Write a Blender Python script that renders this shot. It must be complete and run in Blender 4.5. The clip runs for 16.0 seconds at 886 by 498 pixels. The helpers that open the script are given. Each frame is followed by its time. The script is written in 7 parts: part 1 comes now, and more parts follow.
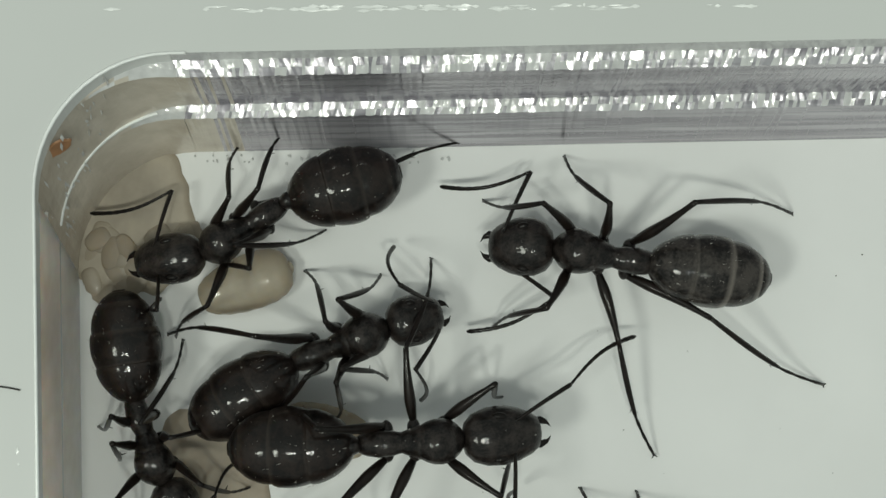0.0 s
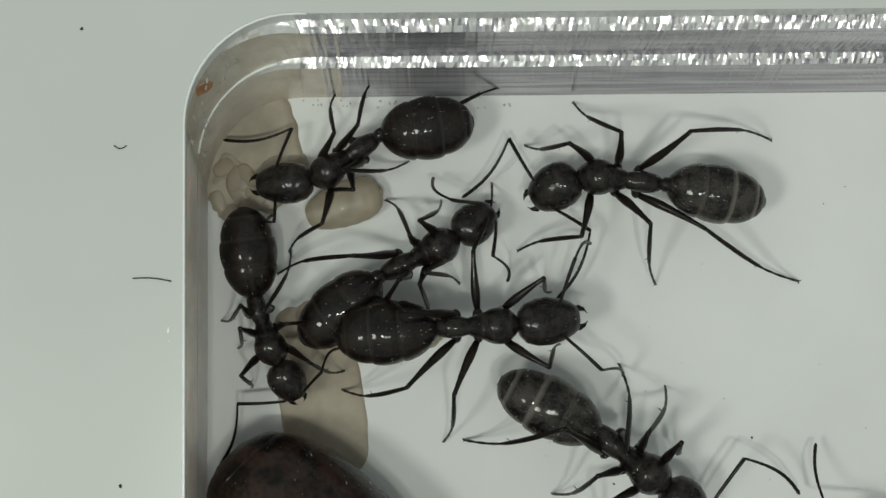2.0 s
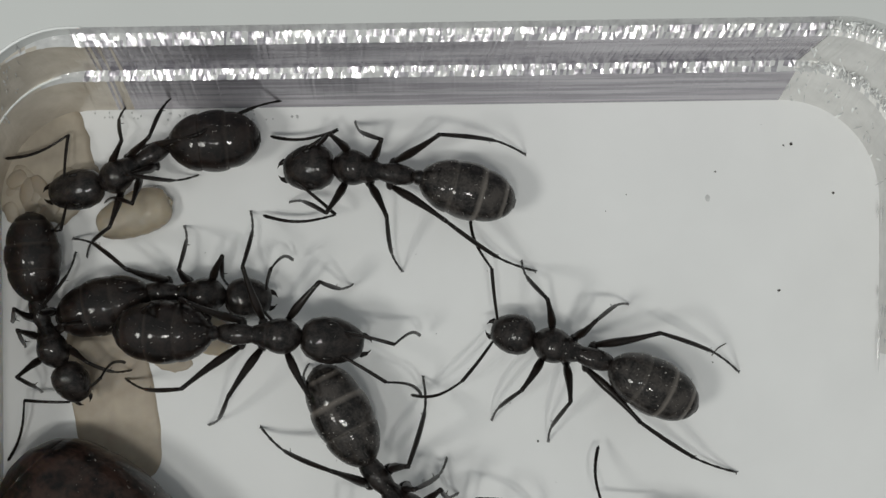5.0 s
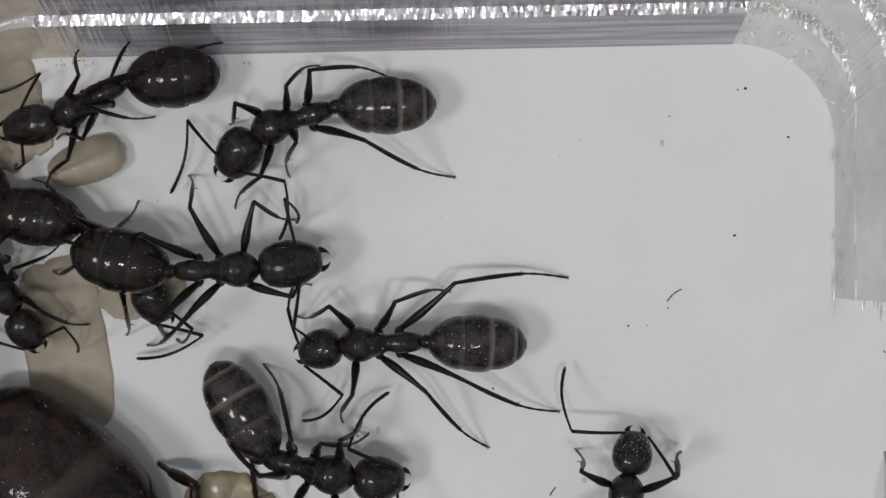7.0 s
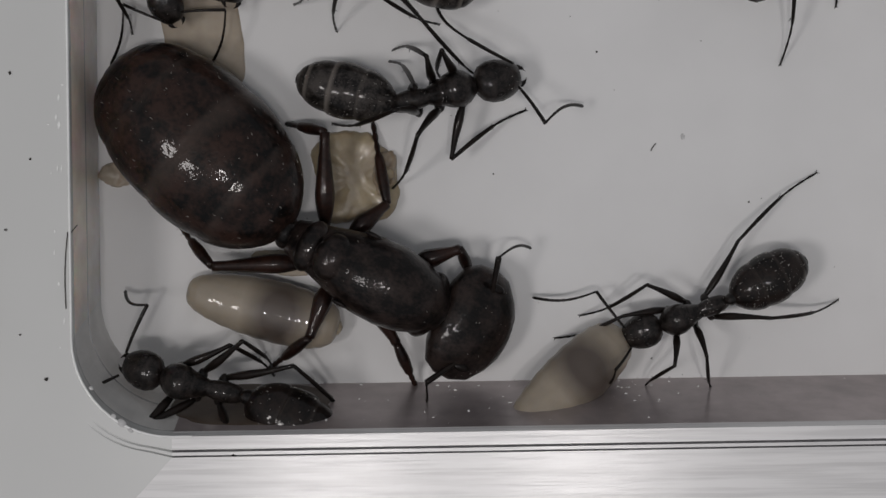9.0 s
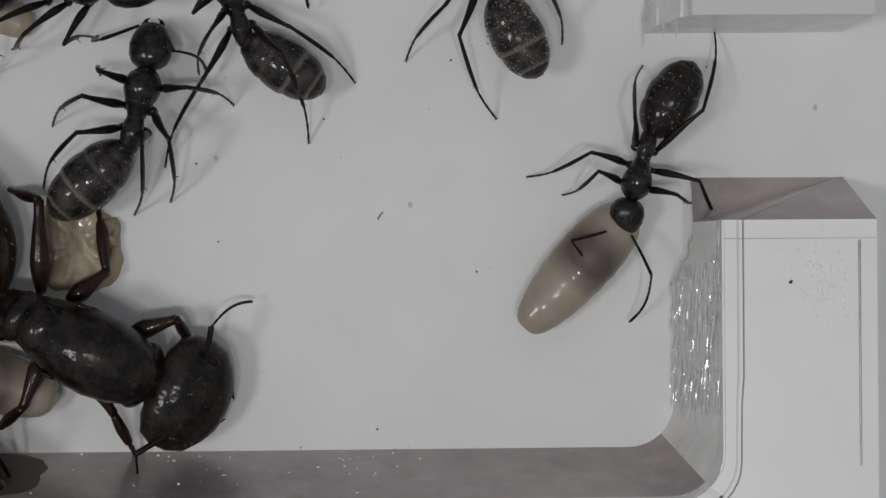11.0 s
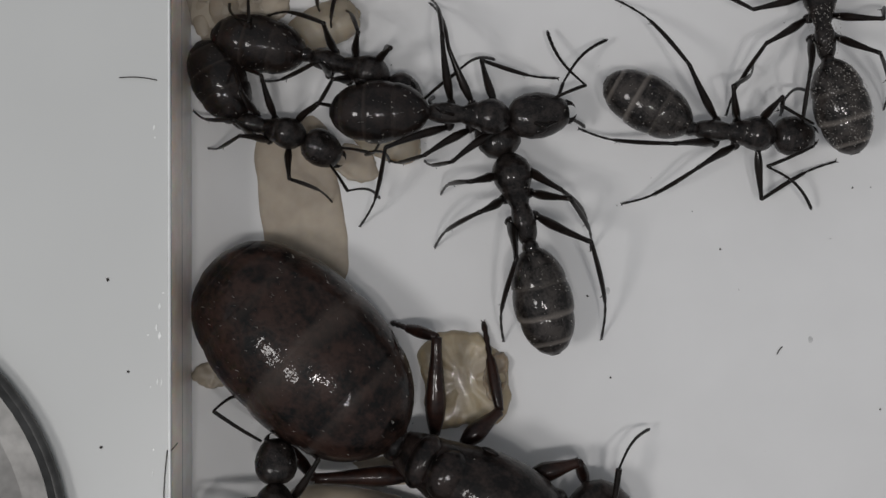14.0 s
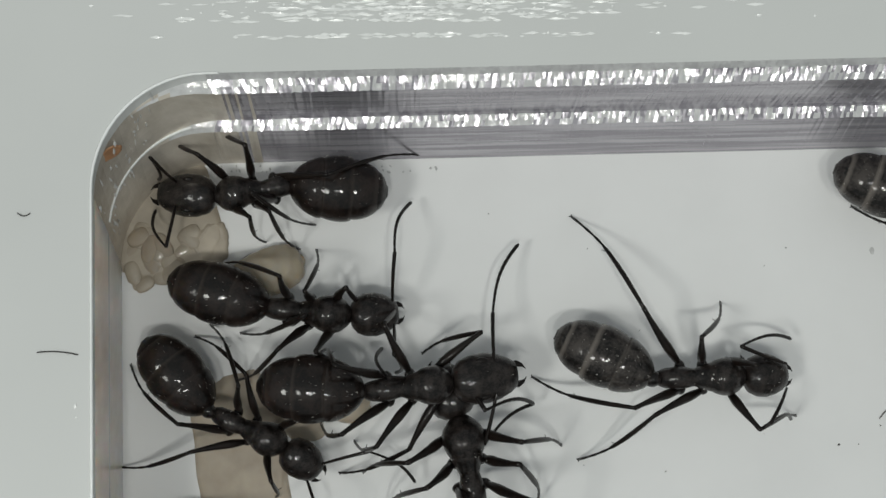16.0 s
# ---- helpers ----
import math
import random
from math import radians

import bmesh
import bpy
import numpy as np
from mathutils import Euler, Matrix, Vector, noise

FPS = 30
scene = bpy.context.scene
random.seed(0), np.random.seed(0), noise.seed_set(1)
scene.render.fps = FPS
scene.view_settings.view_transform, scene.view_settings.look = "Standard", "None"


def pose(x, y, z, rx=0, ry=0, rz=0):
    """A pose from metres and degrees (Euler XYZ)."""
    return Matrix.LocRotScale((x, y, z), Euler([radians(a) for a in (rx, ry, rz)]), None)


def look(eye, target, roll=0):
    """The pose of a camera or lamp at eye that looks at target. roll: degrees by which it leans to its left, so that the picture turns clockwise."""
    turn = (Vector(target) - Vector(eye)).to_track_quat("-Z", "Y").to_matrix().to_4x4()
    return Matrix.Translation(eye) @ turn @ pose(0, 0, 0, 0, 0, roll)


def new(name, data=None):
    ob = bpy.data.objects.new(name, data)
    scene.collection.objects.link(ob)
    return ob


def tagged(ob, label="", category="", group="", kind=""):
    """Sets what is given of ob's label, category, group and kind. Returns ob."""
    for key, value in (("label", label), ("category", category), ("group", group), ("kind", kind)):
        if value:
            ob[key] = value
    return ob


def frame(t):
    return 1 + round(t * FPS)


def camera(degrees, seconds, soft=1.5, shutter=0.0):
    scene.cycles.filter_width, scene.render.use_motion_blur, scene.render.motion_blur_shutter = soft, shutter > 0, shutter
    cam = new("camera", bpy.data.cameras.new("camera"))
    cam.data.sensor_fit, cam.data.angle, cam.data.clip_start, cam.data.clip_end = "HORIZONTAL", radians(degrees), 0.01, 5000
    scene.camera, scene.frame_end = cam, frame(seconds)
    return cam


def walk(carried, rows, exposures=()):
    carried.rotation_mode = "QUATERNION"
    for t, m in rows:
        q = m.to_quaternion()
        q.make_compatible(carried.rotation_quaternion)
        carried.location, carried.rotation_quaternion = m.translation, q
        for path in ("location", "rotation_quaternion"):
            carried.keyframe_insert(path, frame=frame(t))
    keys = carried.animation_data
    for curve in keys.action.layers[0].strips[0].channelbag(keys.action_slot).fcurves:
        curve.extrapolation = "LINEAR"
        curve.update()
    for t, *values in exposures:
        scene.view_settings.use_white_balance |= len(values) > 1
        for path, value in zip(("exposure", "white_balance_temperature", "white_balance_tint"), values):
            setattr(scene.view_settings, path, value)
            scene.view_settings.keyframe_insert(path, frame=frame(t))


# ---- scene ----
MM = 0.001
PATH = [
    (0, pose(0.00893, 0.00228, 0.04154, -1.927, 0.126, -0.227)),
    (0.5, pose(0.00880, 0.00032, 0.04463, -1.928, 0.125, 0.632)),
    (1, pose(0.00760, 0.00069, 0.04941, -1.924, 0.116, 2.037)),
    (1.5, pose(0.00867, 0.00037, 0.04994, -1.930, 0.092, 0.253)),
    (2, pose(0.00696, 0.00039, 0.05112, -1.901, 0.013, 0.370)),
    (2.5, pose(0.00934, -0.00020, 0.05110, -1.852, -0.089, -0.016)),
    (2.8, pose(0.01075, 0.00037, 0.05129, -1.795, -0.145, 0.004)),
    (3, pose(0.01133, -0.00052, 0.05142, -1.758, -0.183, -0.046)),
    (3.4, pose(0.01136, -0.00050, 0.05194, -1.650, -0.221, -0.153)),
    (3.5, pose(0.01112, 0.00025, 0.05208, -1.623, -0.231, -0.211)),
    (4, pose(0.01222, 0.00118, 0.05344, -1.479, -0.264, -0.129)),
    (4.1, pose(0.01277, 0.00027, 0.05301, -1.453, -0.266, -0.125)),
    (4.2, pose(0.01350, 0.00014, 0.05259, -1.427, -0.268, -0.152)),
    (6.3, pose(0.01303, -0.00082, 0.05175, -0.881, -0.183, 0.397)),
    (6.5, pose(0.01317, -0.00141, 0.05153, -0.829, -0.173, 0.041)),
    (7, pose(0.01490, -0.00207, 0.05198, -0.704, -0.148, -0.254)),
    (7.2, pose(0.01395, -0.00236, 0.05219, -0.649, -0.143, 0.070)),
    (7.5, pose(0.01108, -0.00527, 0.05204, -0.568, -0.134, -0.560)),
    (7.8, pose(0.00955, -0.00538, 0.05411, -0.487, -0.134, 0.522)),
    (8, pose(0.00879, -0.00694, 0.05550, -0.434, -0.134, 1.181)),
    (8.2, pose(0.00889, -0.01058, 0.05528, -0.385, -0.145, 0.842)),
    (8.3, pose(0.00863, -0.01141, 0.05517, -0.360, -0.150, 0.641)),
    (8.5, pose(0.00904, -0.01247, 0.05498, -0.312, -0.162, 0.177)),
    (9, pose(0.01114, -0.01355, 0.05600, -0.158, -0.157, -0.793)),
    (9.4, pose(0.01479, -0.01171, 0.05546, -0.114, -0.254, -0.727)),
    (9.5, pose(0.01480, -0.01224, 0.05533, -0.103, -0.278, -0.743)),
    (10, pose(0.01757, -0.01222, 0.05566, -0.049, -0.372, -0.625)),
    (10.2, pose(0.02017, -0.01172, 0.05532, 0.021, -0.437, -0.488)),
    (12.3, pose(0.01630, -0.01225, 0.05567, 0.694, -0.761, -0.247)),
    (12.5, pose(0.01237, -0.01358, 0.05441, 0.775, -0.785, 0.081)),
    (13, pose(0.01044, -0.01196, 0.05370, 0.937, -0.761, -0.187)),
    (13.5, pose(0.00825, -0.01026, 0.05296, 1.078, -0.760, -0.342)),
    (13.9, pose(0.00693, -0.00912, 0.05287, 1.195, -0.771, -0.276)),
    (14, pose(0.00698, -0.00818, 0.05285, 1.224, -0.774, -0.292)),
    (14.3, pose(0.00744, -0.00674, 0.05205, 1.306, -0.783, -0.084)),
    (14.4, pose(0.00757, -0.00528, 0.05179, 1.333, -0.786, -0.046)),
    (14.5, pose(0.00795, -0.00458, 0.05154, 1.360, -0.789, -0.039)),
    (15, pose(0.00849, -0.00368, 0.04893, 1.463, -0.767, -0.993)),
    (15.5, pose(0.00879, -0.00293, 0.04844, 1.540, -0.741, -0.243)),
    (16, pose(0.00853, -0.00061, 0.04899, 1.596, -0.738, -0.515)),
]
cam = camera(30, 16.0, 1.5)
walk(cam, PATH, [(0, 0.15, 6650, -5), (1.0, 0.03, 6650, -5), (1.5, 0.0, 6650, -5), (2.0, 0.02, 6650, -4), (2.5, 0.0, 6600, 1), (3.5, -0.02, 6650, 5), (6.5, 0.14, 6450, 8), (7.0, 0.03, 6450, 10), (7.5, -0.26, 6450, 11), (8.0, -0.32, 6500, 13), (8.5, -0.08, 6550, 12), (9.0, -0.45, 6550, 14),
                 (9.5, -0.34, 6550, 12), (10.0, -0.34, 6600, 12), (10.2, -0.22, 6500, 12), (12.3, -0.5, 6450, 10), (12.5, -0.36, 6500, 12), (13.5, -0.22, 6500, 12), (14.0, -0.22, 6480, 12), (14.5, -0.08, 6450, 12), (15.0, -0.08, 6450, 11), (15.5, 0.12, 6450, 9), (16.0, 0.1, 6500, 4)])

# ---- light ----
world = bpy.data.worlds.new("room")
scene.world = world
world.use_nodes = True
world.node_tree.nodes["Background"].inputs[0].default_value = (0.93, 0.97, 1.0, 1)
world.node_tree.nodes["Background"].inputs[1].default_value = 0.31


def lamp(name, x, y, z, size, watts, colour):
    d = bpy.data.lights.new(name, "AREA")
    d.shape, d.size, d.energy, d.color = "DISK", size * MM, watts, colour
    ob = new(name, d)
    ob.matrix_world = look((x * MM, y * MM, z * MM), (0.012, -0.008, 0))
    return ob


for dx in (-24, 24):
    lamp("ceiling_spot", 14 + dx, -62, 285, 20, 0.094, (1.0, 0.98, 0.95))
# Unseen lamp added to the west-south-west, for soft shadows falling north-east.
lamp("unseen_side_lamp", -175, -75, 330, 75, 0.31, (1.0, 0.985, 0.955))

# ---- materials ----


def material(name, colour, rough=0.5, metal=0.0, spread=0.15, grain=900.0, bump=0.2, depth=0.00003, coat=0.0, sss=0.0, trans=0.0, dark=None, fine=5.0, ior=1.5, band=(0.35, 0.65)):
    m = bpy.data.materials.new(name)
    m.use_nodes = True
    nt = m.node_tree
    b = nt.nodes["Principled BSDF"]
    b.inputs["Roughness"].default_value = rough
    b.inputs["Metallic"].default_value = metal
    b.inputs["Coat Weight"].default_value = coat
    b.inputs["IOR"].default_value = ior
    b.inputs["Transmission Weight"].default_value = trans
    if sss:
        b.inputs["Subsurface Weight"].default_value = sss
        b.inputs["Subsurface Radius"].default_value = (1.0, 0.7, 0.4)
        b.inputs["Subsurface Scale"].default_value = 0.0006
    tc = nt.nodes.new("ShaderNodeTexCoord")
    n1 = nt.nodes.new("ShaderNodeTexNoise")
    n1.inputs["Scale"].default_value = grain
    n1.inputs["Detail"].default_value = 4
    n2 = nt.nodes.new("ShaderNodeTexNoise")
    n2.inputs["Scale"].default_value = grain * fine
    n2.inputs["Detail"].default_value = 3
    for n in (n1, n2):
        nt.links.new(tc.outputs["Object"], n.inputs["Vector"])
    ramp = nt.nodes.new("ShaderNodeValToRGB")
    low = dark or tuple(c * (1 - spread) for c in colour)
    ramp.color_ramp.elements[0].position, ramp.color_ramp.elements[1].position = band
    ramp.color_ramp.elements[0].color = (*low, 1)
    ramp.color_ramp.elements[1].color = (*colour, 1)
    mix = nt.nodes.new("ShaderNodeMath")
    mix.operation = "MULTIPLY_ADD"
    mix.inputs[1].default_value, mix.inputs[2].default_value = 0.35, 0.0
    nt.links.new(n2.outputs["Fac"], mix.inputs[0])
    add = nt.nodes.new("ShaderNodeMath")
    add.operation = "MULTIPLY_ADD"
    add.inputs[1].default_value = 0.65
    nt.links.new(n1.outputs["Fac"], add.inputs[0])
    nt.links.new(mix.outputs[0], add.inputs[2])
    nt.links.new(add.outputs[0], ramp.inputs["Fac"])
    nt.links.new(ramp.outputs["Color"], b.inputs["Base Color"])
    if bump:
        bp = nt.nodes.new("ShaderNodeBump")
        bp.inputs["Strength"].default_value = bump
        bp.inputs["Distance"].default_value = depth
        nt.links.new(add.outputs[0], bp.inputs["Height"])
        nt.links.new(bp.outputs["Normal"], b.inputs["Normal"])
    return m


paper = material("white_floor", (0.78, 0.78, 0.78), 0.7, spread=0.07, grain=90, bump=0.05)
slab_white = material("milky_acrylic", (0.655, 0.665, 0.655), 0.23, spread=0.05, grain=60, bump=0.03)

# Whiter copy of the slab for the block top, its glare in the colour.
slab_frosted_glare = material("frosted_glare_acrylic", (0.86, 0.86, 0.86), 0.3, spread=0.06, grain=120, bump=0.08)


def streaked(name, colour, dark, mirror=0.0):
    """Acrylic scored by the saw in long lines along x."""
    m = material(name, colour, 0.2, mirror, dark=dark, grain=1, fine=3, bump=0.25, depth=0.00004, band=(0.42, 0.56))
    nt = m.node_tree
    tc = next(n for n in nt.nodes if n.type == "TEX_COORD")
    mp = nt.nodes.new("ShaderNodeMapping")
    mp.inputs["Scale"].default_value = (130, 3600, 3600)
    nt.links.new(tc.outputs["Object"], mp.inputs["Vector"])
    for n in nt.nodes:
        if n.type == "TEX_NOISE":
            nt.links.new(mp.outputs["Vector"], n.inputs["Vector"])
    return m


face_sawn = streaked("sawn_acrylic_face", (0.56, 0.54, 0.575), (0.36, 0.34, 0.375), 0.65)
# Scored lines over a tone raised for glare on the south slab.
slab_scored_glare = streaked("scored_glare_acrylic", (0.84, 0.835, 0.835), (0.68, 0.675, 0.675))
face_grey = material("sawn_acrylic_face", (0.34, 0.335, 0.345), 0.3, spread=0.4, grain=500, bump=0.5, depth=0.0001)
face_pale = material("frosted_acrylic_face", (0.80, 0.79, 0.77), 0.3, spread=0.25, grain=350, bump=0.4, depth=0.0001)
face_brown = material("grimy_acrylic_face", (0.95, 0.91, 0.87), 0.3, dark=(0.62, 0.54, 0.47), grain=260, bump=0.3, depth=0.0001, sss=0.85)
face_brown.node_tree.nodes["Principled BSDF"].inputs["Subsurface Scale"].default_value = 0.0025
face_grimy = material("brown_grimy_acrylic_face", (0.74, 0.68, 0.60), 0.22, 0.25, dark=(0.48, 0.425, 0.355), grain=330, bump=0.6, depth=0.0002)
scratch = material("white_scratch", (0.92, 0.93, 0.92), 0.2, spread=0.1, grain=900)
# Dust grey with the soft shade along the wall foot painted in.
face_dusty_shade = material("dusty_shaded_acrylic_face", (0.50, 0.44, 0.44), 0.3, 0.45, spread=0.35, grain=300, bump=0.4, depth=0.0001)
rail = material("chipped_acrylic_edge", (0.66, 0.66, 0.66), 0.13, ior=1.9, spread=0.3, grain=900, bump=0.5, depth=0.0001, coat=0.6)


def cuticle(name, colour, dark, rough=0.5, coat=0.5, polish=0.07, bands=(), pale=(0.2, 0.18, 0.16), length=3.05, coarse=800, fine=7000, relief=0.5, sparkle=0.15, dent=0.00006):
    """Insect armour: mottled, dull below and thinly polished above; bands lie across a gaster along -x."""
    m = material(name, colour, rough, dark=dark, grain=coarse, fine=fine / coarse, bump=relief, depth=0.00005, band=(0.41, 0.60), coat=coat)
    nt = m.node_tree
    b = nt.nodes["Principled BSDF"]
    b.inputs["Coat Roughness"].default_value = polish
    b.inputs["Specular IOR Level"].default_value = 0.12
    bp = nt.nodes.new("ShaderNodeBump")
    bp.inputs["Strength"].default_value = sparkle
    bp.inputs["Distance"].default_value = dent
    nz = nt.nodes.new("ShaderNodeTexNoise")
    nz.inputs["Scale"].default_value = fine * 0.6
    tc = nt.nodes.new("ShaderNodeTexCoord")
    nt.links.new(tc.outputs["Object"], nz.inputs["Vector"])
    nt.links.new(nz.outputs["Fac"], bp.inputs["Height"])
    nt.links.new(bp.outputs["Normal"], b.inputs["Coat Normal"])
    if bands:
        sep = nt.nodes.new("ShaderNodeSeparateXYZ")
        wob = nt.nodes.new("ShaderNodeTexNoise")
        wob.inputs["Scale"].default_value = 900
        sc = nt.nodes.new("ShaderNodeMath")
        sc.operation = "MULTIPLY_ADD"
        sc.inputs[1].default_value = -1000.0 / length
        off = nt.nodes.new("ShaderNodeMath")
        off.operation = "MULTIPLY_ADD"
        off.inputs[1].default_value, off.inputs[2].default_value = 0.06, -0.03
        ramp = nt.nodes.new("ShaderNodeValToRGB")
        els = ramp.color_ramp.elements
        els[0].position, els[0].color = 0.0, (0, 0, 0, 1)
        els[1].position, els[1].color = 1.0, (0, 0, 0, 1)
        for at, half, amount in bands:
            for p, v in ((at - half * 2, 0), (at - half * 0.3, amount), (at + half * 0.3, amount), (at + half, 0)):
                e = els.new(p)
                e.color = (v, v, v, 1)
        mx = nt.nodes.new("ShaderNodeMix")
        mx.data_type = "RGBA"
        old = b.inputs["Base Color"].links[0].from_socket
        nt.links.new(tc.outputs["Object"], sep.inputs[0])
        nt.links.new(tc.outputs["Object"], wob.inputs["Vector"])
        nt.links.new(wob.outputs["Fac"], off.inputs[0])
        nt.links.new(sep.outputs[0], sc.inputs[0])
        nt.links.new(off.outputs[0], sc.inputs[2])
        nt.links.new(sc.outputs[0], ramp.inputs["Fac"])
        nt.links.new(ramp.outputs["Color"], mx.inputs[0])
        nt.links.new(old, mx.inputs[6])
        mx.inputs[7].default_value = (*pale, 1)
        nt.links.new(mx.outputs[2], b.inputs["Base Color"])
    return m


chitin = cuticle("black_cuticle", (0.027, 0.0215, 0.0195), (0.0040, 0.0031, 0.0028), 0.42, 0.5, 0.07, coarse=3600, fine=16000, relief=0.7, sparkle=0.2)
chitin_leg = cuticle("dark_leg_cuticle", (0.012, 0.008, 0.0065), (0.004, 0.003, 0.0026), 0.42, 0.3, 0.15, coarse=2000, relief=0.2, sparkle=0.1)
gaster_skin = cuticle("ringed_gaster_cuticle", (0.050, 0.043, 0.039), (0.0050, 0.0040, 0.0036), 0.46, 0.55, 0.06, ((0.345, 0.022, 0.22), (0.645, 0.026, 0.65), (0.895, 0.020, 0.6)), (0.19, 0.168, 0.150), 3.05, coarse=2400, fine=13000, relief=0.7, sparkle=0.16)
gaster_dark = cuticle("dark_gaster_cuticle", (0.017, 0.011, 0.009), (0.0042, 0.003, 0.0026), 0.48, 0.5, 0.06, ((0.345, 0.02, 0.25), (0.645, 0.02, 0.35), (0.895, 0.02, 0.3)), (0.06, 0.047, 0.040), 3.05, coarse=2200, fine=12000, relief=0.6, sparkle=0.15)
membrane = material("pale_membrane", (0.10, 0.088, 0.078), 0.4, spread=0.4, grain=2500)
queen_membrane = material("queen_membrane", (0.014, 0.009, 0.007), 0.35, spread=0.4, grain=2500)
queen_skin = cuticle("queen_cuticle", (0.026, 0.0175, 0.0150), (0.0022, 0.0014, 0.0012), 0.45, 0.42, 0.09, coarse=1700, fine=8000, relief=0.9, sparkle=0.28, dent=0.00009)
queen_gaster = cuticle("queen_gaster_cuticle", (0.032, 0.0165, 0.0125), (0.0016, 0.0012, 0.0011), 0.45, 0.42, 0.07, ((0.22, 0.02, 0.25), (0.49, 0.04, 0.5), (0.76, 0.02, 0.2)), (0.070, 0.052, 0.044), 8.1, coarse=1300, fine=6500, relief=0.9, sparkle=0.22, dent=0.00011)
queen_leg = cuticle("queen_leg_cuticle", (0.026, 0.0115, 0.008), (0.007, 0.0035, 0.003), 0.42, 0.4, 0.12, coarse=1200, relief=0.4, sparkle=0.2)
brood_pale = material("larva_skin", (0.40, 0.345, 0.265), 0.5, spread=0.25, grain=500, bump=0.2, sss=0.5, coat=0.3)
brood_brown = material("amber_brood", (0.30, 0.235, 0.165), 0.5, spread=0.4, grain=350, bump=0.3, sss=0.4, coat=0.3)


def gut_skin(name, colour, dark, reach):
    """Translucent skin through which a dark gut shows about the middle."""
    m = material(name, colour, 0.5, spread=0.2, grain=500, bump=0.25, sss=0.2, coat=0.5)
    nt = m.node_tree
    tc = nt.nodes.new("ShaderNodeTexCoord")
    mp = nt.nodes.new("ShaderNodeMapping")
    mp.inputs["Scale"].default_value = (1.25 / reach, 0.85 / reach, 0)
    mp.inputs["Location"].default_value = (-0.45, 0, 0)
    ln = nt.nodes.new("ShaderNodeVectorMath")
    ln.operation = "LENGTH"
    rp = nt.nodes.new("ShaderNodeValToRGB")
    rp.color_ramp.elements[0].position, rp.color_ramp.elements[0].color = 0.4, (1, 1, 1, 1)
    rp.color_ramp.elements[1].position, rp.color_ramp.elements[1].color = 1.0, (0, 0, 0, 1)
    mx = nt.nodes.new("ShaderNodeMix")
    mx.data_type = "RGBA"
    b = nt.nodes["Principled BSDF"]
    old = b.inputs["Base Color"].links[0].from_socket
    nt.links.new(tc.outputs["Object"], mp.inputs["Vector"])
    nt.links.new(mp.outputs["Vector"], ln.inputs[0])
    nt.links.new(ln.outputs["Value"], rp.inputs["Fac"])
    nt.links.new(rp.outputs["Color"], mx.inputs[0])
    nt.links.new(old, mx.inputs[6])
    mx.inputs[7].default_value = (*dark, 1)
    nt.links.new(mx.outputs[2], b.inputs["Base Color"])
    return m


brood_gut = gut_skin("larva_skin_with_gut", (0.35, 0.30, 0.235), (0.085, 0.066, 0.055), 0.0016)
tan_film = material("tan_film", (0.45, 0.385, 0.30), 0.45, spread=0.35, grain=420, bump=0.3, coat=0.2)
brood_dull = material("dull_amber_brood", (0.42, 0.345, 0.26), 0.55, spread=0.3, grain=300, bump=0.25, sss=0.3)
tan_stain = material("tan_stain", (0.43, 0.37, 0.295), 0.6, dark=(0.30, 0.25, 0.195), grain=380, bump=0.2, sss=0.2)
husk_skin = material("yellow_husk", (0.40, 0.33, 0.22), 0.42, dark=(0.25, 0.195, 0.125), grain=700, bump=0.5, depth=0.00008, sss=0.3, coat=0.35)
brown_stain = material("brown_stain", (0.115, 0.087, 0.066), 0.5, dark=(0.07, 0.052, 0.04), grain=420, bump=0.2)
# Pale flecks: painted sparkle glints on the gasters, and dust.
glint_grit = material("pale_glint_grit", (0.55, 0.52, 0.48), 0.2, spread=0.3, grain=4000, bump=0)
rust = material("orange_stain", (0.42, 0.22, 0.11), 0.5, spread=0.4, grain=600)
speck_dark = material("dark_speck", (0.03, 0.025, 0.02), 0.6, spread=0.4, grain=2000)
steel = material("brushed_steel", (0.13, 0.128, 0.125), 0.38, metal=0.8, spread=0.5, grain=500, bump=0.3, depth=0.0001)


# ---- mesh helpers ----
def mesh_of(name, bm, *mats, smooth=True):
    me = bpy.data.meshes.new(name)
    bmesh.ops.recalc_face_normals(bm, faces=bm.faces)
    for f in bm.faces:
        f.smooth = smooth
    bm.to_mesh(me)
    bm.free()
    for m in mats:
        me.materials.append(m)
    return me


def child(name, me, parent, label=""):
    ob = new(name, me)
    ob.parent = parent
    return tagged(ob, label)


def tube(bm, rings, sides=10, caps=True):
    """rings: (x, y, z, ry, rz) centres along x with half widths; closed ends."""
    prev = None
    for x, y, z, wy, wz in rings:
        ring = [bm.verts.new((x, y + wy * math.cos(2 * math.pi * k / sides), z + wz * math.sin(2 * math.pi * k / sides))) for k in range(sides)]
        if prev:
            for k in range(sides):
                bm.faces.new((prev[k], prev[(k + 1) % sides], ring[(k + 1) % sides], ring[k]))
        elif caps:
            bm.faces.new(ring[::-1])
        prev = ring
    if caps:
        bm.faces.new(prev)


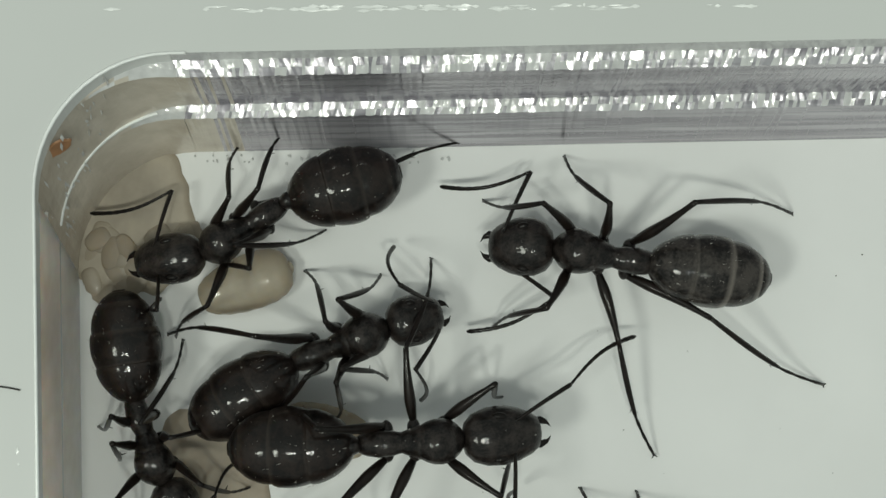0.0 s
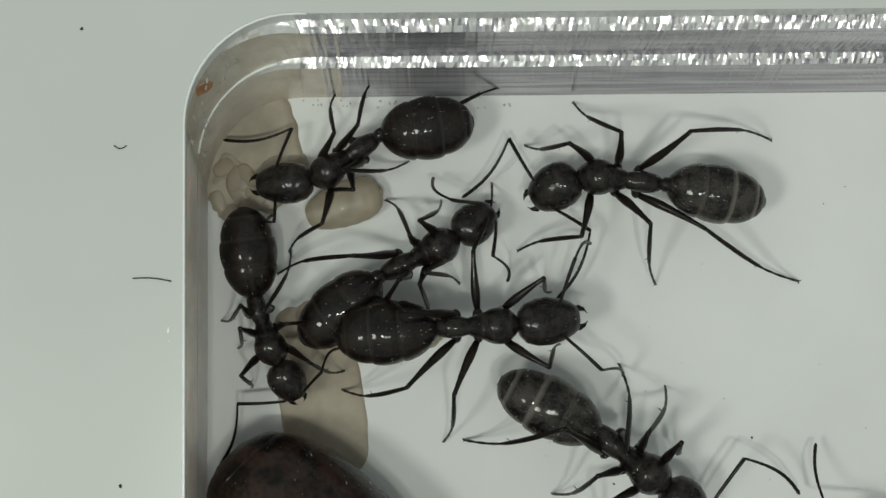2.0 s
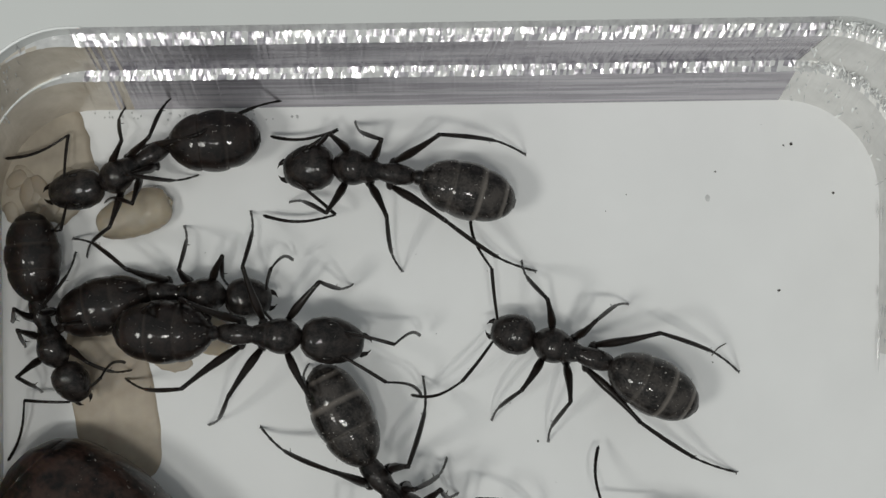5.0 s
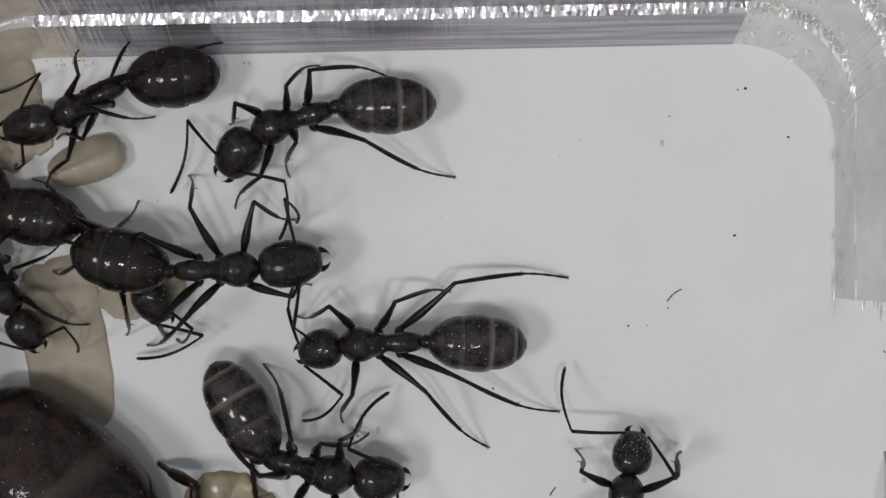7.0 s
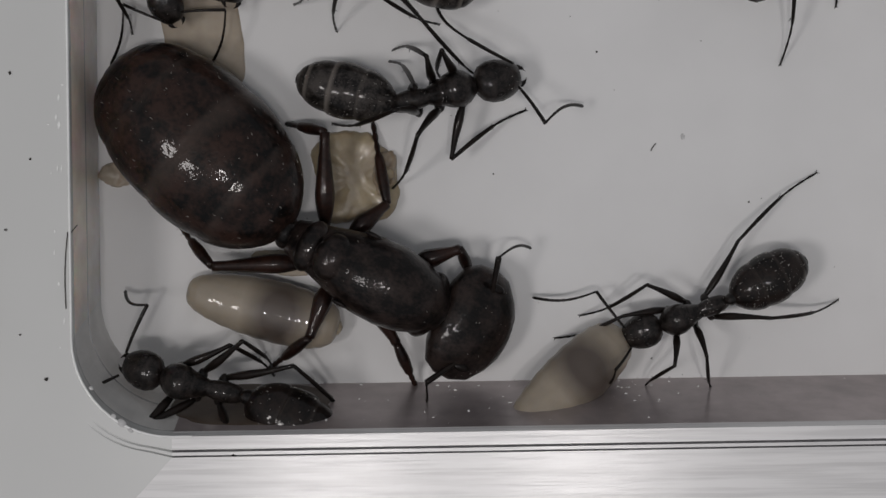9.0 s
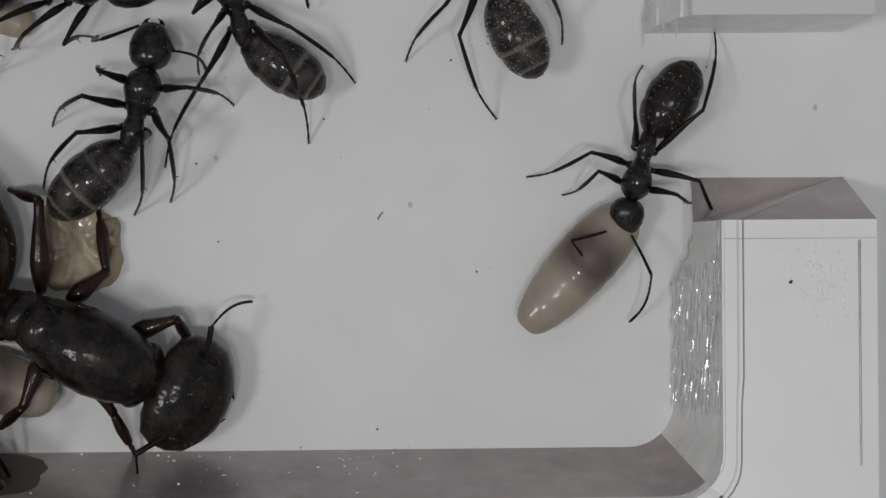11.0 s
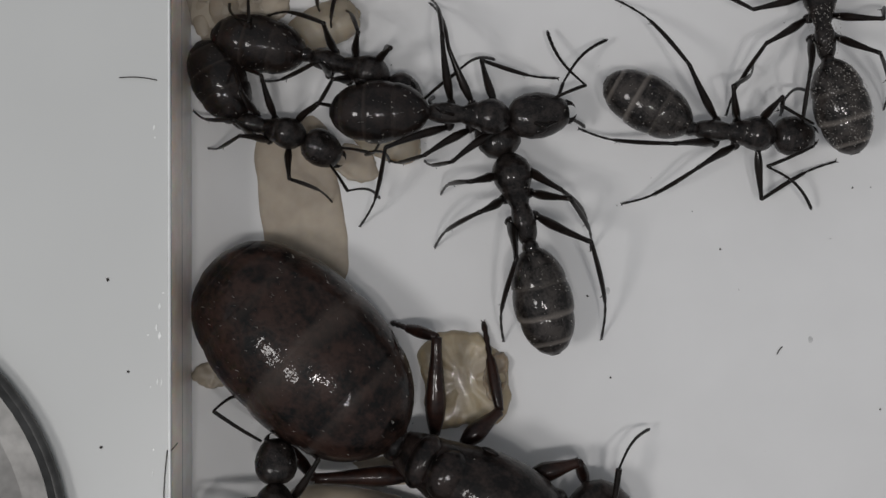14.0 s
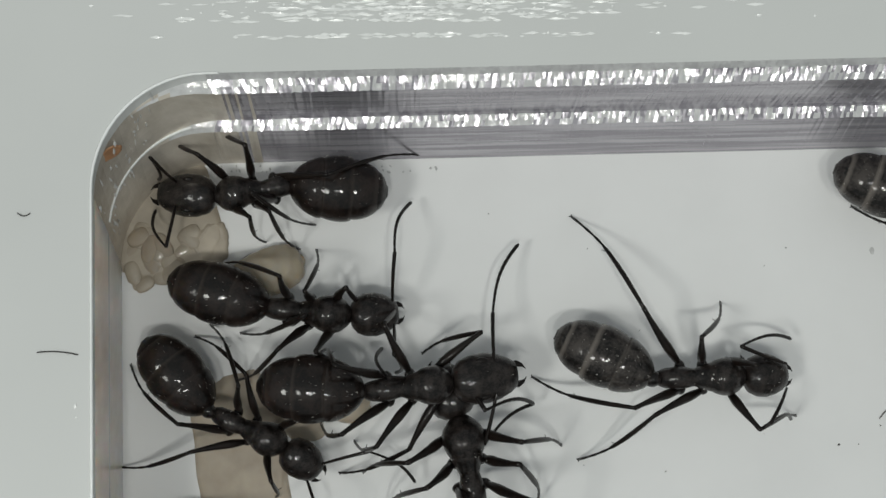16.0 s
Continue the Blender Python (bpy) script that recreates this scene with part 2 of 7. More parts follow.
def egg(bm, x0, x1, wy, wz, z=0.0, y=0.0, front=1.0, back=1.0, n=12, sides=16, m=MM):
    """An egg along x from x0 to x1; front and back over 1 make that end blunter."""
    rings = []
    for i in range(n + 1):
        u = 0.012 + 0.976 * i / n
        a = math.acos(1 - 2 * u)
        r = math.sin(a)
        p = (back if u < 0.5 else front)
        r = r ** (1.0 / p)
        rings.append(((x0 + (x1 - x0) * u) * m, y * m, z * m, wy * r * m, wz * r * m))
    tube(bm, rings, sides)


# ---- the box ----
def contour(z, xl, xr, yb, yt, rtl, rbl, rtr, gate_u, gate_l, rbr=1.5):
    """Open outline of the chamber at one height, from the upper door jamb round to the lower one."""
    pts = []

    def line(ax, ay, bx, by, n):
        for i in range(n):
            pts.append((ax + (bx - ax) * i / n, ay + (by - ay) * i / n))

    def arc(cx, cy, r, a0, a1, n):
        for i in range(n):
            a = radians(a0 + (a1 - a0) * i / n)
            pts.append((cx + r * math.cos(a), cy + r * math.sin(a)))

    line(xr, gate_u, xr, yt - rtr, 10)
    arc(xr - rtr, yt - rtr, rtr, 0, 90, 60)
    line(xr - rtr, yt, xl + rtl, yt, RUN)
    arc(xl + rtl, yt - rtl, rtl, 90, 180, 14)
    line(xl, yt - rtl, xl, yb + rbl, 30)
    arc(xl + rbl, yb + rbl, rbl, 180, 270, 14)
    line(xl + rbl, yb, xr + 0.9 - rbr, yb, 120)
    arc(xr + 0.9 - rbr, yb + rbr, rbr, 270, 360, 8)
    line(xr + 0.9, yb + rbr, xr + 0.9, gate_l, 12)
    pts.append((xr + 0.9, gate_l))
    return [(x, y + 0.016 * (x - 5) * (1 if y > -8 else 0.15), z) for x, y in pts]


RUN = 250
H = 4.2
GU, GL = -4.65, -10.72
levels = [
    contour(-0.05, -0.32, 27.35, -18.2, 3.36, 3.0, 3.0, 3.2, GU, GL),
    contour(1.86, -0.35, 27.5, -18.8, 4.12, 3.0, 3.0, 3.2, GU, GL),
    contour(1.90, -0.355, 27.52, -18.83, 4.28, 3.05, 3.0, 3.2, GU, GL),
    contour(1.93, -0.36, 27.55, -18.86, 4.45, 3.1, 3.0, 3.2, GU, GL),
    contour(3.72, -0.38, 28.0, -19.38, 4.98, 3.1, 3.0, 3.2, GU, GL),
    contour(3.77, -0.385, 28.1, -19.40, 5.17, 3.1, 3.05, 3.2, GU, GL),
    contour(3.81, -0.39, 28.2, -19.42, 5.36, 3.1, 3.05, 3.2, GU, GL),
    contour(H, -0.40, 28.3, -19.45, 5.50, 3.1, 3.1, 3.2, GU, GL),
]
COUNT = len(levels[0])
rng = random.Random(4)


def outer(p):
    x, y, z = p
    if x > 24 and y > GU - 0.6 and y < 3.5:
        return (34.0, y, H)
    if x > 24 and y < GL + 0.6 and y > -16:
        return (34.0, y, H)
    dx, dy = x - 13, y + 8
    k = min(40 / max(abs(dx), 0.01), 40 / max(abs(dy), 0.01))
    return (min(13 + dx * k, 34.0), -8 + dy * k, H)


def wall(name, i0, i1, label):
    bm = bmesh.new()
    cols = []
    for i in range(i0, i1 + 1):
        col = []
        for j, lv in enumerate(levels):
            x, y, z = lv[i]
            if i > RUN + 70 and 0 < j < 7:   # the ledges fade out round the corner
                k = min(1.0, (i - RUN - 70) / 7)
                h = (1.80 if j == 1 else z) / H
                x0, y0, _ = levels[0][i]
                x1, y1, _ = levels[7][i]
                x, y, z = x + (x0 + (x1 - x0) * h - x) * k, y + (y0 + (y1 - y0) * h - y) * k, h * H
            elif "block" in name:   # its corner is cut back, and the face towards the doorway slopes, standing in for the block's soft shadow
                x += (levels[7][i][0] - x) * min(1.0, max(0.0, (y - GL + 1.9) / 1.9))
                if i == i1:
                    x, y = x - 0.3 * (1 - z / H), y + 1.55 * (1 - z / H)
            elif j in (1, 2, 3, 4, 5, 6) and i <= RUN + 84:
                x, y, z = x + rng.uniform(-0.02, 0.02), y + rng.uniform(-0.012, 0.012), z + rng.uniform(-0.014, 0.014)
            col.append(bm.verts.new((x * MM, y * MM, z * MM)))
        x, y, z = levels[-1][i]
        o = outer(levels[-1][i])
        d = Vector((x - 13, y + 8, 0))
        d = Vector((0, math.copysign(1, d.y), 0)) if abs(d.y) > 10.9 and 2.5 < x < 26 else Vector((math.copysign(1, d.x), 0, 0)) if abs(d.y) < 8 else d.normalized()
        deep = -0.10 if "south" in name or "block" in name else -0.10 * max(0.0, (i - RUN - 121) / 7) if "bend" in name else 0.0
        for off, dz in ((0.42, 0.0), (0.46, deep), (0.50, 0.0), (0.60, 0.0), (0.63, deep), (0.66, 0.0)):
            col.append(bm.verts.new(((x + d.x * off) * MM, (y + d.y * off) * MM, (z + (0.0 if "block" in name and off < 0.55 else dz)) * MM)))
        col.append(bm.verts.new((o[0] * MM, o[1] * MM, H * MM)))
        col.append(bm.verts.new((o[0] * MM, (o[1] + (1.55 if "block" in name and i == i1 else 0.0)) * MM, -0.05 * MM)))
        cols.append(col)
    for a, b in zip(cols, cols[1:]):
        for j in range(len(a) - 1):
            f = bm.faces.new((a[j], b[j], b[j + 1], a[j + 1]))
            f.material_index = (0, 1, 6, 0, 1, 1, 5, 3, 4, 4, 3, 4, 4, 3, 3)[j]
            if ("north" in name or "east" in name) and j in (1, 2, 4, 5) and rng.random() < 0.5:
                f.material_index = 0
            if "north" in name and j in (0, 3) and rng.random() < (cols.index(a) - RUN + 16) / 16:
                f.material_index = 8
            if "corner" in name and j in (1, 2, 4, 5) and rng.random() < 1 - cols.index(a) / 7:
                f.material_index = 7
    for c in (cols[0], cols[-1]):
        f = bm.faces.new(c)
        f.material_index = 2
    # Shade is in the south face's dusty tone and in the block's end tone.
    inner = face_grimy if "corner" in name else face_sawn if "north" in name else face_dusty_shade if "south" in name else face_brown if "west" in name else face_pale
    mats = (inner, rail if "south" not in name and "west" not in name and "corner" not in name else slab_white if "west" in name else inner, face_dusty_shade if "block" in name else face_pale, slab_scored_glare if "south" in name else slab_frosted_glare if "block" in name else slab_white, face_grey if "south" in name else slab_white, rail if "north" in name else slab_scored_glare if "south" in name else slab_white, rail if "south" not in name and "west" not in name and "corner" not in name else slab_white if "west" in name else inner, rail, face_grimy)
    ob = new(name, mesh_of(name, bm, *mats, smooth=False))
    tagged(ob, label, "wall", kind="structure")
    return ob


wall("wall_east", 0, 70, "clear acrylic side wall ending at a doorway, scratched sawn faces")
wall("wall_north", 70, RUN + 70, "clear acrylic wall with glinting stepped sawn edges")
wall("wall_corner", RUN + 70, RUN + 84, "rounded clear acrylic corner, grimy brown with white scratches")
wall("wall_bend", RUN + 114, RUN + 128, "rounded clear acrylic corner with a bright bubbly rim")
wall("wall_west", RUN + 84, RUN + 114, "clear acrylic side wall with fine grime along its foot")
wall("wall_south", RUN + 128, COUNT - 17, "clear acrylic wall with a bright rim and dusty inner face")
wall("wall_block", COUNT - 17, COUNT - 1, "clear acrylic block beside the doorway with streaked sawn faces")


def rim(name, line, radius, label, mat=None):
    """A thin polished bead along an edge."""
    bm = bmesh.new()
    prev = None
    for x, y, z in line:
        d = Vector((x - 13, y + 8, 0)).normalized()
        ring = [bm.verts.new(((x + d.x * radius * math.cos(a)) * MM, (y + d.y * radius * math.cos(a)) * MM, (z + radius * math.sin(a)) * MM)) for a in (0, 1.05, 2.09, 3.14, 4.19, 5.24)]
        if prev:
            for k in range(6):
                bm.faces.new((prev[k], prev[(k + 1) % 6], ring[(k + 1) % 6], ring[k]))
        prev = ring
    tagged(new(name, mesh_of(name, bm, mat or scratch)), label, "trim", kind="structure")


rim("trim", levels[7][RUN + 66:RUN + 132], 0.05, "thin white polished rim round the acrylic chamber")
half = [tuple(a + (b - a) * 0.46 for a, b in zip(p, q)) for p, q in zip(levels[0], levels[7])]
rim("trim", half[RUN + 72:RUN + 84], 0.05, "thin white line round the inner corner")

rim("trim", levels[7][COUNT - 15:], 0.05, "thin white polished rim of the acrylic block")
top = [(29.2 + 4.75 * k / 8, -10.66, H) for k in range(9)]
rim("trim", top, 0.05, "thin white polished edge of the acrylic block")
# Dark beads stand in for the refracted edge lines of the block.
rim("trim", [(x, y - 0.58, z) for x, y, z in top], 0.03, "thin dark line along the edge of the acrylic block", face_dusty_shade)
rim("trim", [(33.45, -11.3 - k, H) for k in range(8)], 0.04, "thin dark line down the side of the acrylic block", face_dusty_shade)

bm = bmesh.new()
for x, y in ((-400, -400), (400, -400), (400, 400), (-400, 400)):
    bm.verts.new((x * MM, y * MM, 0))
bm.faces.new(bm.verts)
tagged(new("floor", mesh_of("floor", bm, paper)), "plain white matt nest floor with fine specks of dirt", "floor", kind="structure")


# ---- ants ----
def seg_mesh(name, length, w0, w1, w2, m, bend=0.0, claw=False, spur=0, turn=0.0):
    """A leg piece along +x, thick at w1, thin at its end, bowed to the side by turn."""
    def bow(u):
        return turn * length * (0.022 * math.sin(math.pi * u) - (0.045 * ((u - 0.58) / 0.42) ** 1.5 if claw and u > 0.58 else 0.0))

    bm = bmesh.new()
    rings = []
    n = 16
    for i in range(n + 1):
        u = i / n
        if u < 0.35:
            w = w0 + (w1 - w0) * math.sin(u / 0.35 * math.pi / 2)
        else:
            w = w1 + (w2 - w1) * min(1.0, (u - 0.35) / 0.5)
        if claw and u > 0.58:
            w = w2 * (0.85 + 0.35 * ((i % 2)))
        side = bow(u)
        rings.append((length * u * MM, side * MM, bend * math.sin(math.pi * u) * MM, w * MM, w * MM))
    tube(bm, rings, 8)
    if claw:
        for s in (-1, 1):
            tube(bm, [(length * MM, side * MM, 0, 0.03 * MM, 0.03 * MM), ((length + 0.10) * MM, (side + s * 0.07) * MM, -0.03 * MM, 0.012 * MM, 0.012 * MM)], 5)
    for k in range(spur):
        u = 0.54 + 0.02 * k
        tube(bm, [(length * u * MM, bow(u) * MM, 0, 0.022 * MM, 0.022 * MM), (length * (u + 0.06) * MM, (bow(u) + (0.09 if k % 2 else -0.09)) * MM, -0.10 * MM, 0.008 * MM, 0.008 * MM)], 5)
    return mesh_of(name, bm, m)


LEGS = {  # hip x, y, z in ant space; femur and lower-leg lengths
    "fl": (0.75, 0.38, -0.25, 1.70, 2.90), "fr": (0.75, -0.38, -0.25, 1.70, 2.90),
    "ml": (0.05, 0.36, -0.30, 1.88, 3.25), "mr": (0.05, -0.36, -0.30, 1.88, 3.25),
    "hl": (-0.60, 0.34, -0.30, 2.35, 4.05), "hr": (-0.60, -0.34, -0.30, 2.35, 4.05),
}
REST = {"fl": (2.0, 1.9), "fr": (2.0, -1.9), "ml": (-0.3, 3.2), "mr": (-0.3, -3.2), "hl": (-3.4, 2.7), "hr": (-3.4, -2.7)}


def worker_meshes():
    me = {}
    prof = [(-1.42, 0.10, -0.10), (-1.30, 0.20, -0.08), (-1.1, 0.28, -0.02), (-0.8, 0.32, 0.06), (-0.5, 0.30, 0.07), (-0.25, 0.255, 0.03), (0.0, 0.33, 0.08), (0.25, 0.44, 0.14), (0.5, 0.52, 0.16), (0.75, 0.54, 0.13), (0.95, 0.47, 0.06), (1.12, 0.34, 0.0), (1.24, 0.2, -0.04)]

    def at(x, k):
        return float(np.interp(x, [q[0] for q in prof], [q[k] for q in prof]))

    def loft(x0, x1, lift, n, sink=0.0):
        rings = []
        for i in range(n + 1):
            x = x0 + (x1 - x0) * i / n
            e = min(1.0, 0.93 + 0.42 * min(i, n - i) / n)
            rings.append((x * MM, 0, (at(x, 2) - sink) * MM, at(x, 1) * lift * e * MM, at(x, 1) * 0.95 * lift * e * MM))
        return rings
    bm = bmesh.new()   # lower thorax, with the plates above as parts of it
    tube(bm, loft(-1.42, 1.24, 0.93, 22, 0.05), 16)
    me["mesosoma"] = mesh_of("mesosoma", bm, chitin)
    for name, x0, x1 in (("pronotum", 0.18, 1.22), ("mesonotum", -0.28, 0.24), ("propodeum", -1.36, -0.22)):
        bm = bmesh.new()
        tube(bm, loft(x0, x1, 1.03, 12), 18, False)
        me[name] = mesh_of(name, bm, chitin)
    bm = bmesh.new()
    egg(bm, -0.34, 0.14, 0.16, 0.17, n=8, sides=10)
    me["coxa"] = mesh_of("coxa", bm, chitin)
    bm = bmesh.new()
    egg(bm, -0.30, 0.24, 0.24, 0.30, 0.10, n=8, sides=12)
    tube(bm, [(-0.42 * MM, 0, -0.1 * MM, 0.16 * MM, 0.14 * MM), (0.28 * MM, 0, -0.1 * MM, 0.17 * MM, 0.15 * MM)], 8)
    me["petiole"] = mesh_of("petiole", bm, chitin)
    bm = bmesh.new()   # head along +x from the neck
    prof = [(0.0, 0.14, 0.12), (0.06, 0.40, 0.3), (0.22, 0.60, 0.46), (0.5, 0.72, 0.55), (0.85, 0.74, 0.56), (1.15, 0.66, 0.5), (1.42, 0.52, 0.40), (1.58, 0.38, 0.28), (1.64, 0.2, 0.12)]
    tube(bm, [(x * MM, 0, -0.06 * x * MM, w * MM, h * MM) for x, w, h in prof], 18)
    me["head"] = mesh_of("head", bm, chitin)
    bm = bmesh.new()
    egg(bm, -0.16, 0.16, 0.10, 0.10, n=6, sides=10)
    me["eye"] = mesh_of("eye", bm, chitin_leg)
    bm = bmesh.new()
    tube(bm, [(0, 0, 0, 0.11 * MM, 0.08 * MM), (0.2 * MM, 0.06 * MM, 0, 0.10 * MM, 0.07 * MM), (0.36 * MM, 0.0, 0, 0.06 * MM, 0.05 * MM), (0.45 * MM, -0.12 * MM, 0, 0.015 * MM, 0.015 * MM)], 8)
    me["mandible"] = mesh_of("mandible", bm, chitin_leg)
    bm = bmesh.new()   # gaster core along -x from the waist
    egg(bm, -2.98, -0.05, 0.80, 0.76, back=1.06, front=1.0, n=18, sides=18)
    me["gaster"] = mesh_of("gaster", bm, membrane)
    cuts = [0.0, 1.02, 1.95, 2.74, 2.95, 3.05]
    for i in range(5):
        for mat, tag in ((gaster_skin, ""), (gaster_dark, "d")):
            bm = bmesh.new()
            rings = []
            for k in range(9):
                d = cuts[i] + (cuts[i + 1] - cuts[i] + 0.02) * k / 8
                u = min(max(1 - d / 3.06, 0.006), 0.994)
                r = math.sin(math.acos(1 - 2 * u)) ** (1 / (1.1 if u < 0.5 else 1.02))
                lift = 1.0 + 0.078 * math.sin(math.pi * 0.66 * (k / 8) ** 0.85) - (0.02 if k == 8 else 0)
                rings.append((-d * MM, 0, 0, 0.80 * r * lift * MM, 0.76 * r * lift * MM))
            tube(bm, rings, 24, i == 4)
            me["tergite%d%s" % (i, tag)] = mesh_of("tergite", bm, mat)
    for k, (x, y, z, a, b) in LEGS.items():
        way = math.copysign(-1 if k[0] == "f" else 1, y)
        me["femur_" + k] = seg_mesh("femur", a, 0.075, 0.138, 0.07, chitin_leg, 0.05, turn=0.7 * way)
        me["tibia_" + k] = seg_mesh("tibia", b, 0.056, 0.074, 0.037, chitin_leg, 0.10, True, 2, turn=-way)
    me["glint_bristles"] = glint_setae("glint_bristles", 55, 51, 3.02, 0.83, 0.79, 1.2, 0.018)
    me["scape"] = seg_mesh("scape", 1.65, 0.04, 0.05, 0.058, chitin_leg, 0.05, turn=0.5)
    bm = bmesh.new()
    rings = []
    for i in range(23):
        u = i / 22
        w = 0.040 + 0.024 * u - (0.008 if i % 2 == 0 else 0) - (0.025 if i == 22 else 0)
        rings.append((2.35 * u * MM, 0.20 * math.sin(math.pi * u) * MM, 0.12 * math.sin(math.pi * u) * MM, w * MM, w * MM))
    tube(bm, rings, 8)
    me["funiculus"] = mesh_of("funiculus", bm, chitin_leg)
    return me


SCAPE, FUNIC = 1.65, 2.35


def glint_setae(name, count, seed, length, wy, wz, tip, size):
    """Short pale bristles, put in as sparkle glints, over the back of a gaster that runs along -x."""
    r2 = random.Random(seed)
    bm = bmesh.new()
    for _ in range(count):
        u, a = r2.uniform(0.04, 0.96), radians(r2.uniform(15, 165))
        r = math.sin(math.acos(1 - 2 * u)) ** (1 / tip) * 1.04
        c = Vector((-length * (1 - u), wy * r * math.cos(a), wz * r * math.sin(a)))
        size_here = size * r2.choice((0.5, 0.6, 0.8, 1.0, 1.5))
        n = Vector((-0.9, 0.5 * math.cos(a), 0.7 * math.sin(a))).normalized() * size_here * r2.uniform(2.0, 5.0)
        k = n.orthogonal().normalized() * size_here * 0.5
        vs = [bm.verts.new(v * MM) for v in (c + k, c - k, c + n, c + Vector((0, 0, size)))]
        for t in ((0, 1, 2), (0, 2, 3), (1, 3, 2)):
            bm.faces.new([vs[q] for q in t])
    return mesh_of(name, bm, glint_grit, smooth=False)


def dust(name, count, seed, x0, x1, wy, wz, z, grit=1.0):
    """Tiny pale specks clinging to the upper half of an egg-shaped part."""
    r2 = random.Random(seed)
    bm = bmesh.new()
    for _ in range(count):
        u, a = r2.uniform(0.06, 0.94), radians(r2.uniform(12, 168))
        r = math.sin(math.acos(1 - 2 * u)) ** 0.8 * 1.02
        c = Vector((x0 + (x1 - x0) * u, wy * r * math.cos(a), z + wz * r * math.sin(a)))
        q = r2.choice((0.008, 0.01, 0.012, 0.02)) * grit
        vs = [bm.verts.new((c + Vector(v) * q) * MM) for v in ((-1, -0.7, 0), (1, -0.5, 0), (0.1, 1, 0), (0, 0, 1.2))]
        for t in ((0, 1, 3), (1, 2, 3), (2, 0, 3)):
            bm.faces.new([vs[w] for w in t])
    return mesh_of(name, bm, glint_grit, smooth=False)


def ant(me, label, scale, head=(1, 1, 1), dark="", girth=1.0):
    root = new("worker_ant")
    root.scale = (scale,) * 3
    tagged(root, label, "ant", "worker ants of the colony")
    p = {"root": root, "scale": scale}
    p["mesosoma"] = child("mesosoma", me["mesosoma"], root)
    for plate in ("pronotum", "mesonotum", "propodeum"):
        child(plate, me[plate], p["mesosoma"])
    p["petiole"] = child("petiole", me["petiole"], root)
    p["petiole"].location = (-1.42 * MM, 0, -0.05 * MM)
    p["head"] = child("head", me["head"], root)
    p["head"].scale = head
    for s in (1, -1):
        e = child("eye", me["eye"], p["head"])
        e.location, e.rotation_euler = (0.72 * MM, s * 0.52 * MM, 0.30 * MM), (0, 0, -s * 0.2)
        j = child("mandible", me["mandible"], p["head"])
        j.location, j.scale = (1.48 * MM, s * 0.24 * MM, -0.12 * MM), (0.85, s, 1)
    p["gaster"] = child("gaster", me["gaster"], root, "dark gaster with thin pale rings")
    p["gaster"].scale = (1.0, girth, girth * 0.97)
    for i in range(5):
        child("tergite", me["tergite%d%s" % (i, dark)], p["gaster"])
    child("glint_bristles", me["glint_bristles"], p["gaster"])["kind"] = "stuff"
    for k, (x, y, z, a, b) in LEGS.items():
        c = child("coxa", me["coxa"], root)
        c.location, c.rotation_euler = (x * MM, y * 1.1 * MM, z * MM), (0, radians(20), math.copysign(math.pi / 2, y))
        p[k] = child("femur", me["femur_" + k], root)
        p[k + "2"] = child("tibia", me["tibia_" + k], p[k])
    for k in ("al", "ar"):
        p[k] = child("scape", me["scape"], root)
        p[k + "2"] = child("funiculus", me["funiculus"], p[k])
    return p


class Track:
    """Where an ant's body, feet and feelers are seen, in millimetres."""

    def __init__(self):
        self.body, self.legs = [], {}


def body(track, t, *v):
    track.body.append((t, v))


def leg(track, k, t, *v):
    track.legs.setdefault(k, []).append((t, v))


feel = leg


def smooth_at(rows, t):
    """Cubic (monotone-ish) interpolation of rows of (time, values)."""
    if t <= rows[0][0]:
        return np.array(rows[0][1], float)
    if t >= rows[-1][0]:
        return np.array(rows[-1][1], float)
    i = max(k for k in range(len(rows)) if rows[k][0] <= t)
    i = min(i, len(rows) - 2)
    (t0, a), (t1, b) = rows[i], rows[i + 1]
    u = (t - t0) / (t1 - t0)
    u = u * u * (3 - 2 * u) if t1 - t0 > 1.0 else u
    return np.array(a, float) * (1 - u) + np.array(b, float) * u


def frame_of(x, hint=(0, 0, 1)):
    """Rotation whose x axis is x and whose z axis is near hint."""
    x = Vector(x).normalized()
    y = Vector(hint).cross(x)
    if y.length < 1e-4:
        y = Vector((0, 1, 0))
    y.normalize()
    z = x.cross(y)
    return Matrix((x, y, z)).transposed().to_4x4()


def two_bones(h, f, k, a, b):
    """Knee of a limb from h to f with lengths a and b, bent towards k; f is drawn in when out of reach."""
    d = f - h
    far = d.length
    lim = min(max(far, abs(a - b) * 1.08 + 0.05), (a + b) * 0.985)
    u = d.normalized() if far > 1e-6 else Vector((1, 0, 0))
    f = h + u * lim
    x = (a * a - b * b + lim * lim) / (2 * lim)
    y = math.sqrt(max(a * a - x * x, 0))
    side = u.cross(Vector((0, 0, 1)))
    side = side.normalized() if side.length > 1e-4 else Vector((1, 0, 0))
    up = side.cross(u)
    best = None
    for i in range(-26, 27):   # the knee turns about the line from hip to foot, and stays above it
        w = radians(i * 4)
        q = h + u * x + (up * math.cos(w) + side * math.sin(w)) * y
        miss = math.hypot(q.x - k.x, q.y - k.y) + 0.008 * abs(i)
        if best is None or miss < best[0]:
            best = (miss, q)
    return best[1], f


def spread_of(head, tail):
    return math.atan2(head[1] - tail[1], head[0] - tail[0])


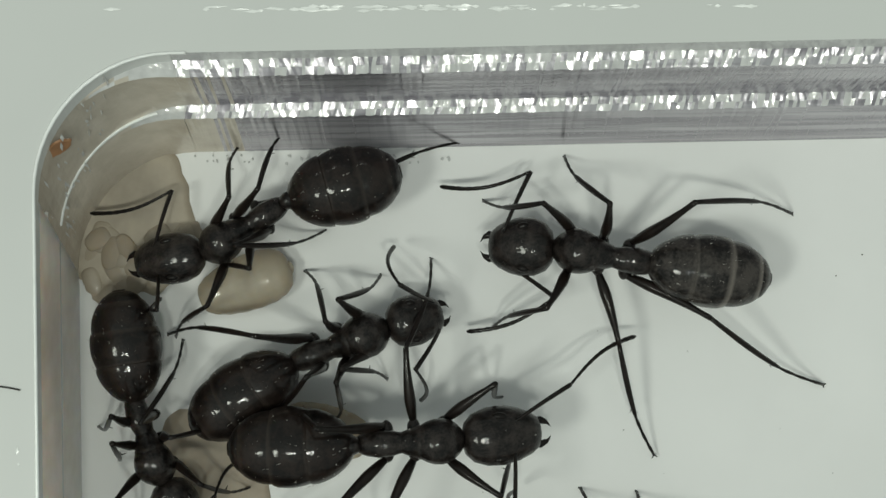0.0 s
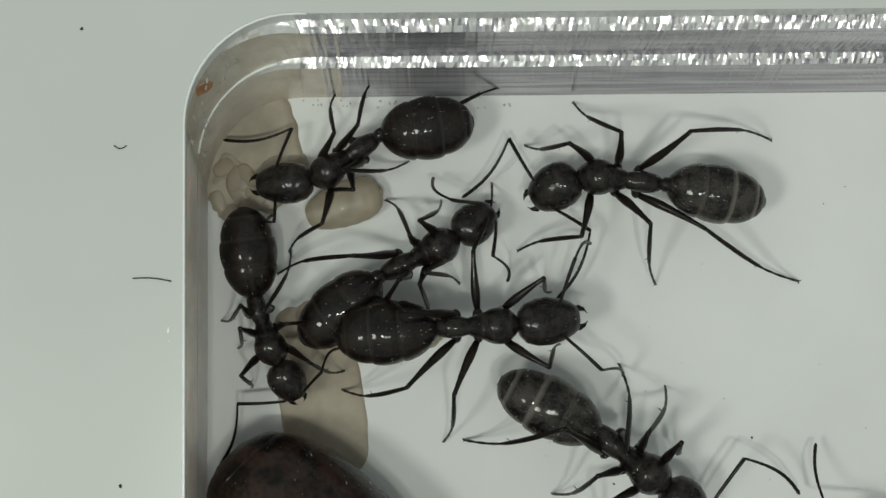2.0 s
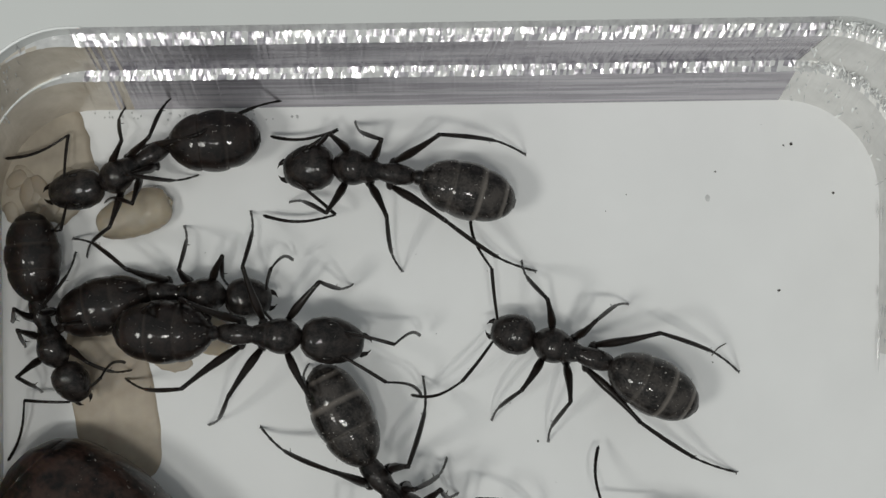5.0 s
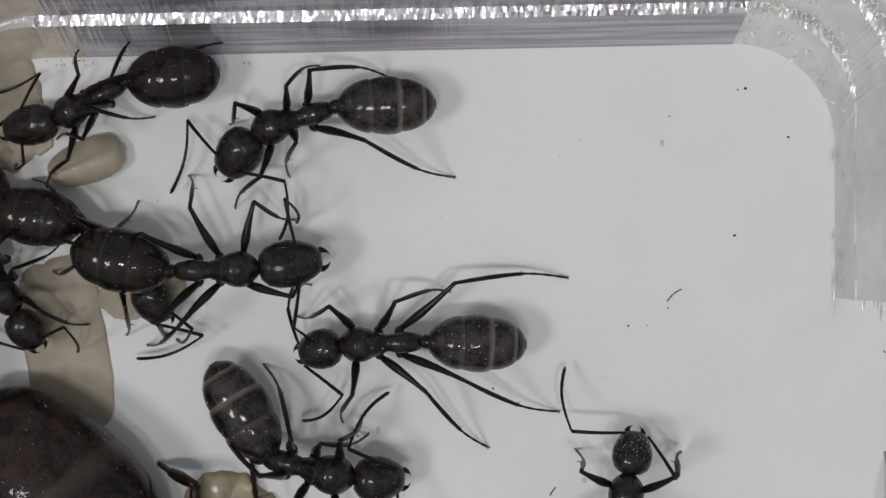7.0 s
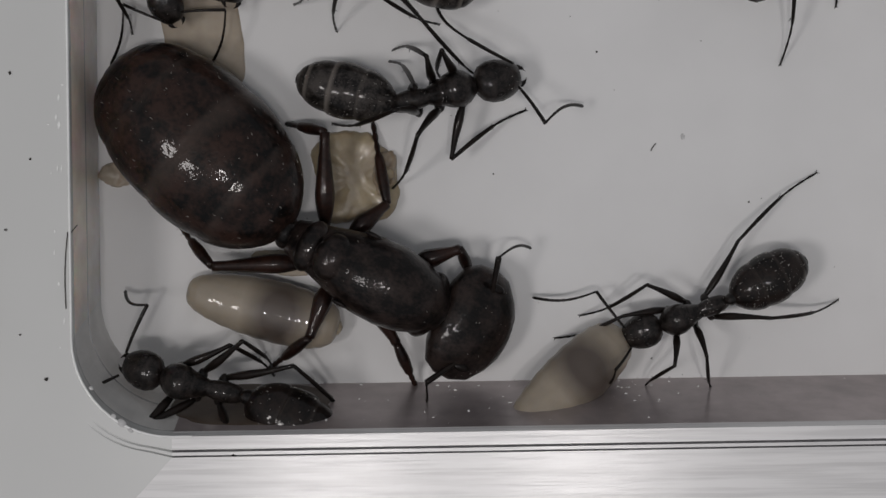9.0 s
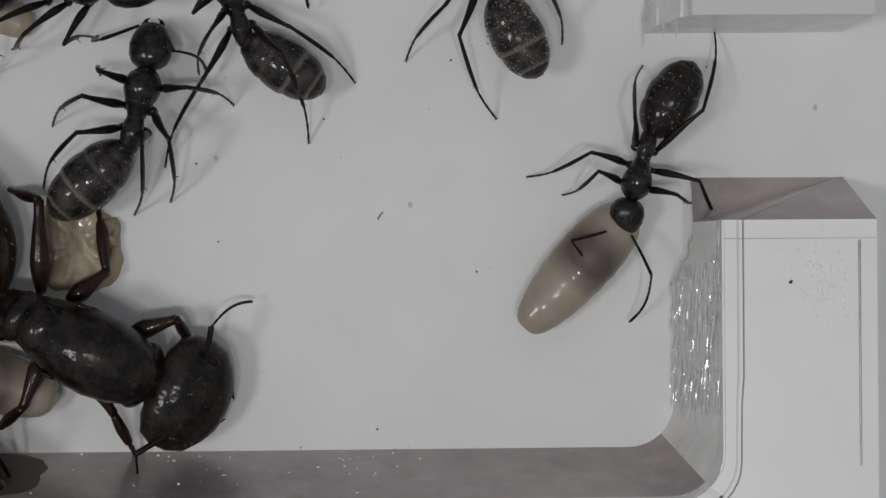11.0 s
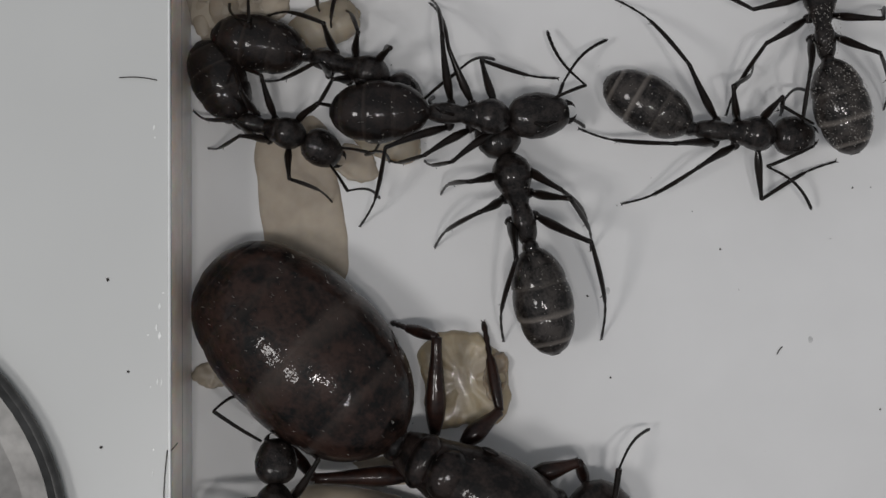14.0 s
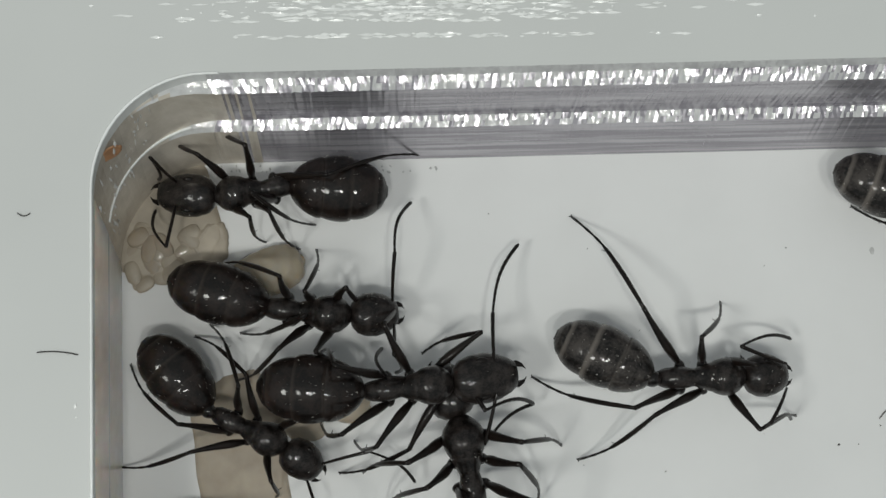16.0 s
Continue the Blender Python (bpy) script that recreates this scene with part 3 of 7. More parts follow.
class Gait:
    def __init__(self, p, track, z, legs, rest, neck, waist, period=0.5, headz=-0.1, feeler=(1.2, 0.35), tail=3.05, kneez=2.0):
        self.p, self.track, self.z, self.legs, self.rest = p, track, z, legs, rest
        self.neck, self.waist, self.period, self.headz, self.feeler = neck, waist, period, headz, feeler
        self.s, self.tail, self.kneez = p["scale"], tail, kneez
        self.fix = {k: [] for k in (*legs, "al", "ar")}
        for k, rows in track.legs.items():
            for t, v in sorted(rows):
                if k[0] == "a":
                    inv = self.head_pose(t).inverted()
                    self.fix[k].append((t, (*(inv @ Vector((v[0], v[1], 1.9 * self.s))), *(inv @ Vector((v[2], v[3], 0.6 * self.s))))))
                else:
                    m = self.pose_at(t)
                    inv = m.inverted()
                    knee = inv @ Vector((v[0], v[1], self.kneez * self.s))
                    foot = inv @ Vector((v[2], v[3], 0.05))
                    base = inv @ self.step(k, t)
                    self.fix[k].append((t, (*knee, *(foot - base))))

    def pose_at(self, t):
        tx, ty, nx, ny, wx, wy, sx, sy = smooth_at(self.track.body, t)
        a = math.atan2(ny - wy, nx - wx)
        return Matrix.Translation(((nx + wx) / 2, (ny + wy) / 2, self.z)) @ Matrix.Rotation(a, 4, "Z")

    def head_pose(self, t):
        v = smooth_at(self.track.body, t)
        m = self.pose_at(t)
        a = spread_of(v[0:2], v[2:4])
        n = m @ Vector((self.neck * self.s, 0, self.headz * self.s))
        return Matrix.Translation(n) @ Matrix.Rotation(a, 4, "Z") @ Matrix.Rotation(radians(14), 4, "Y")

    def step(self, k, t):
        """Foot of leg k when it walks by itself: planted, then swung to the next place."""
        off = {"fl": 0, "mr": 0, "hl": 0, "fr": 0.5, "ml": 0.5, "hr": 0.5}[k]
        ph = t / self.period + off
        n = math.floor(ph)
        u = ph - n
        rx, ry = self.rest[k]

        def plant(i):
            q = self.pose_at(min(max((i + 0.35 - off) * self.period, 0), 16)) @ Vector((rx * self.s, ry * self.s, 0))
            q.z = 0.05
            return q
        if u < 0.6:
            return plant(n)
        w = (u - 0.6) / 0.4
        q = plant(n).lerp(plant(n + 1), w)
        q.z = 0.05 + min(0.5, (plant(n + 1) - plant(n)).length * 0.3) * math.sin(math.pi * w)
        return q

    def key(self, times):
        rows = {k: [] for k in ("root", "head", "gaster", *self.legs, *(k + "2" for k in self.legs), "al", "ar", "al2", "ar2")}
        s = self.s
        for t in times:
            v = smooth_at(self.track.body, t)
            m = self.pose_at(t)
            inv = m.inverted()
            rows["root"].append((t, self.local(m, 1)))
            hp = inv @ self.head_pose(t)
            rows["head"].append((t, self.local(hp, s)))
            g = inv @ Vector((v[6], v[7], self.z * 0.75))
            w = Vector((self.waist * s, 0, 0.05 * s))
            spare = Vector((w.x - g.x, w.y - g.y)).length - self.tail * s
            w.x -= min(max(spare, -0.30 * s), 0.06 * s)
            gm = Matrix.Translation(w) @ Matrix.Rotation(math.atan2(w.y - g.y, w.x - g.x), 4, "Z") @ Matrix.Rotation(radians(-5), 4, "Y")
            rows["gaster"].append((t, self.local(gm, s)))
            for k, (hx, hy, hz, a, b) in self.legs.items():
                h = Vector((hx, hy * 1.1, hz)) * s
                f = inv @ self.step(k, t)
                knee = h + (f - h) * 0.4 + Vector((0.15 * s if k[0] != "h" else -0.2 * s, 0, 1.6 * s))
                if self.fix[k]:
                    c = smooth_at(self.fix[k], t)
                    f = f + Vector(c[3:6])
                    knee = Vector(c[0:3])
                low = inv @ Vector((0, 0, 0.05))
                f.z = max(f.z, low.z)
                kn, f = two_bones(h, f, knee, a * s, b * s)
                m1 = Matrix.Translation(h) @ frame_of(kn - h)
                m2 = Matrix.Translation(kn) @ frame_of(f - kn)
                rows[k].append((t, self.local(m1, s)))
                rows[k + "2"].append((t, self.local(m1.inverted() @ m2, s)))
            for k in ("al", "ar"):
                side = 1 if k == "al" else -1
                bx, by = self.feeler
                base = hp @ (Vector((bx, side * by, 0.32)) * s)
                el = Vector((bx + 1.1, side * 1.2, 0.7)) * s
                tip = Vector((bx + 2.9, side * (1.0 + 0.25 * math.sin(3 * t + side)), -0.3)) * s
                if self.fix[k]:
                    c = smooth_at(self.fix[k], t)
                    el, tip = Vector(c[0:3]), Vector(c[3:6])
                kn, tip = two_bones(base, hp @ tip, hp @ el, SCAPE * s, FUNIC * s)
                m1 = Matrix.Translation(base) @ frame_of(kn - base)
                m2 = Matrix.Translation(kn) @ frame_of(tip - kn)
                rows[k].append((t, self.local(m1, s)))
                rows[k + "2"].append((t, self.local(m1.inverted() @ m2, s)))
        for k, r in rows.items():
            walk(self.p[k], r)

    @staticmethod
    def local(m, s):
        out = m.copy()
        out.translation = m.translation * (MM / s)
        return out


b_track = Track()
body(b_track, 0, 10.13, 0.94, 11.72, 0.94, 13.71, 0.59, 16.37, 0.22)
body(b_track, 0.5, 10.40, 0.45, 12.17, 0.98, 14.25, 0.56, 17.10, 0.30)
body(b_track, 1, 9.48, 0.89, 11.17, 1.27, 13.48, 1.03, 16.83, 0.49)
body(b_track, 1.5, 9.52, 0.34, 11.20, 0.92, 13.40, 0.68, 16.85, -0.05)
body(b_track, 2, 9.44, 0.05, 11.07, 0.99, 13.32, 0.75, 16.72, 0.18)
body(b_track, 2.5, 9.44, 1.52, 11.01, 1.60, 13.25, 1.01, 16.63, 0.16)
body(b_track, 3.5, 9.18, 1.44, 10.87, 1.51, 13.16, 0.99, 16.51, 0.03)
body(b_track, 4.2, 9.25, 1.60, 10.94, 1.59, 13.24, 1.06, 16.61, 0.01)
body(b_track, 6.3, 7.20, 0.96, 8.82, 1.56, 11.22, 1.59, 14.63, 1.02)
body(b_track, 6.5, 7.37, 0.62, 8.99, 1.37, 11.29, 1.72, 14.73, 1.40)
body(b_track, 7, 8.18, -0.48, 9.30, 0.88, 11.53, 1.57, 14.89, 1.75)
body(b_track, 7.5, 8.00, -1.25, 9.12, 0.12, 11.19, 0.89, 14.46, 1.24)
body(b_track, 8, 7.98, -0.73, 8.88, 0.49, 10.88, 1.56, 14.41, 2.05)
body(b_track, 14.5, 27.44, 2.20, 25.69, 2.21, 23.39, 2.31, 20.12, 2.55)
body(b_track, 15, 26.90, -0.22, 25.25, 0.32, 23.09, 1.13, 20.16, 2.28)
body(b_track, 15.5, 27.03, 0.56, 25.38, 1.02, 23.24, 1.77, 20.24, 2.78)
body(b_track, 16, 27.28, 0.41, 25.62, 0.99, 23.46, 1.78, 20.51, 2.94)
leg(b_track, "fl", 1.5, 11.23, -0.23, 9.55, -1.11)
leg(b_track, "ml", 1.5, 13.30, -2.19, 14.10, -4.73)
leg(b_track, "hl", 1.5, 15.09, -0.62, 17.91, -2.27)
leg(b_track, "fr", 1.5, 11.06, 1.90, 9.37, 1.86)
leg(b_track, "mr", 1.5, 12.12, 2.52, 10.97, 3.09)
leg(b_track, "hr", 1.5, 14.41, 2.27, 17.10, 2.32)
leg(b_track, "fl", 2, 11.42, -0.36, 9.25, -1.22)
leg(b_track, "ml", 2, 12.76, 0.16, 13.39, -2.38)
leg(b_track, "hl", 2, 14.78, -0.59, 17.86, -2.39)
leg(b_track, "fr", 2, 10.73, 1.90, 9.48, 1.78)
leg(b_track, "mr", 2, 11.98, 2.53, 10.86, 3.12)
leg(b_track, "hr", 2, 14.24, 2.38, 17.05, 2.30)
leg(b_track, "fl", 3.5, 11.43, 0.47, 9.04, 0.46)
leg(b_track, "ml", 3.5, 12.63, 0.04, 13.26, -2.42)
leg(b_track, "hl", 3.5, 15.02, -0.82, 17.71, -2.47)
leg(b_track, "fr", 3.5, 10.75, 2.30, 9.23, 1.73)
leg(b_track, "mr", 3.5, 12.04, 2.78, 10.86, 2.97)
leg(b_track, "hr", 3.5, 14.43, 2.39, 16.95, 2.18)
leg(b_track, "fl", 6.5, 10.04, 0.76, 9.04, 0.67)
leg(b_track, "ml", 6.5, 10.38, 0.42, 9.80, -0.91)
leg(b_track, "hl", 6.5, 12.58, 0.51, 15.19, -0.68)
leg(b_track, "fr", 6.5, 10.04, 2.25, 8.43, 1.93)
leg(b_track, "mr", 6.5, 10.55, 2.87, 10.89, 3.12)
leg(b_track, "hr", 6.5, 11.90, 3.04, 14.36, 2.51)
leg(b_track, "fl", 7, 10.02, 0.17, 8.44, -1.28)
leg(b_track, "ml", 7, 10.70, 0.34, 10.10, -0.33)
leg(b_track, "hl", 7, 12.58, 0.67, 15.32, -0.62)
leg(b_track, "fr", 7, 9.17, 1.71, 8.46, 1.15)
leg(b_track, "mr", 7, 10.63, 2.73, 11.05, 3.14)
leg(b_track, "hr", 7, 12.00, 3.11, 13.26, 2.90)
leg(b_track, "fl", 7.5, 9.64, -0.61, 8.42, -1.75)
leg(b_track, "ml", 7.5, 10.41, -0.44, 9.75, -1.40)
leg(b_track, "hl", 7.5, 12.55, -0.04, 15.04, -1.24)
leg(b_track, "fr", 7.5, 8.80, 0.94, 7.78, 0.35)
leg(b_track, "mr", 7.5, 10.17, 1.78, 9.79, 2.40)
feel(b_track, "al", 1.5, 11.40, -0.23, 9.80, -1.77)
feel(b_track, "ar", 1.5, 10.16, 2.75, 8.01, 1.42)
feel(b_track, "al", 2, 11.43, -0.69, 10.45, -2.80)
feel(b_track, "ar", 2, 8.97, 2.23, 7.54, 0.29)
feel(b_track, "al", 2.5, 8.85, -0.01, 7.46, 0.12)
feel(b_track, "ar", 2.5, 10.61, 3.43, 8.24, 3.61)
feel(b_track, "al", 3.5, 9.54, -0.32, 7.27, 0.79)
feel(b_track, "ar", 3.5, 10.19, 3.47, 7.94, 2.95)
feel(b_track, "al", 4.2, 10.90, 0.28, 8.48, 0.68)
feel(b_track, "ar", 4.2, 11.43, 2.79, 9.07, 2.86)
feel(b_track, "al", 6.5, 9.47, -0.34, 7.72, -1.65)
feel(b_track, "ar", 6.5, 8.97, 2.42, 6.74, 1.25)
feel(b_track, "al", 7, 10.09, -0.46, 9.95, -2.40)
feel(b_track, "ar", 7, 7.19, 1.27, 6.58, -0.94)
feel(b_track, "al", 7.5, 9.62, -1.88, 9.58, -2.23)
feel(b_track, "ar", 7.5, 6.30, -0.14, 5.63, -1.75)
leg(b_track, "fl", 4, 11.77, 0.61, 9.07, 0.47)
leg(b_track, "ml", 4, 12.65, -0.31, 13.26, -2.41)
leg(b_track, "hl", 4, 14.49, -0.40, 17.59, -2.38)
leg(b_track, "fr", 4, 10.90, 2.37, 9.84, 2.20)
leg(b_track, "mr", 4, 12.07, 2.82, 10.98, 2.83)
leg(b_track, "hr", 4, 14.41, 2.41, 16.99, 2.22)
feel(b_track, "ar", 4, 11.07, 3.13, 8.61, 3.45)
feel(b_track, "al", 4, 10.45, -0.08, 8.42, 1.07)
body(b_track, 3, 9.25, 1.51, 10.91, 1.37, 13.46, 0.99, 16.48, 0.18)
leg(b_track, "fl", 3, 11.76, 0.48, 8.76, 0.50)
leg(b_track, "ml", 3, 12.64, 0.01, 13.23, -2.40)
leg(b_track, "hl", 3, 14.46, -0.54, 17.70, -2.44)
leg(b_track, "fr", 3, 10.75, 2.31, 9.85, 1.87)
leg(b_track, "mr", 3, 12.06, 2.78, 11.08, 2.74)
leg(b_track, "hr", 3, 14.42, 2.41, 16.95, 2.18)
feel(b_track, "al", 3, 9.93, -0.41, 7.95, -0.15)
feel(b_track, "ar", 3, 11.12, 2.87, 8.83, 3.97)
d_track = Track()
body(d_track, 0.5, 15.46, -8.81, 14.21, -7.86, 12.29, -7.31, 9.18, -7.10)
body(d_track, 1, 15.22, -8.75, 13.65, -7.59, 12.14, -6.67, 9.07, -5.83)
body(d_track, 1.5, 14.76, -9.42, 13.22, -8.20, 11.55, -6.97, 8.97, -4.93)
body(d_track, 2.5, 14.74, -9.07, 13.17, -7.82, 11.48, -6.64, 8.75, -4.87)
body(d_track, 3.5, 14.36, -9.21, 12.96, -8.10, 11.32, -6.80, 8.71, -4.91)
body(d_track, 4.2, 13.82, -9.85, 12.60, -8.82, 11.55, -7.51, 9.97, -4.64)
body(d_track, 6.3, 13.36, -10.74, 12.49, -9.66, 11.63, -8.82, 9.87, -5.76)
body(d_track, 6.5, 13.61, -10.21, 12.24, -9.82, 11.12, -8.98, 9.13, -6.00)
body(d_track, 7, 13.80, -9.70, 11.82, -9.56, 10.09, -9.13, 8.08, -6.29)
body(d_track, 8, 12.38, -11.90, 11.77, -10.41, 9.90, -8.97, 7.17, -6.63)
body(d_track, 9.5, 13.22, -6.48, 12.20, -7.51, 10.16, -8.58, 6.54, -8.42)
body(d_track, 10, 11.98, -5.60, 11.72, -6.74, 10.39, -8.56, 6.45, -8.97)
body(d_track, 12.3, 9.55, -3.37, 9.77, -4.62, 10.49, -6.93, 11.60, -10.76)
body(d_track, 14, 9.31, -3.45, 9.73, -4.44, 10.25, -6.55, 11.21, -10.61)
body(d_track, 15, 8.98, -3.52, 9.37, -4.25, 9.66, -6.52, 10.72, -10.94)
body(d_track, 16, 9.22, -3.34, 9.61, -4.29, 10.00, -6.56, 10.95, -10.33)
leg(d_track, "fl", 8, 11.91, -9.28, 12.03, -9.93)
leg(d_track, "ml", 8, 11.16, -8.56, 11.90, -8.23)
leg(d_track, "hl", 8, 10.50, -7.39, 9.44, -6.38)
leg(d_track, "hr", 8, 8.14, -8.44, 5.81, -8.54)
leg(d_track, "mr", 8, 9.92, -10.42, 10.28, -12.05)
leg(d_track, "fr", 8, 10.85, -10.86, 10.76, -12.61)
leg(d_track, "fl", 9.5, 11.60, -6.62, 11.11, -5.76)
leg(d_track, "ml", 9.5, 10.41, -6.97, 9.88, -6.78)
leg(d_track, "hl", 9.5, 9.13, -7.23, 6.94, -7.50)
leg(d_track, "fr", 9.5, 12.76, -8.37, 13.94, -9.06)
leg(d_track, "mr", 9.5, 10.83, -9.89, 9.62, -11.97)
leg(d_track, "hr", 9.5, 9.92, -9.61, 8.61, -9.78)
leg(d_track, "fl", 10, 10.85, -6.49, 10.90, -6.29)
leg(d_track, "ml", 10, 9.57, -6.66, 7.67, -6.83)
leg(d_track, "hl", 10, 9.65, -7.40, 6.24, -7.29)
leg(d_track, "fr", 10, 12.94, -7.71, 14.19, -8.89)
leg(d_track, "mr", 10, 11.45, -9.80, 9.83, -11.78)
leg(d_track, "hr", 10, 10.17, -9.69, 9.34, -9.65)
feel(d_track, "al", 8, 12.66, -9.63, 14.54, -10.08)
feel(d_track, "ar", 8, 10.78, -11.75, 10.18, -12.57)
feel(d_track, "al", 9.5, 12.51, -6.17, 11.15, -5.82)
feel(d_track, "ar", 9.5, 14.87, -7.48, 15.78, -6.02)
feel(d_track, "al", 10, 11.67, -5.67, 10.03, -5.40)
feel(d_track, "ar", 10, 12.77, -6.04, 13.40, -6.37)
feel(d_track, "al", 13.5, 8.54, -3.51, 7.84, -2.44)
feel(d_track, "ar", 13.5, 11.08, -4.31, 13.17, -5.12)
leg(d_track, "ml", 6.5, 12.67, -8.90, 13.70, -9.98)
leg(d_track, "hr", 4, 9.98, -7.15, 7.47, -7.34)
leg(d_track, "hl", 4, 12.37, -6.75, 12.51, -4.93)
leg(d_track, "ml", 4, 13.25, -7.02, 13.66, -6.22)
body(d_track, 2, 14.40, -8.99, 13.46, -8.14, 11.84, -6.87, 8.93, -5.33)
leg(d_track, "hl", 2, 12.29, -6.22, 12.64, -4.89)
leg(d_track, "ml", 2, 13.21, -5.79, 13.98, -5.66)
leg(d_track, "hr", 2, 9.61, -6.23, 7.72, -7.42)
leg(d_track, "mr", 2, 11.72, -7.65, 10.54, -8.99)
body(d_track, 3, 14.57, -9.02, 12.86, -7.91, 11.33, -6.62, 8.67, -4.78)
leg(d_track, "hl", 3, 11.84, -5.55, 12.48, -4.84)
leg(d_track, "ml", 3, 13.02, -5.56, 13.74, -5.64)
leg(d_track, "fl", 3, 13.27, -6.65, 13.80, -7.64)
leg(d_track, "hr", 3, 9.31, -6.14, 7.54, -7.36)
leg(d_track, "mr", 3, 9.93, -8.29, 10.30, -9.88)
leg(d_track, "fr", 3, 11.58, -8.09, 11.33, -9.88)
feel(d_track, "al", 3, 15.27, -6.84, 17.37, -7.85)
feel(d_track, "ar", 3, 13.53, -8.76, 12.29, -9.77)
leg(d_track, "hr", 6.5, 9.54, -8.18, 7.48, -7.11)
leg(d_track, "hl", 6.5, 12.11, -7.25, 12.47, -4.96)
leg(d_track, "hr", 7, 8.21, -8.42, 7.83, -7.99)
leg(d_track, "hl", 7, 10.59, -8.09, 9.56, -6.22)
body(d_track, 7.5, 13.05, -11.01, 11.68, -10.05, 9.71, -9.35, 7.21, -7.10)
leg(d_track, "hl", 7.5, 10.00, -7.86, 9.46, -6.59)
leg(d_track, "ml", 7.5, 11.01, -8.56, 11.77, -8.48)
leg(d_track, "fl", 7.5, 11.60, -9.07, 12.61, -8.68)
leg(d_track, "hr", 7.5, 8.20, -9.04, 5.89, -8.51)
leg(d_track, "mr", 7.5, 10.05, -10.85, 9.99, -12.25)
leg(d_track, "fr", 7.5, 11.41, -11.37, 12.47, -13.65)
feel(d_track, "ar", 7.5, 12.00, -11.99, 13.34, -13.52)
body(d_track, 8.5, 11.94, -12.70, 11.48, -11.10, 10.11, -9.56, 7.45, -7.71)
leg(d_track, "hl", 8.5, 10.82, -8.05, 9.95, -7.59)
leg(d_track, "ml", 8.5, 11.00, -9.58, 11.77, -8.84)
leg(d_track, "fl", 8.5, 11.81, -10.03, 12.02, -10.49)
leg(d_track, "hr", 8.5, 8.39, -9.05, 5.92, -9.29)
leg(d_track, "mr", 8.5, 10.10, -10.21, 9.59, -11.90)
leg(d_track, "fr", 8.5, 10.55, -11.11, 10.62, -13.21)
feel(d_track, "al", 8.5, 12.81, -10.34, 14.31, -11.15)
feel(d_track, "ar", 8.5, 10.53, -12.10, 10.61, -12.74)
body(d_track, 9, 13.61, -8.06, 12.40, -8.33, 9.80, -8.94, 6.59, -8.02)
leg(d_track, "ml", 9, 10.60, -7.15, 9.78, -6.82)
leg(d_track, "hl", 9, 10.04, -8.06, 9.77, -7.36)
leg(d_track, "fl", 9, 11.66, -7.53, 11.20, -7.95)
leg(d_track, "hr", 9, 9.62, -9.34, 7.64, -9.62)
leg(d_track, "mr", 9, 10.58, -10.00, 9.71, -11.75)
leg(d_track, "fr", 9, 11.45, -9.42, 14.05, -8.94)
feel(d_track, "al", 9, 11.95, -6.79, 11.14, -5.37)
feel(d_track, "ar", 9, 14.36, -9.53, 16.04, -8.99)
body(d_track, 12.5, 9.76, -3.85, 10.00, -4.93, 10.35, -7.00, 11.57, -10.72)
leg(d_track, "fl", 12.5, 9.07, -5.36, 7.64, -5.17)
leg(d_track, "ml", 12.5, 8.93, -6.17, 7.46, -6.83)
leg(d_track, "hl", 12.5, 10.06, -7.33, 9.45, -9.95)
leg(d_track, "mr", 12.5, 11.43, -5.53, 12.75, -7.06)
leg(d_track, "hr", 12.5, 12.11, -6.57, 13.09, -9.94)
body(d_track, 13, 9.66, -3.36, 9.98, -4.48, 10.67, -7.27, 11.48, -10.78)
leg(d_track, "fl", 13, 9.10, -5.05, 7.74, -5.14)
leg(d_track, "ml", 13, 9.01, -6.02, 7.46, -6.83)
leg(d_track, "hl", 13, 9.94, -7.49, 9.44, -9.92)
leg(d_track, "fr", 13, 10.90, -5.29, 10.89, -3.68)
leg(d_track, "mr", 13, 11.43, -5.55, 12.79, -7.07)
leg(d_track, "hr", 13, 12.09, -6.65, 13.07, -9.97)
body(d_track, 13.5, 9.51, -3.32, 9.91, -4.52, 10.63, -7.16, 11.33, -10.70)
leg(d_track, "fl", 13.5, 9.06, -5.09, 7.73, -5.11)
leg(d_track, "ml", 13.5, 9.00, -5.94, 7.49, -6.80)
leg(d_track, "hl", 13.5, 9.95, -6.87, 9.46, -9.94)
leg(d_track, "fr", 13.5, 10.76, -4.61, 10.86, -3.64)
leg(d_track, "mr", 13.5, 11.26, -5.48, 12.74, -7.06)
leg(d_track, "hr", 13.5, 12.05, -6.62, 13.05, -9.87)
body(d_track, 14.5, 9.50, -3.47, 9.89, -4.27, 10.32, -6.78, 11.14, -10.48)
leg(d_track, "fl", 14.5, 8.81, -4.77, 7.57, -5.05)
leg(d_track, "ml", 14.5, 8.81, -5.75, 7.36, -6.77)
leg(d_track, "hl", 14.5, 9.87, -6.43, 9.43, -9.98)
leg(d_track, "fr", 14.5, 10.63, -5.05, 12.20, -5.63)
leg(d_track, "mr", 14.5, 11.12, -5.21, 12.55, -6.86)
leg(d_track, "hr", 14.5, 11.76, -6.43, 12.93, -9.72)
body(d_track, 15.5, 9.33, -3.57, 9.56, -4.13, 9.82, -6.52, 10.59, -9.52)
leg(d_track, "fl", 15.5, 8.72, -4.64, 6.37, -5.15)
leg(d_track, "ml", 15.5, 8.60, -5.58, 7.03, -6.55)
leg(d_track, "hl", 15.5, 9.62, -6.56, 9.08, -8.90)
leg(d_track, "fr", 15.5, 10.42, -4.39, 12.15, -4.68)
leg(d_track, "mr", 15.5, 10.73, -5.07, 12.14, -6.66)
leg(d_track, "hr", 15.5, 11.36, -6.18, 12.21, -8.92)
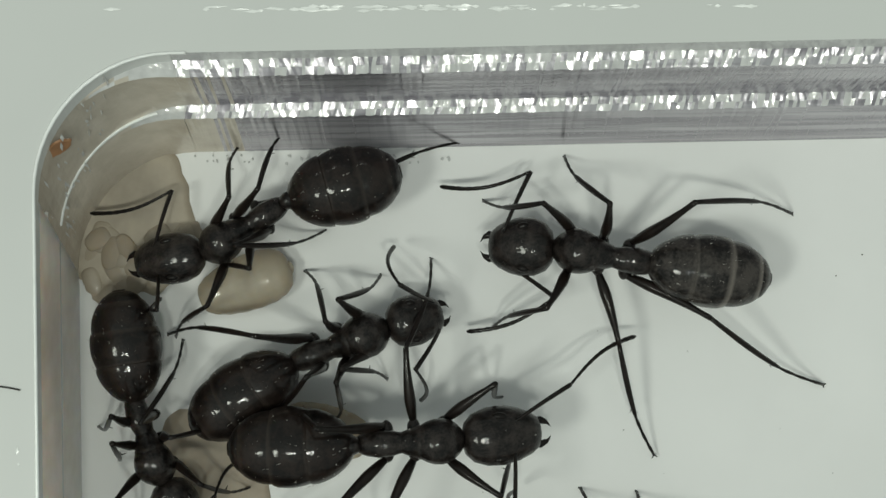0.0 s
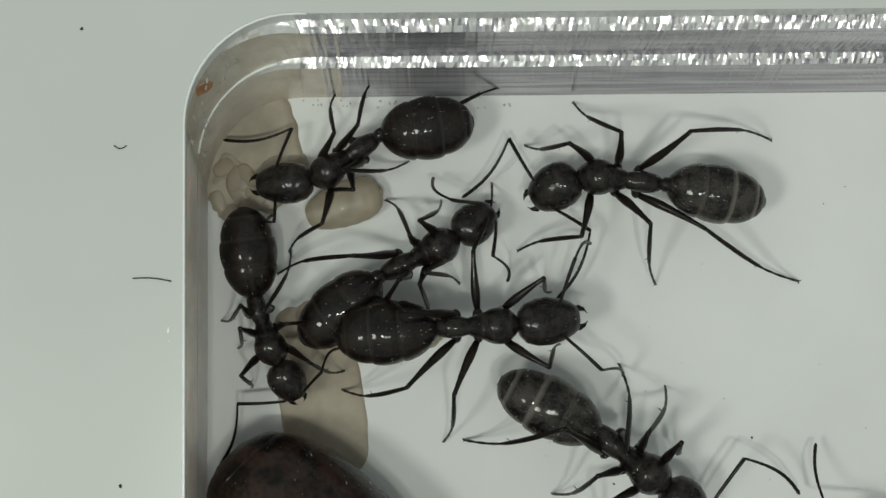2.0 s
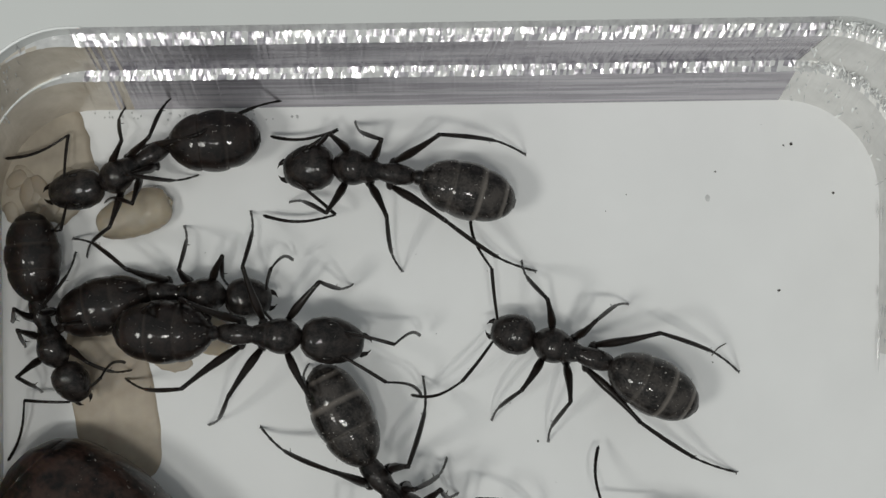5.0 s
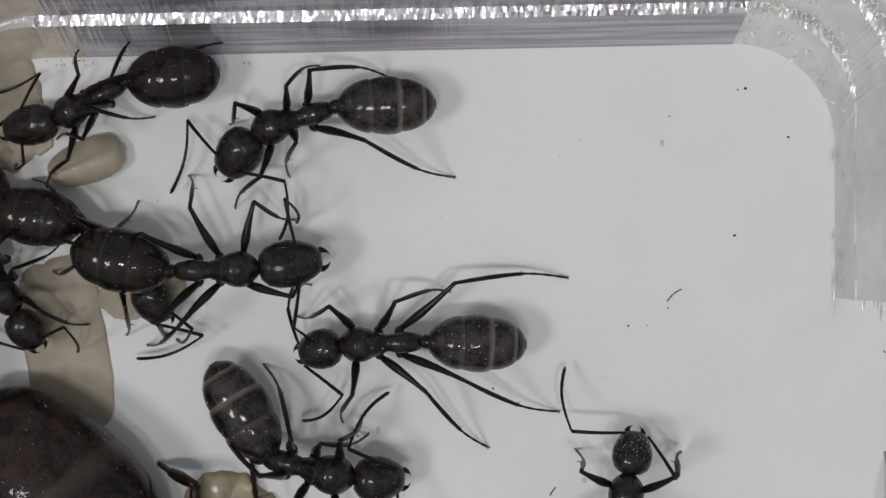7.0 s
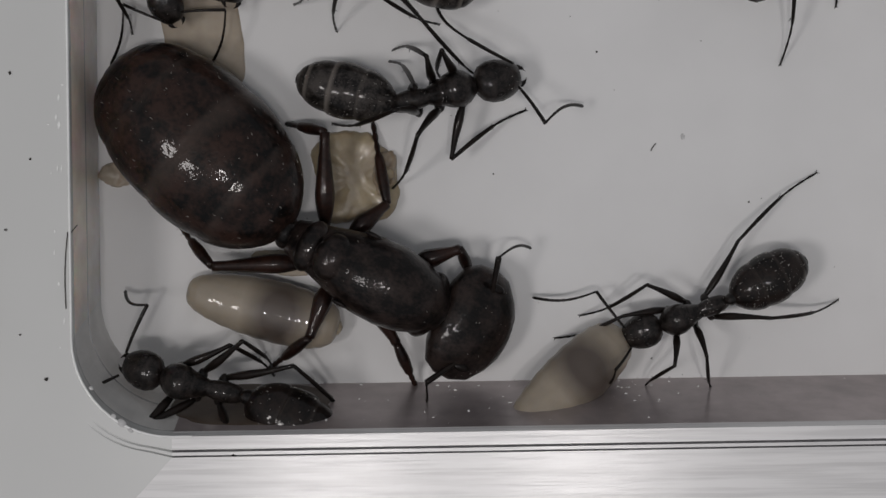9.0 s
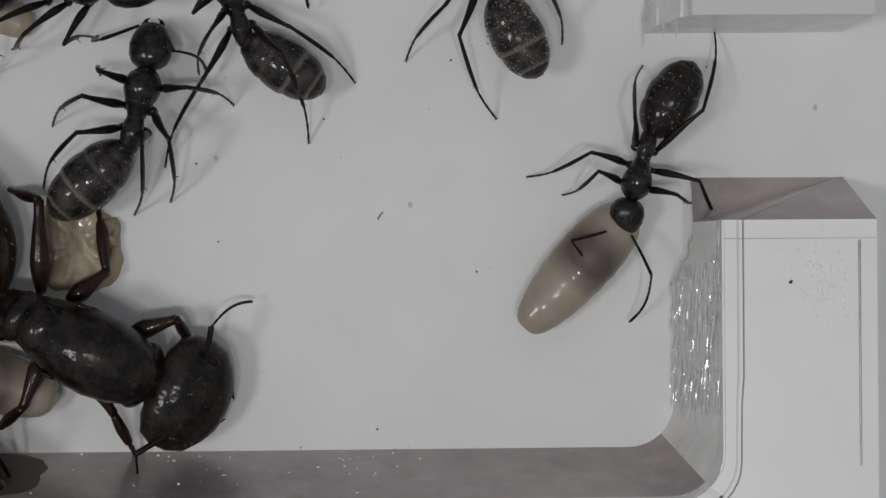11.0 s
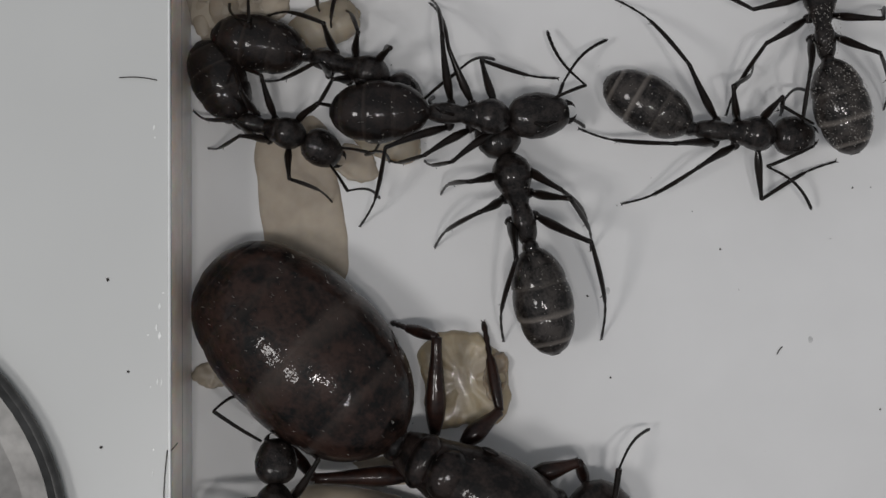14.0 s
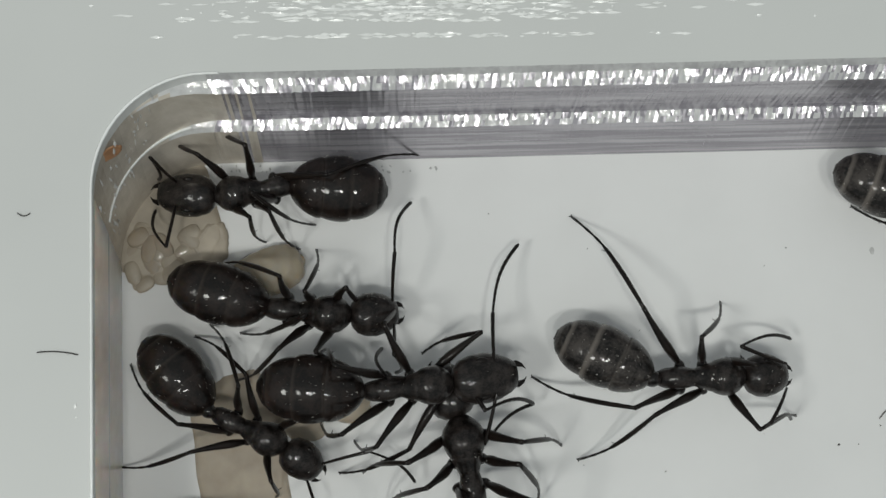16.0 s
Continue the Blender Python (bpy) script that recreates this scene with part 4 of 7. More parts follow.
leg(d_track, "fl", 14, 8.96, -5.05, 7.64, -5.14)
leg(d_track, "ml", 14, 8.90, -5.93, 7.36, -6.86)
leg(d_track, "hl", 14, 9.76, -7.27, 9.42, -9.97)
leg(d_track, "fr", 14, 10.64, -4.85, 12.42, -6.25)
leg(d_track, "mr", 14, 11.16, -5.45, 12.56, -7.02)
leg(d_track, "hr", 14, 11.85, -6.55, 12.94, -9.90)
feel(d_track, "ar", 14, 11.18, -3.62, 12.20, -3.23)
leg(d_track, "fl", 15, 8.47, -4.78, 7.19, -5.06)
leg(d_track, "ml", 15, 8.46, -5.74, 6.94, -6.72)
leg(d_track, "hl", 15, 9.36, -6.87, 8.84, -9.75)
leg(d_track, "fr", 15, 10.23, -4.66, 11.81, -5.23)
leg(d_track, "mr", 15, 10.62, -5.25, 12.03, -6.87)
leg(d_track, "hr", 15, 11.32, -6.43, 12.34, -9.68)
feel(d_track, "ar", 15, 10.17, -3.78, 11.55, -3.56)
leg(d_track, "fl", 16, 8.87, -5.03, 6.72, -5.68)
leg(d_track, "ml", 16, 8.70, -5.82, 7.37, -6.72)
leg(d_track, "fr", 16, 10.34, -4.49, 12.64, -4.94)
leg(d_track, "mr", 16, 10.94, -5.21, 12.04, -6.63)
feel(d_track, "ar", 16, 10.48, -3.94, 11.78, -3.81)
f_track = Track()
body(f_track, 2.5, 21.71, -13.99, 22.84, -14.77, 24.59, -16.01, 27.29, -18.37)
body(f_track, 3, 23.49, -11.72, 24.63, -12.34, 26.38, -13.58, 29.10, -15.94)
body(f_track, 3.6, 20.75, -7.31, 21.92, -7.97, 23.69, -9.22, 26.41, -11.59)
body(f_track, 3.8, 18.64, -5.00, 19.57, -5.54, 21.27, -6.93, 23.82, -9.31)
body(f_track, 4.2, 15.69, -1.83, 16.95, -2.70, 18.83, -4.02, 21.50, -6.35)
body(f_track, 6.3, 14.55, -7.10, 15.73, -6.11, 17.80, -5.33, 21.11, -4.99)
body(f_track, 6.5, 13.23, -7.71, 14.46, -6.65, 16.60, -6.06, 20.01, -5.57)
body(f_track, 7, 10.57, -5.95, 12.01, -5.59, 14.17, -5.52, 17.76, -5.64)
body(f_track, 7.5, 8.35, -5.29, 9.58, -4.96, 11.65, -4.98, 15.12, -5.62)
body(f_track, 8, 6.34, -2.02, 7.09, -2.31, 8.85, -2.72, 12.12, -3.93)
body(f_track, 8.5, 6.53, -3.77, 7.45, -4.00, 9.28, -4.34, 11.40, -5.21)
body(f_track, 9.5, 7.36, -2.99, 8.13, -3.33, 9.58, -3.97, 12.77, -5.26)
body(f_track, 10, 8.11, -3.24, 8.99, -3.48, 10.35, -3.94, 13.87, -5.14)
body(f_track, 10.2, 11.93, -1.84, 12.51, -2.99, 13.37, -4.31, 15.88, -6.32)
body(f_track, 13, 20.09, -3.74, 18.43, -3.60, 16.38, -3.23, 13.08, -1.82)
body(f_track, 13.5, 19.82, -3.66, 18.16, -3.60, 16.06, -3.31, 12.73, -1.74)
body(f_track, 14, 19.49, -3.58, 18.01, -3.60, 15.65, -3.40, 12.37, -1.59)
body(f_track, 14.5, 19.25, -3.37, 17.90, -3.38, 15.60, -3.20, 12.23, -1.47)
body(f_track, 15, 19.03, -3.36, 17.41, -3.42, 15.07, -3.30, 11.74, -1.69)
body(f_track, 15.5, 19.11, -2.98, 17.51, -2.97, 15.12, -2.88, 11.80, -1.49)
body(f_track, 16, 19.26, -3.03, 17.81, -3.00, 15.31, -3.06, 11.98, -1.58)
leg(f_track, "fl", 4.2, 16.61, -3.45, 14.93, -4.00)
leg(f_track, "ml", 4.2, 17.47, -4.24, 16.58, -6.38)
leg(f_track, "hl", 4.2, 19.21, -5.81, 21.95, -8.75)
leg(f_track, "fr", 4.2, 17.82, -1.98, 17.62, -0.90)
leg(f_track, "mr", 4.2, 19.21, -2.42, 20.91, -2.65)
leg(f_track, "hr", 4.2, 20.59, -3.38, 23.29, -5.29)
leg(f_track, "fl", 6.5, 15.12, -7.71, 14.23, -8.83)
leg(f_track, "ml", 6.5, 16.65, -7.54, 18.06, -9.01)
leg(f_track, "hl", 6.5, 17.75, -7.28, 20.52, -8.18)
leg(f_track, "fr", 6.5, 14.11, -5.84, 12.73, -5.93)
leg(f_track, "mr", 6.5, 15.38, -4.65, 15.63, -3.55)
leg(f_track, "hr", 6.5, 18.17, -4.23, 21.57, -4.55)
leg(f_track, "fl", 7, 12.46, -6.42, 11.74, -8.09)
leg(f_track, "ml", 7, 14.42, -6.94, 16.31, -9.05)
leg(f_track, "hl", 7, 15.28, -6.43, 18.57, -8.00)
leg(f_track, "fr", 7, 12.30, -4.58, 10.51, -4.92)
leg(f_track, "mr", 7, 14.01, -3.82, 15.22, -3.90)
leg(f_track, "hr", 7, 15.55, -3.61, 18.91, -3.45)
leg(f_track, "fl", 7.5, 10.01, -5.73, 9.74, -7.17)
leg(f_track, "ml", 7.5, 10.95, -6.17, 10.83, -8.34)
leg(f_track, "hl", 7.5, 12.83, -6.36, 15.67, -8.30)
leg(f_track, "fr", 7.5, 9.77, -4.28, 9.01, -3.97)
leg(f_track, "mr", 7.5, 11.45, -3.53, 12.04, -3.11)
leg(f_track, "hr", 7.5, 13.03, -3.42, 15.98, -3.50)
leg(f_track, "fl", 8, 7.61, -4.61, 7.41, -5.95)
leg(f_track, "ml", 8, 9.34, -4.58, 11.55, -5.02)
leg(f_track, "hl", 8, 10.08, -4.56, 13.17, -7.25)
leg(f_track, "mr", 8, 8.63, -1.12, 10.22, -0.31)
leg(f_track, "hr", 8, 10.38, -1.45, 13.63, -2.27)
leg(f_track, "fl", 15.5, 16.64, -2.41, 17.79, -2.64)
leg(f_track, "ml", 15.5, 16.25, -1.77, 17.19, -0.95)
leg(f_track, "hl", 15.5, 14.58, -0.89, 12.93, 1.77)
leg(f_track, "fr", 15.5, 16.79, -3.92, 19.27, -4.30)
leg(f_track, "mr", 15.5, 14.40, -4.39, 13.05, -5.43)
leg(f_track, "hr", 15.5, 13.45, -3.43, 11.61, -3.11)
leg(f_track, "fl", 13.5, 17.30, -3.03, 18.72, -2.95)
leg(f_track, "ml", 13.5, 16.77, -2.68, 18.01, -1.31)
leg(f_track, "hl", 13.5, 15.64, -1.62, 13.85, 1.07)
leg(f_track, "fr", 13.5, 17.28, -4.61, 19.71, -4.45)
leg(f_track, "mr", 13.5, 15.00, -4.95, 13.70, -5.78)
leg(f_track, "hr", 13.5, 14.31, -4.07, 12.23, -3.38)
feel(f_track, "al", 4.2, 14.53, -2.76, 12.19, -3.42)
feel(f_track, "ar", 4.2, 16.53, 0.44, 16.88, 2.13)
feel(f_track, "al", 6.5, 14.37, -9.00, 12.56, -9.20)
feel(f_track, "ar", 6.5, 12.07, -6.06, 10.82, -6.76)
feel(f_track, "al", 7, 11.97, -7.11, 10.63, -8.03)
feel(f_track, "ar", 7, 10.41, -4.02, 10.83, -3.54)
feel(f_track, "al", 7.5, 8.89, -6.63, 7.78, -6.11)
feel(f_track, "al", 15.5, 17.15, -1.88, 19.52, -1.95)
feel(f_track, "ar", 15.5, 18.09, -3.77, 19.08, -4.29)
leg(f_track, "hl", 14.5, 15.02, -1.09, 13.32, 1.69)
leg(f_track, "ml", 14.5, 16.17, -2.62, 17.77, -1.05)
leg(f_track, "mr", 14.5, 15.77, -4.15, 13.42, -5.63)
leg(f_track, "hr", 14.5, 15.35, -3.81, 11.93, -3.34)
feel(f_track, "ar", 14.5, 17.75, -4.24, 19.31, -5.66)
feel(f_track, "al", 14.5, 17.33, -2.62, 18.51, -0.99)
body(f_track, 4, 16.94, -2.85, 18.03, -3.71, 19.84, -5.00, 22.23, -6.63)
feel(f_track, "al", 4, 15.20, -3.00, 13.23, -2.88)
feel(f_track, "ar", 4, 18.11, -1.03, 19.08, -0.18)
leg(f_track, "fl", 4, 17.58, -4.55, 16.19, -5.50)
leg(f_track, "ml", 4, 19.16, -5.62, 19.25, -7.35)
leg(f_track, "fr", 4, 18.72, -2.97, 18.23, -2.11)
leg(f_track, "mr", 4, 19.87, -3.32, 20.94, -2.80)
leg(f_track, "hr", 4, 22.25, -4.48, 23.46, -4.88)
leg(f_track, "hl", 4, 20.05, -6.33, 20.81, -7.26)
leg(f_track, "hl", 14, 15.11, -1.35, 13.47, 1.01)
leg(f_track, "hr", 14, 15.56, -4.06, 12.04, -3.40)
leg(f_track, "mr", 14, 15.82, -4.41, 13.51, -5.76)
feel(f_track, "al", 14, 17.69, -2.36, 19.23, -2.08)
leg(f_track, "fr", 14, 16.86, -4.42, 20.24, -4.20)
leg(f_track, "hl", 15, 14.57, -1.20, 12.91, 1.54)
leg(f_track, "hr", 15, 15.23, -3.95, 11.51, -3.30)
leg(f_track, "mr", 15, 15.47, -4.11, 12.94, -5.63)
leg(f_track, "ml", 15, 15.75, -2.43, 16.99, -1.60)
leg(f_track, "fr", 15, 16.92, -4.30, 19.37, -4.14)
feel(f_track, "al", 15, 17.18, -2.05, 18.61, -2.77)
leg(f_track, "hl", 16, 14.78, -1.03, 13.14, 1.77)
leg(f_track, "hr", 16, 15.22, -3.81, 11.74, -3.24)
leg(f_track, "mr", 16, 15.71, -3.68, 13.22, -5.62)
leg(f_track, "ml", 16, 16.21, -2.08, 17.47, -1.03)
feel(f_track, "al", 16, 17.33, -1.94, 19.35, -1.99)
h_track = Track()
body(h_track, 6.5, 20.49, -9.18, 20.28, -10.33, 19.96, -12.76, 18.97, -16.29)
body(h_track, 7, 20.86, -8.43, 20.65, -9.60, 20.10, -11.86, 19.08, -15.23)
body(h_track, 7.5, 20.92, -6.11, 20.68, -7.31, 19.82, -9.64, 18.80, -13.05)
body(h_track, 8, 22.10, -2.89, 21.87, -4.12, 21.11, -6.34, 20.15, -9.89)
body(h_track, 12.3, 18.85, -2.83, 20.13, -3.44, 22.18, -4.27, 24.92, -4.79)
body(h_track, 13, 20.48, -0.31, 21.13, -1.81, 21.95, -3.59, 24.17, -5.99)
body(h_track, 13.5, 18.88, 0.80, 19.33, -0.86, 20.32, -2.35, 21.96, -5.35)
body(h_track, 14, 19.38, 2.65, 19.29, 0.99, 19.56, -0.94, 20.49, -4.19)
body(h_track, 14.5, 21.53, 0.95, 20.32, 0.31, 19.39, -1.31, 19.78, -5.09)
body(h_track, 15, 23.76, -4.02, 22.21, -3.50, 20.06, -2.49, 16.80, -1.12)
body(h_track, 15.5, 29.24, -3.83, 27.66, -3.50, 25.60, -3.00, 22.47, -2.18)
body(h_track, 16, 29.99, -4.03, 28.39, -3.67, 26.32, -3.17, 23.15, -2.33)
feel(h_track, "al", 7, 19.01, -8.26, 18.81, -6.39)
feel(h_track, "ar", 7, 22.09, -9.82, 22.41, -9.05)
leg(h_track, "fl", 7.5, 19.58, -7.37, 19.59, -6.47)
leg(h_track, "fr", 7.5, 21.38, -7.73, 22.39, -7.44)
leg(h_track, "ml", 7.5, 18.37, -9.16, 16.85, -11.15)
leg(h_track, "hl", 7.5, 18.54, -9.41, 17.20, -12.17)
leg(h_track, "mr", 7.5, 20.85, -9.01, 22.64, -9.79)
feel(h_track, "al", 7.5, 19.50, -4.89, 19.73, -2.64)
feel(h_track, "ar", 7.5, 22.87, -5.90, 24.51, -4.25)
leg(h_track, "fl", 8, 20.67, -3.98, 20.84, -2.55)
leg(h_track, "ml", 8, 20.06, -5.09, 18.28, -5.35)
leg(h_track, "hl", 8, 18.74, -7.86, 17.82, -11.80)
leg(h_track, "fr", 8, 22.16, -4.86, 23.27, -3.92)
leg(h_track, "mr", 8, 22.47, -6.50, 23.24, -9.32)
leg(h_track, "hr", 8, 22.02, -7.06, 21.90, -10.33)
feel(h_track, "al", 8, 21.73, -1.02, 22.18, 1.19)
feel(h_track, "ar", 8, 23.43, -3.27, 24.90, -2.50)
leg(h_track, "ml", 13, 20.14, -4.92, 19.28, -7.14)
leg(h_track, "hr", 13, 21.92, -4.74, 22.88, -6.78)
leg(h_track, "fl", 14.5, 18.86, 0.61, 19.02, 2.23)
leg(h_track, "ml", 14.5, 17.75, -0.41, 17.76, -1.40)
leg(h_track, "hl", 14.5, 18.08, -1.69, 17.76, -2.64)
leg(h_track, "fr", 14.5, 20.65, -0.50, 22.29, 0.19)
leg(h_track, "mr", 14.5, 21.15, -1.77, 21.74, -2.64)
leg(h_track, "hr", 14.5, 20.64, -2.37, 21.64, -3.70)
leg(h_track, "ml", 14, 17.69, -0.80, 16.68, -2.73)
leg(h_track, "hl", 15, 19.34, -0.52, 19.00, -0.66)
leg(h_track, "ml", 15, 21.26, -1.55, 20.29, -0.82)
leg(h_track, "hr", 15, 20.16, -3.63, 19.25, -5.69)
body(h_track, 8.5, 23.20, -1.02, 22.75, -2.38, 21.89, -4.52, 20.27, -7.64)
leg(h_track, "hl", 8.5, 19.23, -5.20, 17.91, -6.92)
leg(h_track, "hr", 8.5, 22.76, -4.37, 22.50, -8.07)
leg(h_track, "hr", 9, 22.78, -5.17, 22.97, -7.61)
leg(h_track, "hl", 9, 19.74, -4.02, 18.60, -5.18)
leg(h_track, "hl", 9.5, 20.02, -3.27, 19.30, -5.10)
leg(h_track, "hr", 9.5, 24.50, -2.96, 24.59, -4.36)
leg(h_track, "hl", 10, 20.05, -3.29, 19.65, -4.95)
leg(h_track, "hr", 10, 24.19, -2.78, 24.98, -4.19)
body(h_track, 9, 23.22, 0.81, 22.87, -0.55, 22.31, -2.76, 21.57, -5.72)
body(h_track, 9.5, 24.15, 1.42, 23.81, 0.07, 23.25, -2.12, 22.44, -5.09)
body(h_track, 10, 22.60, 1.27, 22.47, -0.08, 22.17, -2.24, 22.00, -5.07)
k_track = Track()
body(k_track, 8.5, 15.29, -17.50, 16.71, -16.92, 18.83, -16.65, 22.10, -16.11)
body(k_track, 9, 16.96, -16.85, 18.52, -16.29, 20.50, -15.58, 23.29, -14.22)
body(k_track, 9.5, 20.68, -14.98, 21.95, -14.15, 23.63, -13.53, 26.57, -11.54)
body(k_track, 10, 25.19, -12.14, 26.09, -10.95, 27.32, -9.67, 29.83, -7.35)
body(k_track, 10.2, 25.22, -11.91, 26.06, -10.81, 27.34, -9.53, 29.62, -7.68)
body(k_track, 12.3, 29.28, -7.43, 28.57, -6.25, 26.82, -5.68, 25.11, -3.95)
body(k_track, 13, 32.36, -7.55, 30.80, -6.85, 29.04, -6.12, 26.81, -4.45)
body(k_track, 14, 41.84, -2.95, 40.21, -2.44, 38.14, -1.89, 35.46, -1.13)
body(k_track, 16, 57.30, -0.67, 55.67, -0.33, 53.79, 0.18, 51.43, 1.03)
leg(k_track, "fl", 8.5, 17.38, -17.79, 16.47, -19.30)
leg(k_track, "fr", 8.5, 16.20, -16.16, 15.99, -16.76)
leg(k_track, "mr", 8.5, 17.01, -15.25, 15.80, -16.11)
leg(k_track, "hr", 8.5, 19.55, -14.79, 21.34, -15.53)
leg(k_track, "hl", 8.5, 20.01, -17.24, 22.19, -17.40)
leg(k_track, "ml", 8.5, 17.47, -17.79, 16.65, -18.55)
leg(k_track, "fr", 9, 17.09, -15.98, 15.09, -16.89)
leg(k_track, "mr", 9, 17.84, -14.92, 15.96, -16.14)
leg(k_track, "hr", 9, 20.81, -13.81, 24.15, -10.84)
leg(k_track, "hl", 9, 21.89, -16.04, 24.66, -15.78)
leg(k_track, "ml", 9, 19.75, -17.12, 20.32, -18.78)
leg(k_track, "fl", 9, 18.73, -17.66, 17.84, -18.55)
leg(k_track, "fr", 9.5, 20.06, -14.57, 18.44, -15.48)
leg(k_track, "mr", 9.5, 21.37, -12.40, 19.43, -12.66)
leg(k_track, "hr", 9.5, 24.30, -11.34, 27.02, -9.92)
leg(k_track, "fl", 9.5, 22.43, -15.33, 21.16, -17.12)
leg(k_track, "ml", 9.5, 23.79, -15.35, 23.61, -17.63)
leg(k_track, "hl", 9.5, 25.00, -13.72, 26.31, -13.69)
leg(k_track, "fr", 10, 24.65, -10.86, 24.70, -11.57)
leg(k_track, "mr", 10, 24.47, -10.03, 21.86, -10.17)
leg(k_track, "hr", 10, 27.06, -8.31, 27.98, -7.23)
leg(k_track, "hl", 10, 28.89, -9.52, 31.10, -9.35)
leg(k_track, "ml", 10, 27.85, -11.99, 27.90, -14.74)
leg(k_track, "fl", 10, 26.47, -12.34, 25.82, -13.48)
leg(k_track, "mr", 12.3, 26.72, -7.21, 24.62, -10.36)
leg(k_track, "fr", 12.3, 27.27, -6.84, 27.73, -10.56)
leg(k_track, "hr", 12.3, 25.16, -5.73, 24.32, -6.74)
leg(k_track, "ml", 12.3, 27.19, -4.81, 27.49, -3.31)
leg(k_track, "fl", 12.3, 28.21, -5.00, 29.78, -4.27)
feel(k_track, "al", 9, 16.89, -17.64, 16.45, -18.30)
feel(k_track, "ar", 9, 16.37, -15.19, 14.26, -15.37)
feel(k_track, "al", 9.5, 20.87, -16.78, 20.52, -19.13)
feel(k_track, "ar", 9.5, 19.16, -14.16, 17.29, -15.19)
feel(k_track, "al", 10, 26.01, -13.44, 26.63, -15.64)
feel(k_track, "ar", 10, 23.36, -11.85, 22.20, -13.75)
feel(k_track, "al", 12.3, 30.62, -7.49, 31.72, -8.51)
feel(k_track, "ar", 12.3, 29.87, -8.69, 30.94, -10.31)
leg(k_track, "mr", 10.2, 25.18, -9.08, 23.46, -9.78)
leg(k_track, "fr", 10.2, 25.08, -9.90, 24.86, -11.15)
leg(k_track, "hr", 10.2, 27.38, -7.73, 28.21, -7.25)
leg(k_track, "hl", 10.2, 29.28, -9.53, 31.50, -9.22)
leg(k_track, "ml", 10.2, 27.98, -11.93, 28.05, -14.67)
leg(k_track, "fl", 10.2, 27.16, -11.92, 26.14, -12.67)
feel(k_track, "ar", 10.2, 23.80, -10.61, 23.91, -12.61)
feel(k_track, "al", 10.2, 25.61, -13.55, 24.23, -14.89)
e_track = Track()
body(e_track, 1.5, 8.28, -0.83, 7.13, -1.08, 5.55, -1.67, 2.70, -3.45)
body(e_track, 2.5, 7.82, -0.94, 6.98, -1.27, 5.62, -2.21, 2.44, -3.50)
body(e_track, 3.5, 7.90, -1.33, 7.02, -1.40, 5.63, -2.01, 2.46, -3.23)
body(e_track, 4.2, 7.71, -1.55, 6.87, -1.80, 5.46, -2.32, 2.15, -3.56)
body(e_track, 6.3, 6.07, -4.47, 5.42, -3.69, 3.94, -2.33, 0.95, -2.36)
body(e_track, 6.5, 6.47, -4.53, 5.83, -3.92, 4.03, -2.38, 1.05, -2.31)
body(e_track, 7, 6.37, -4.71, 5.83, -3.66, 4.10, -1.93, 1.09, -1.40)
body(e_track, 7.5, 5.93, -5.44, 5.37, -4.23, 4.34, -2.32, 0.58, -1.75)
body(e_track, 8, 5.11, -5.28, 4.73, -3.92, 3.67, -2.09, 1.12, -1.01)
body(e_track, 8.5, 4.52, -5.79, 4.72, -4.55, 4.16, -2.35, 1.01, -1.21)
body(e_track, 10, 3.85, -3.20, 3.94, -2.14, 3.75, -0.27, 0.72, 0.75)
body(e_track, 12.3, 6.77, -0.76, 5.91, -0.08, 3.49, 0.69, 0.08, 1.51)
body(e_track, 14, 6.75, -2.55, 6.06, -1.79, 3.60, -1.07, 0.49, -0.31)
body(e_track, 14.5, 6.60, -1.82, 5.75, -1.41, 3.44, -0.63, 0.49, -0.09)
body(e_track, 15, 6.48, -2.42, 5.77, -2.01, 4.08, -1.00, 1.14, 0.12)
body(e_track, 15.5, 6.52, -2.12, 5.89, -1.80, 4.13, -0.99, 1.28, 0.00)
body(e_track, 16, 7.65, -1.13, 6.49, -1.19, 4.06, -0.93, 1.26, -0.09)
leg(e_track, "fl", 3.5, 6.29, -0.36, 6.34, -0.26)
leg(e_track, "ml", 3.5, 5.95, -0.27, 5.14, 0.24)
leg(e_track, "hl", 3.5, 3.55, -1.55, 1.63, -1.88)
leg(e_track, "fr", 3.5, 6.45, -2.42, 7.34, -2.61)
leg(e_track, "hl", 7.5, 3.49, -0.72, 2.32, 0.17)
leg(e_track, "ml", 7.5, 5.35, -1.76, 5.84, -1.72)
leg(e_track, "fr", 7.5, 4.98, -4.83, 4.47, -5.79)
feel(e_track, "ar", 7.5, 6.50, -5.44, 4.96, -6.75)
feel(e_track, "al", 7.5, 7.01, -5.71, 6.20, -6.24)
leg(e_track, "fl", 16, 6.83, -0.31, 6.84, -0.88)
leg(e_track, "ml", 16, 5.31, 0.11, 5.57, 0.72)
leg(e_track, "hl", 16, 4.67, -0.05, 2.52, 0.49)
leg(e_track, "hr", 16, 3.86, -1.56, 3.25, -1.85)
leg(e_track, "mr", 16, 4.17, -2.29, 3.16, -3.18)
leg(e_track, "fr", 16, 5.54, -2.14, 6.24, -2.88)
feel(e_track, "al", 3.5, 7.35, 0.75, 8.09, -0.12)
feel(e_track, "ar", 3.5, 9.02, -2.09, 9.67, -1.57)
feel(e_track, "al", 16, 7.80, 0.57, 8.25, 2.12)
feel(e_track, "ar", 16, 7.70, -1.84, 7.75, -2.87)
leg(e_track, "fl", 2.5, 6.33, -0.34, 6.77, -0.61)
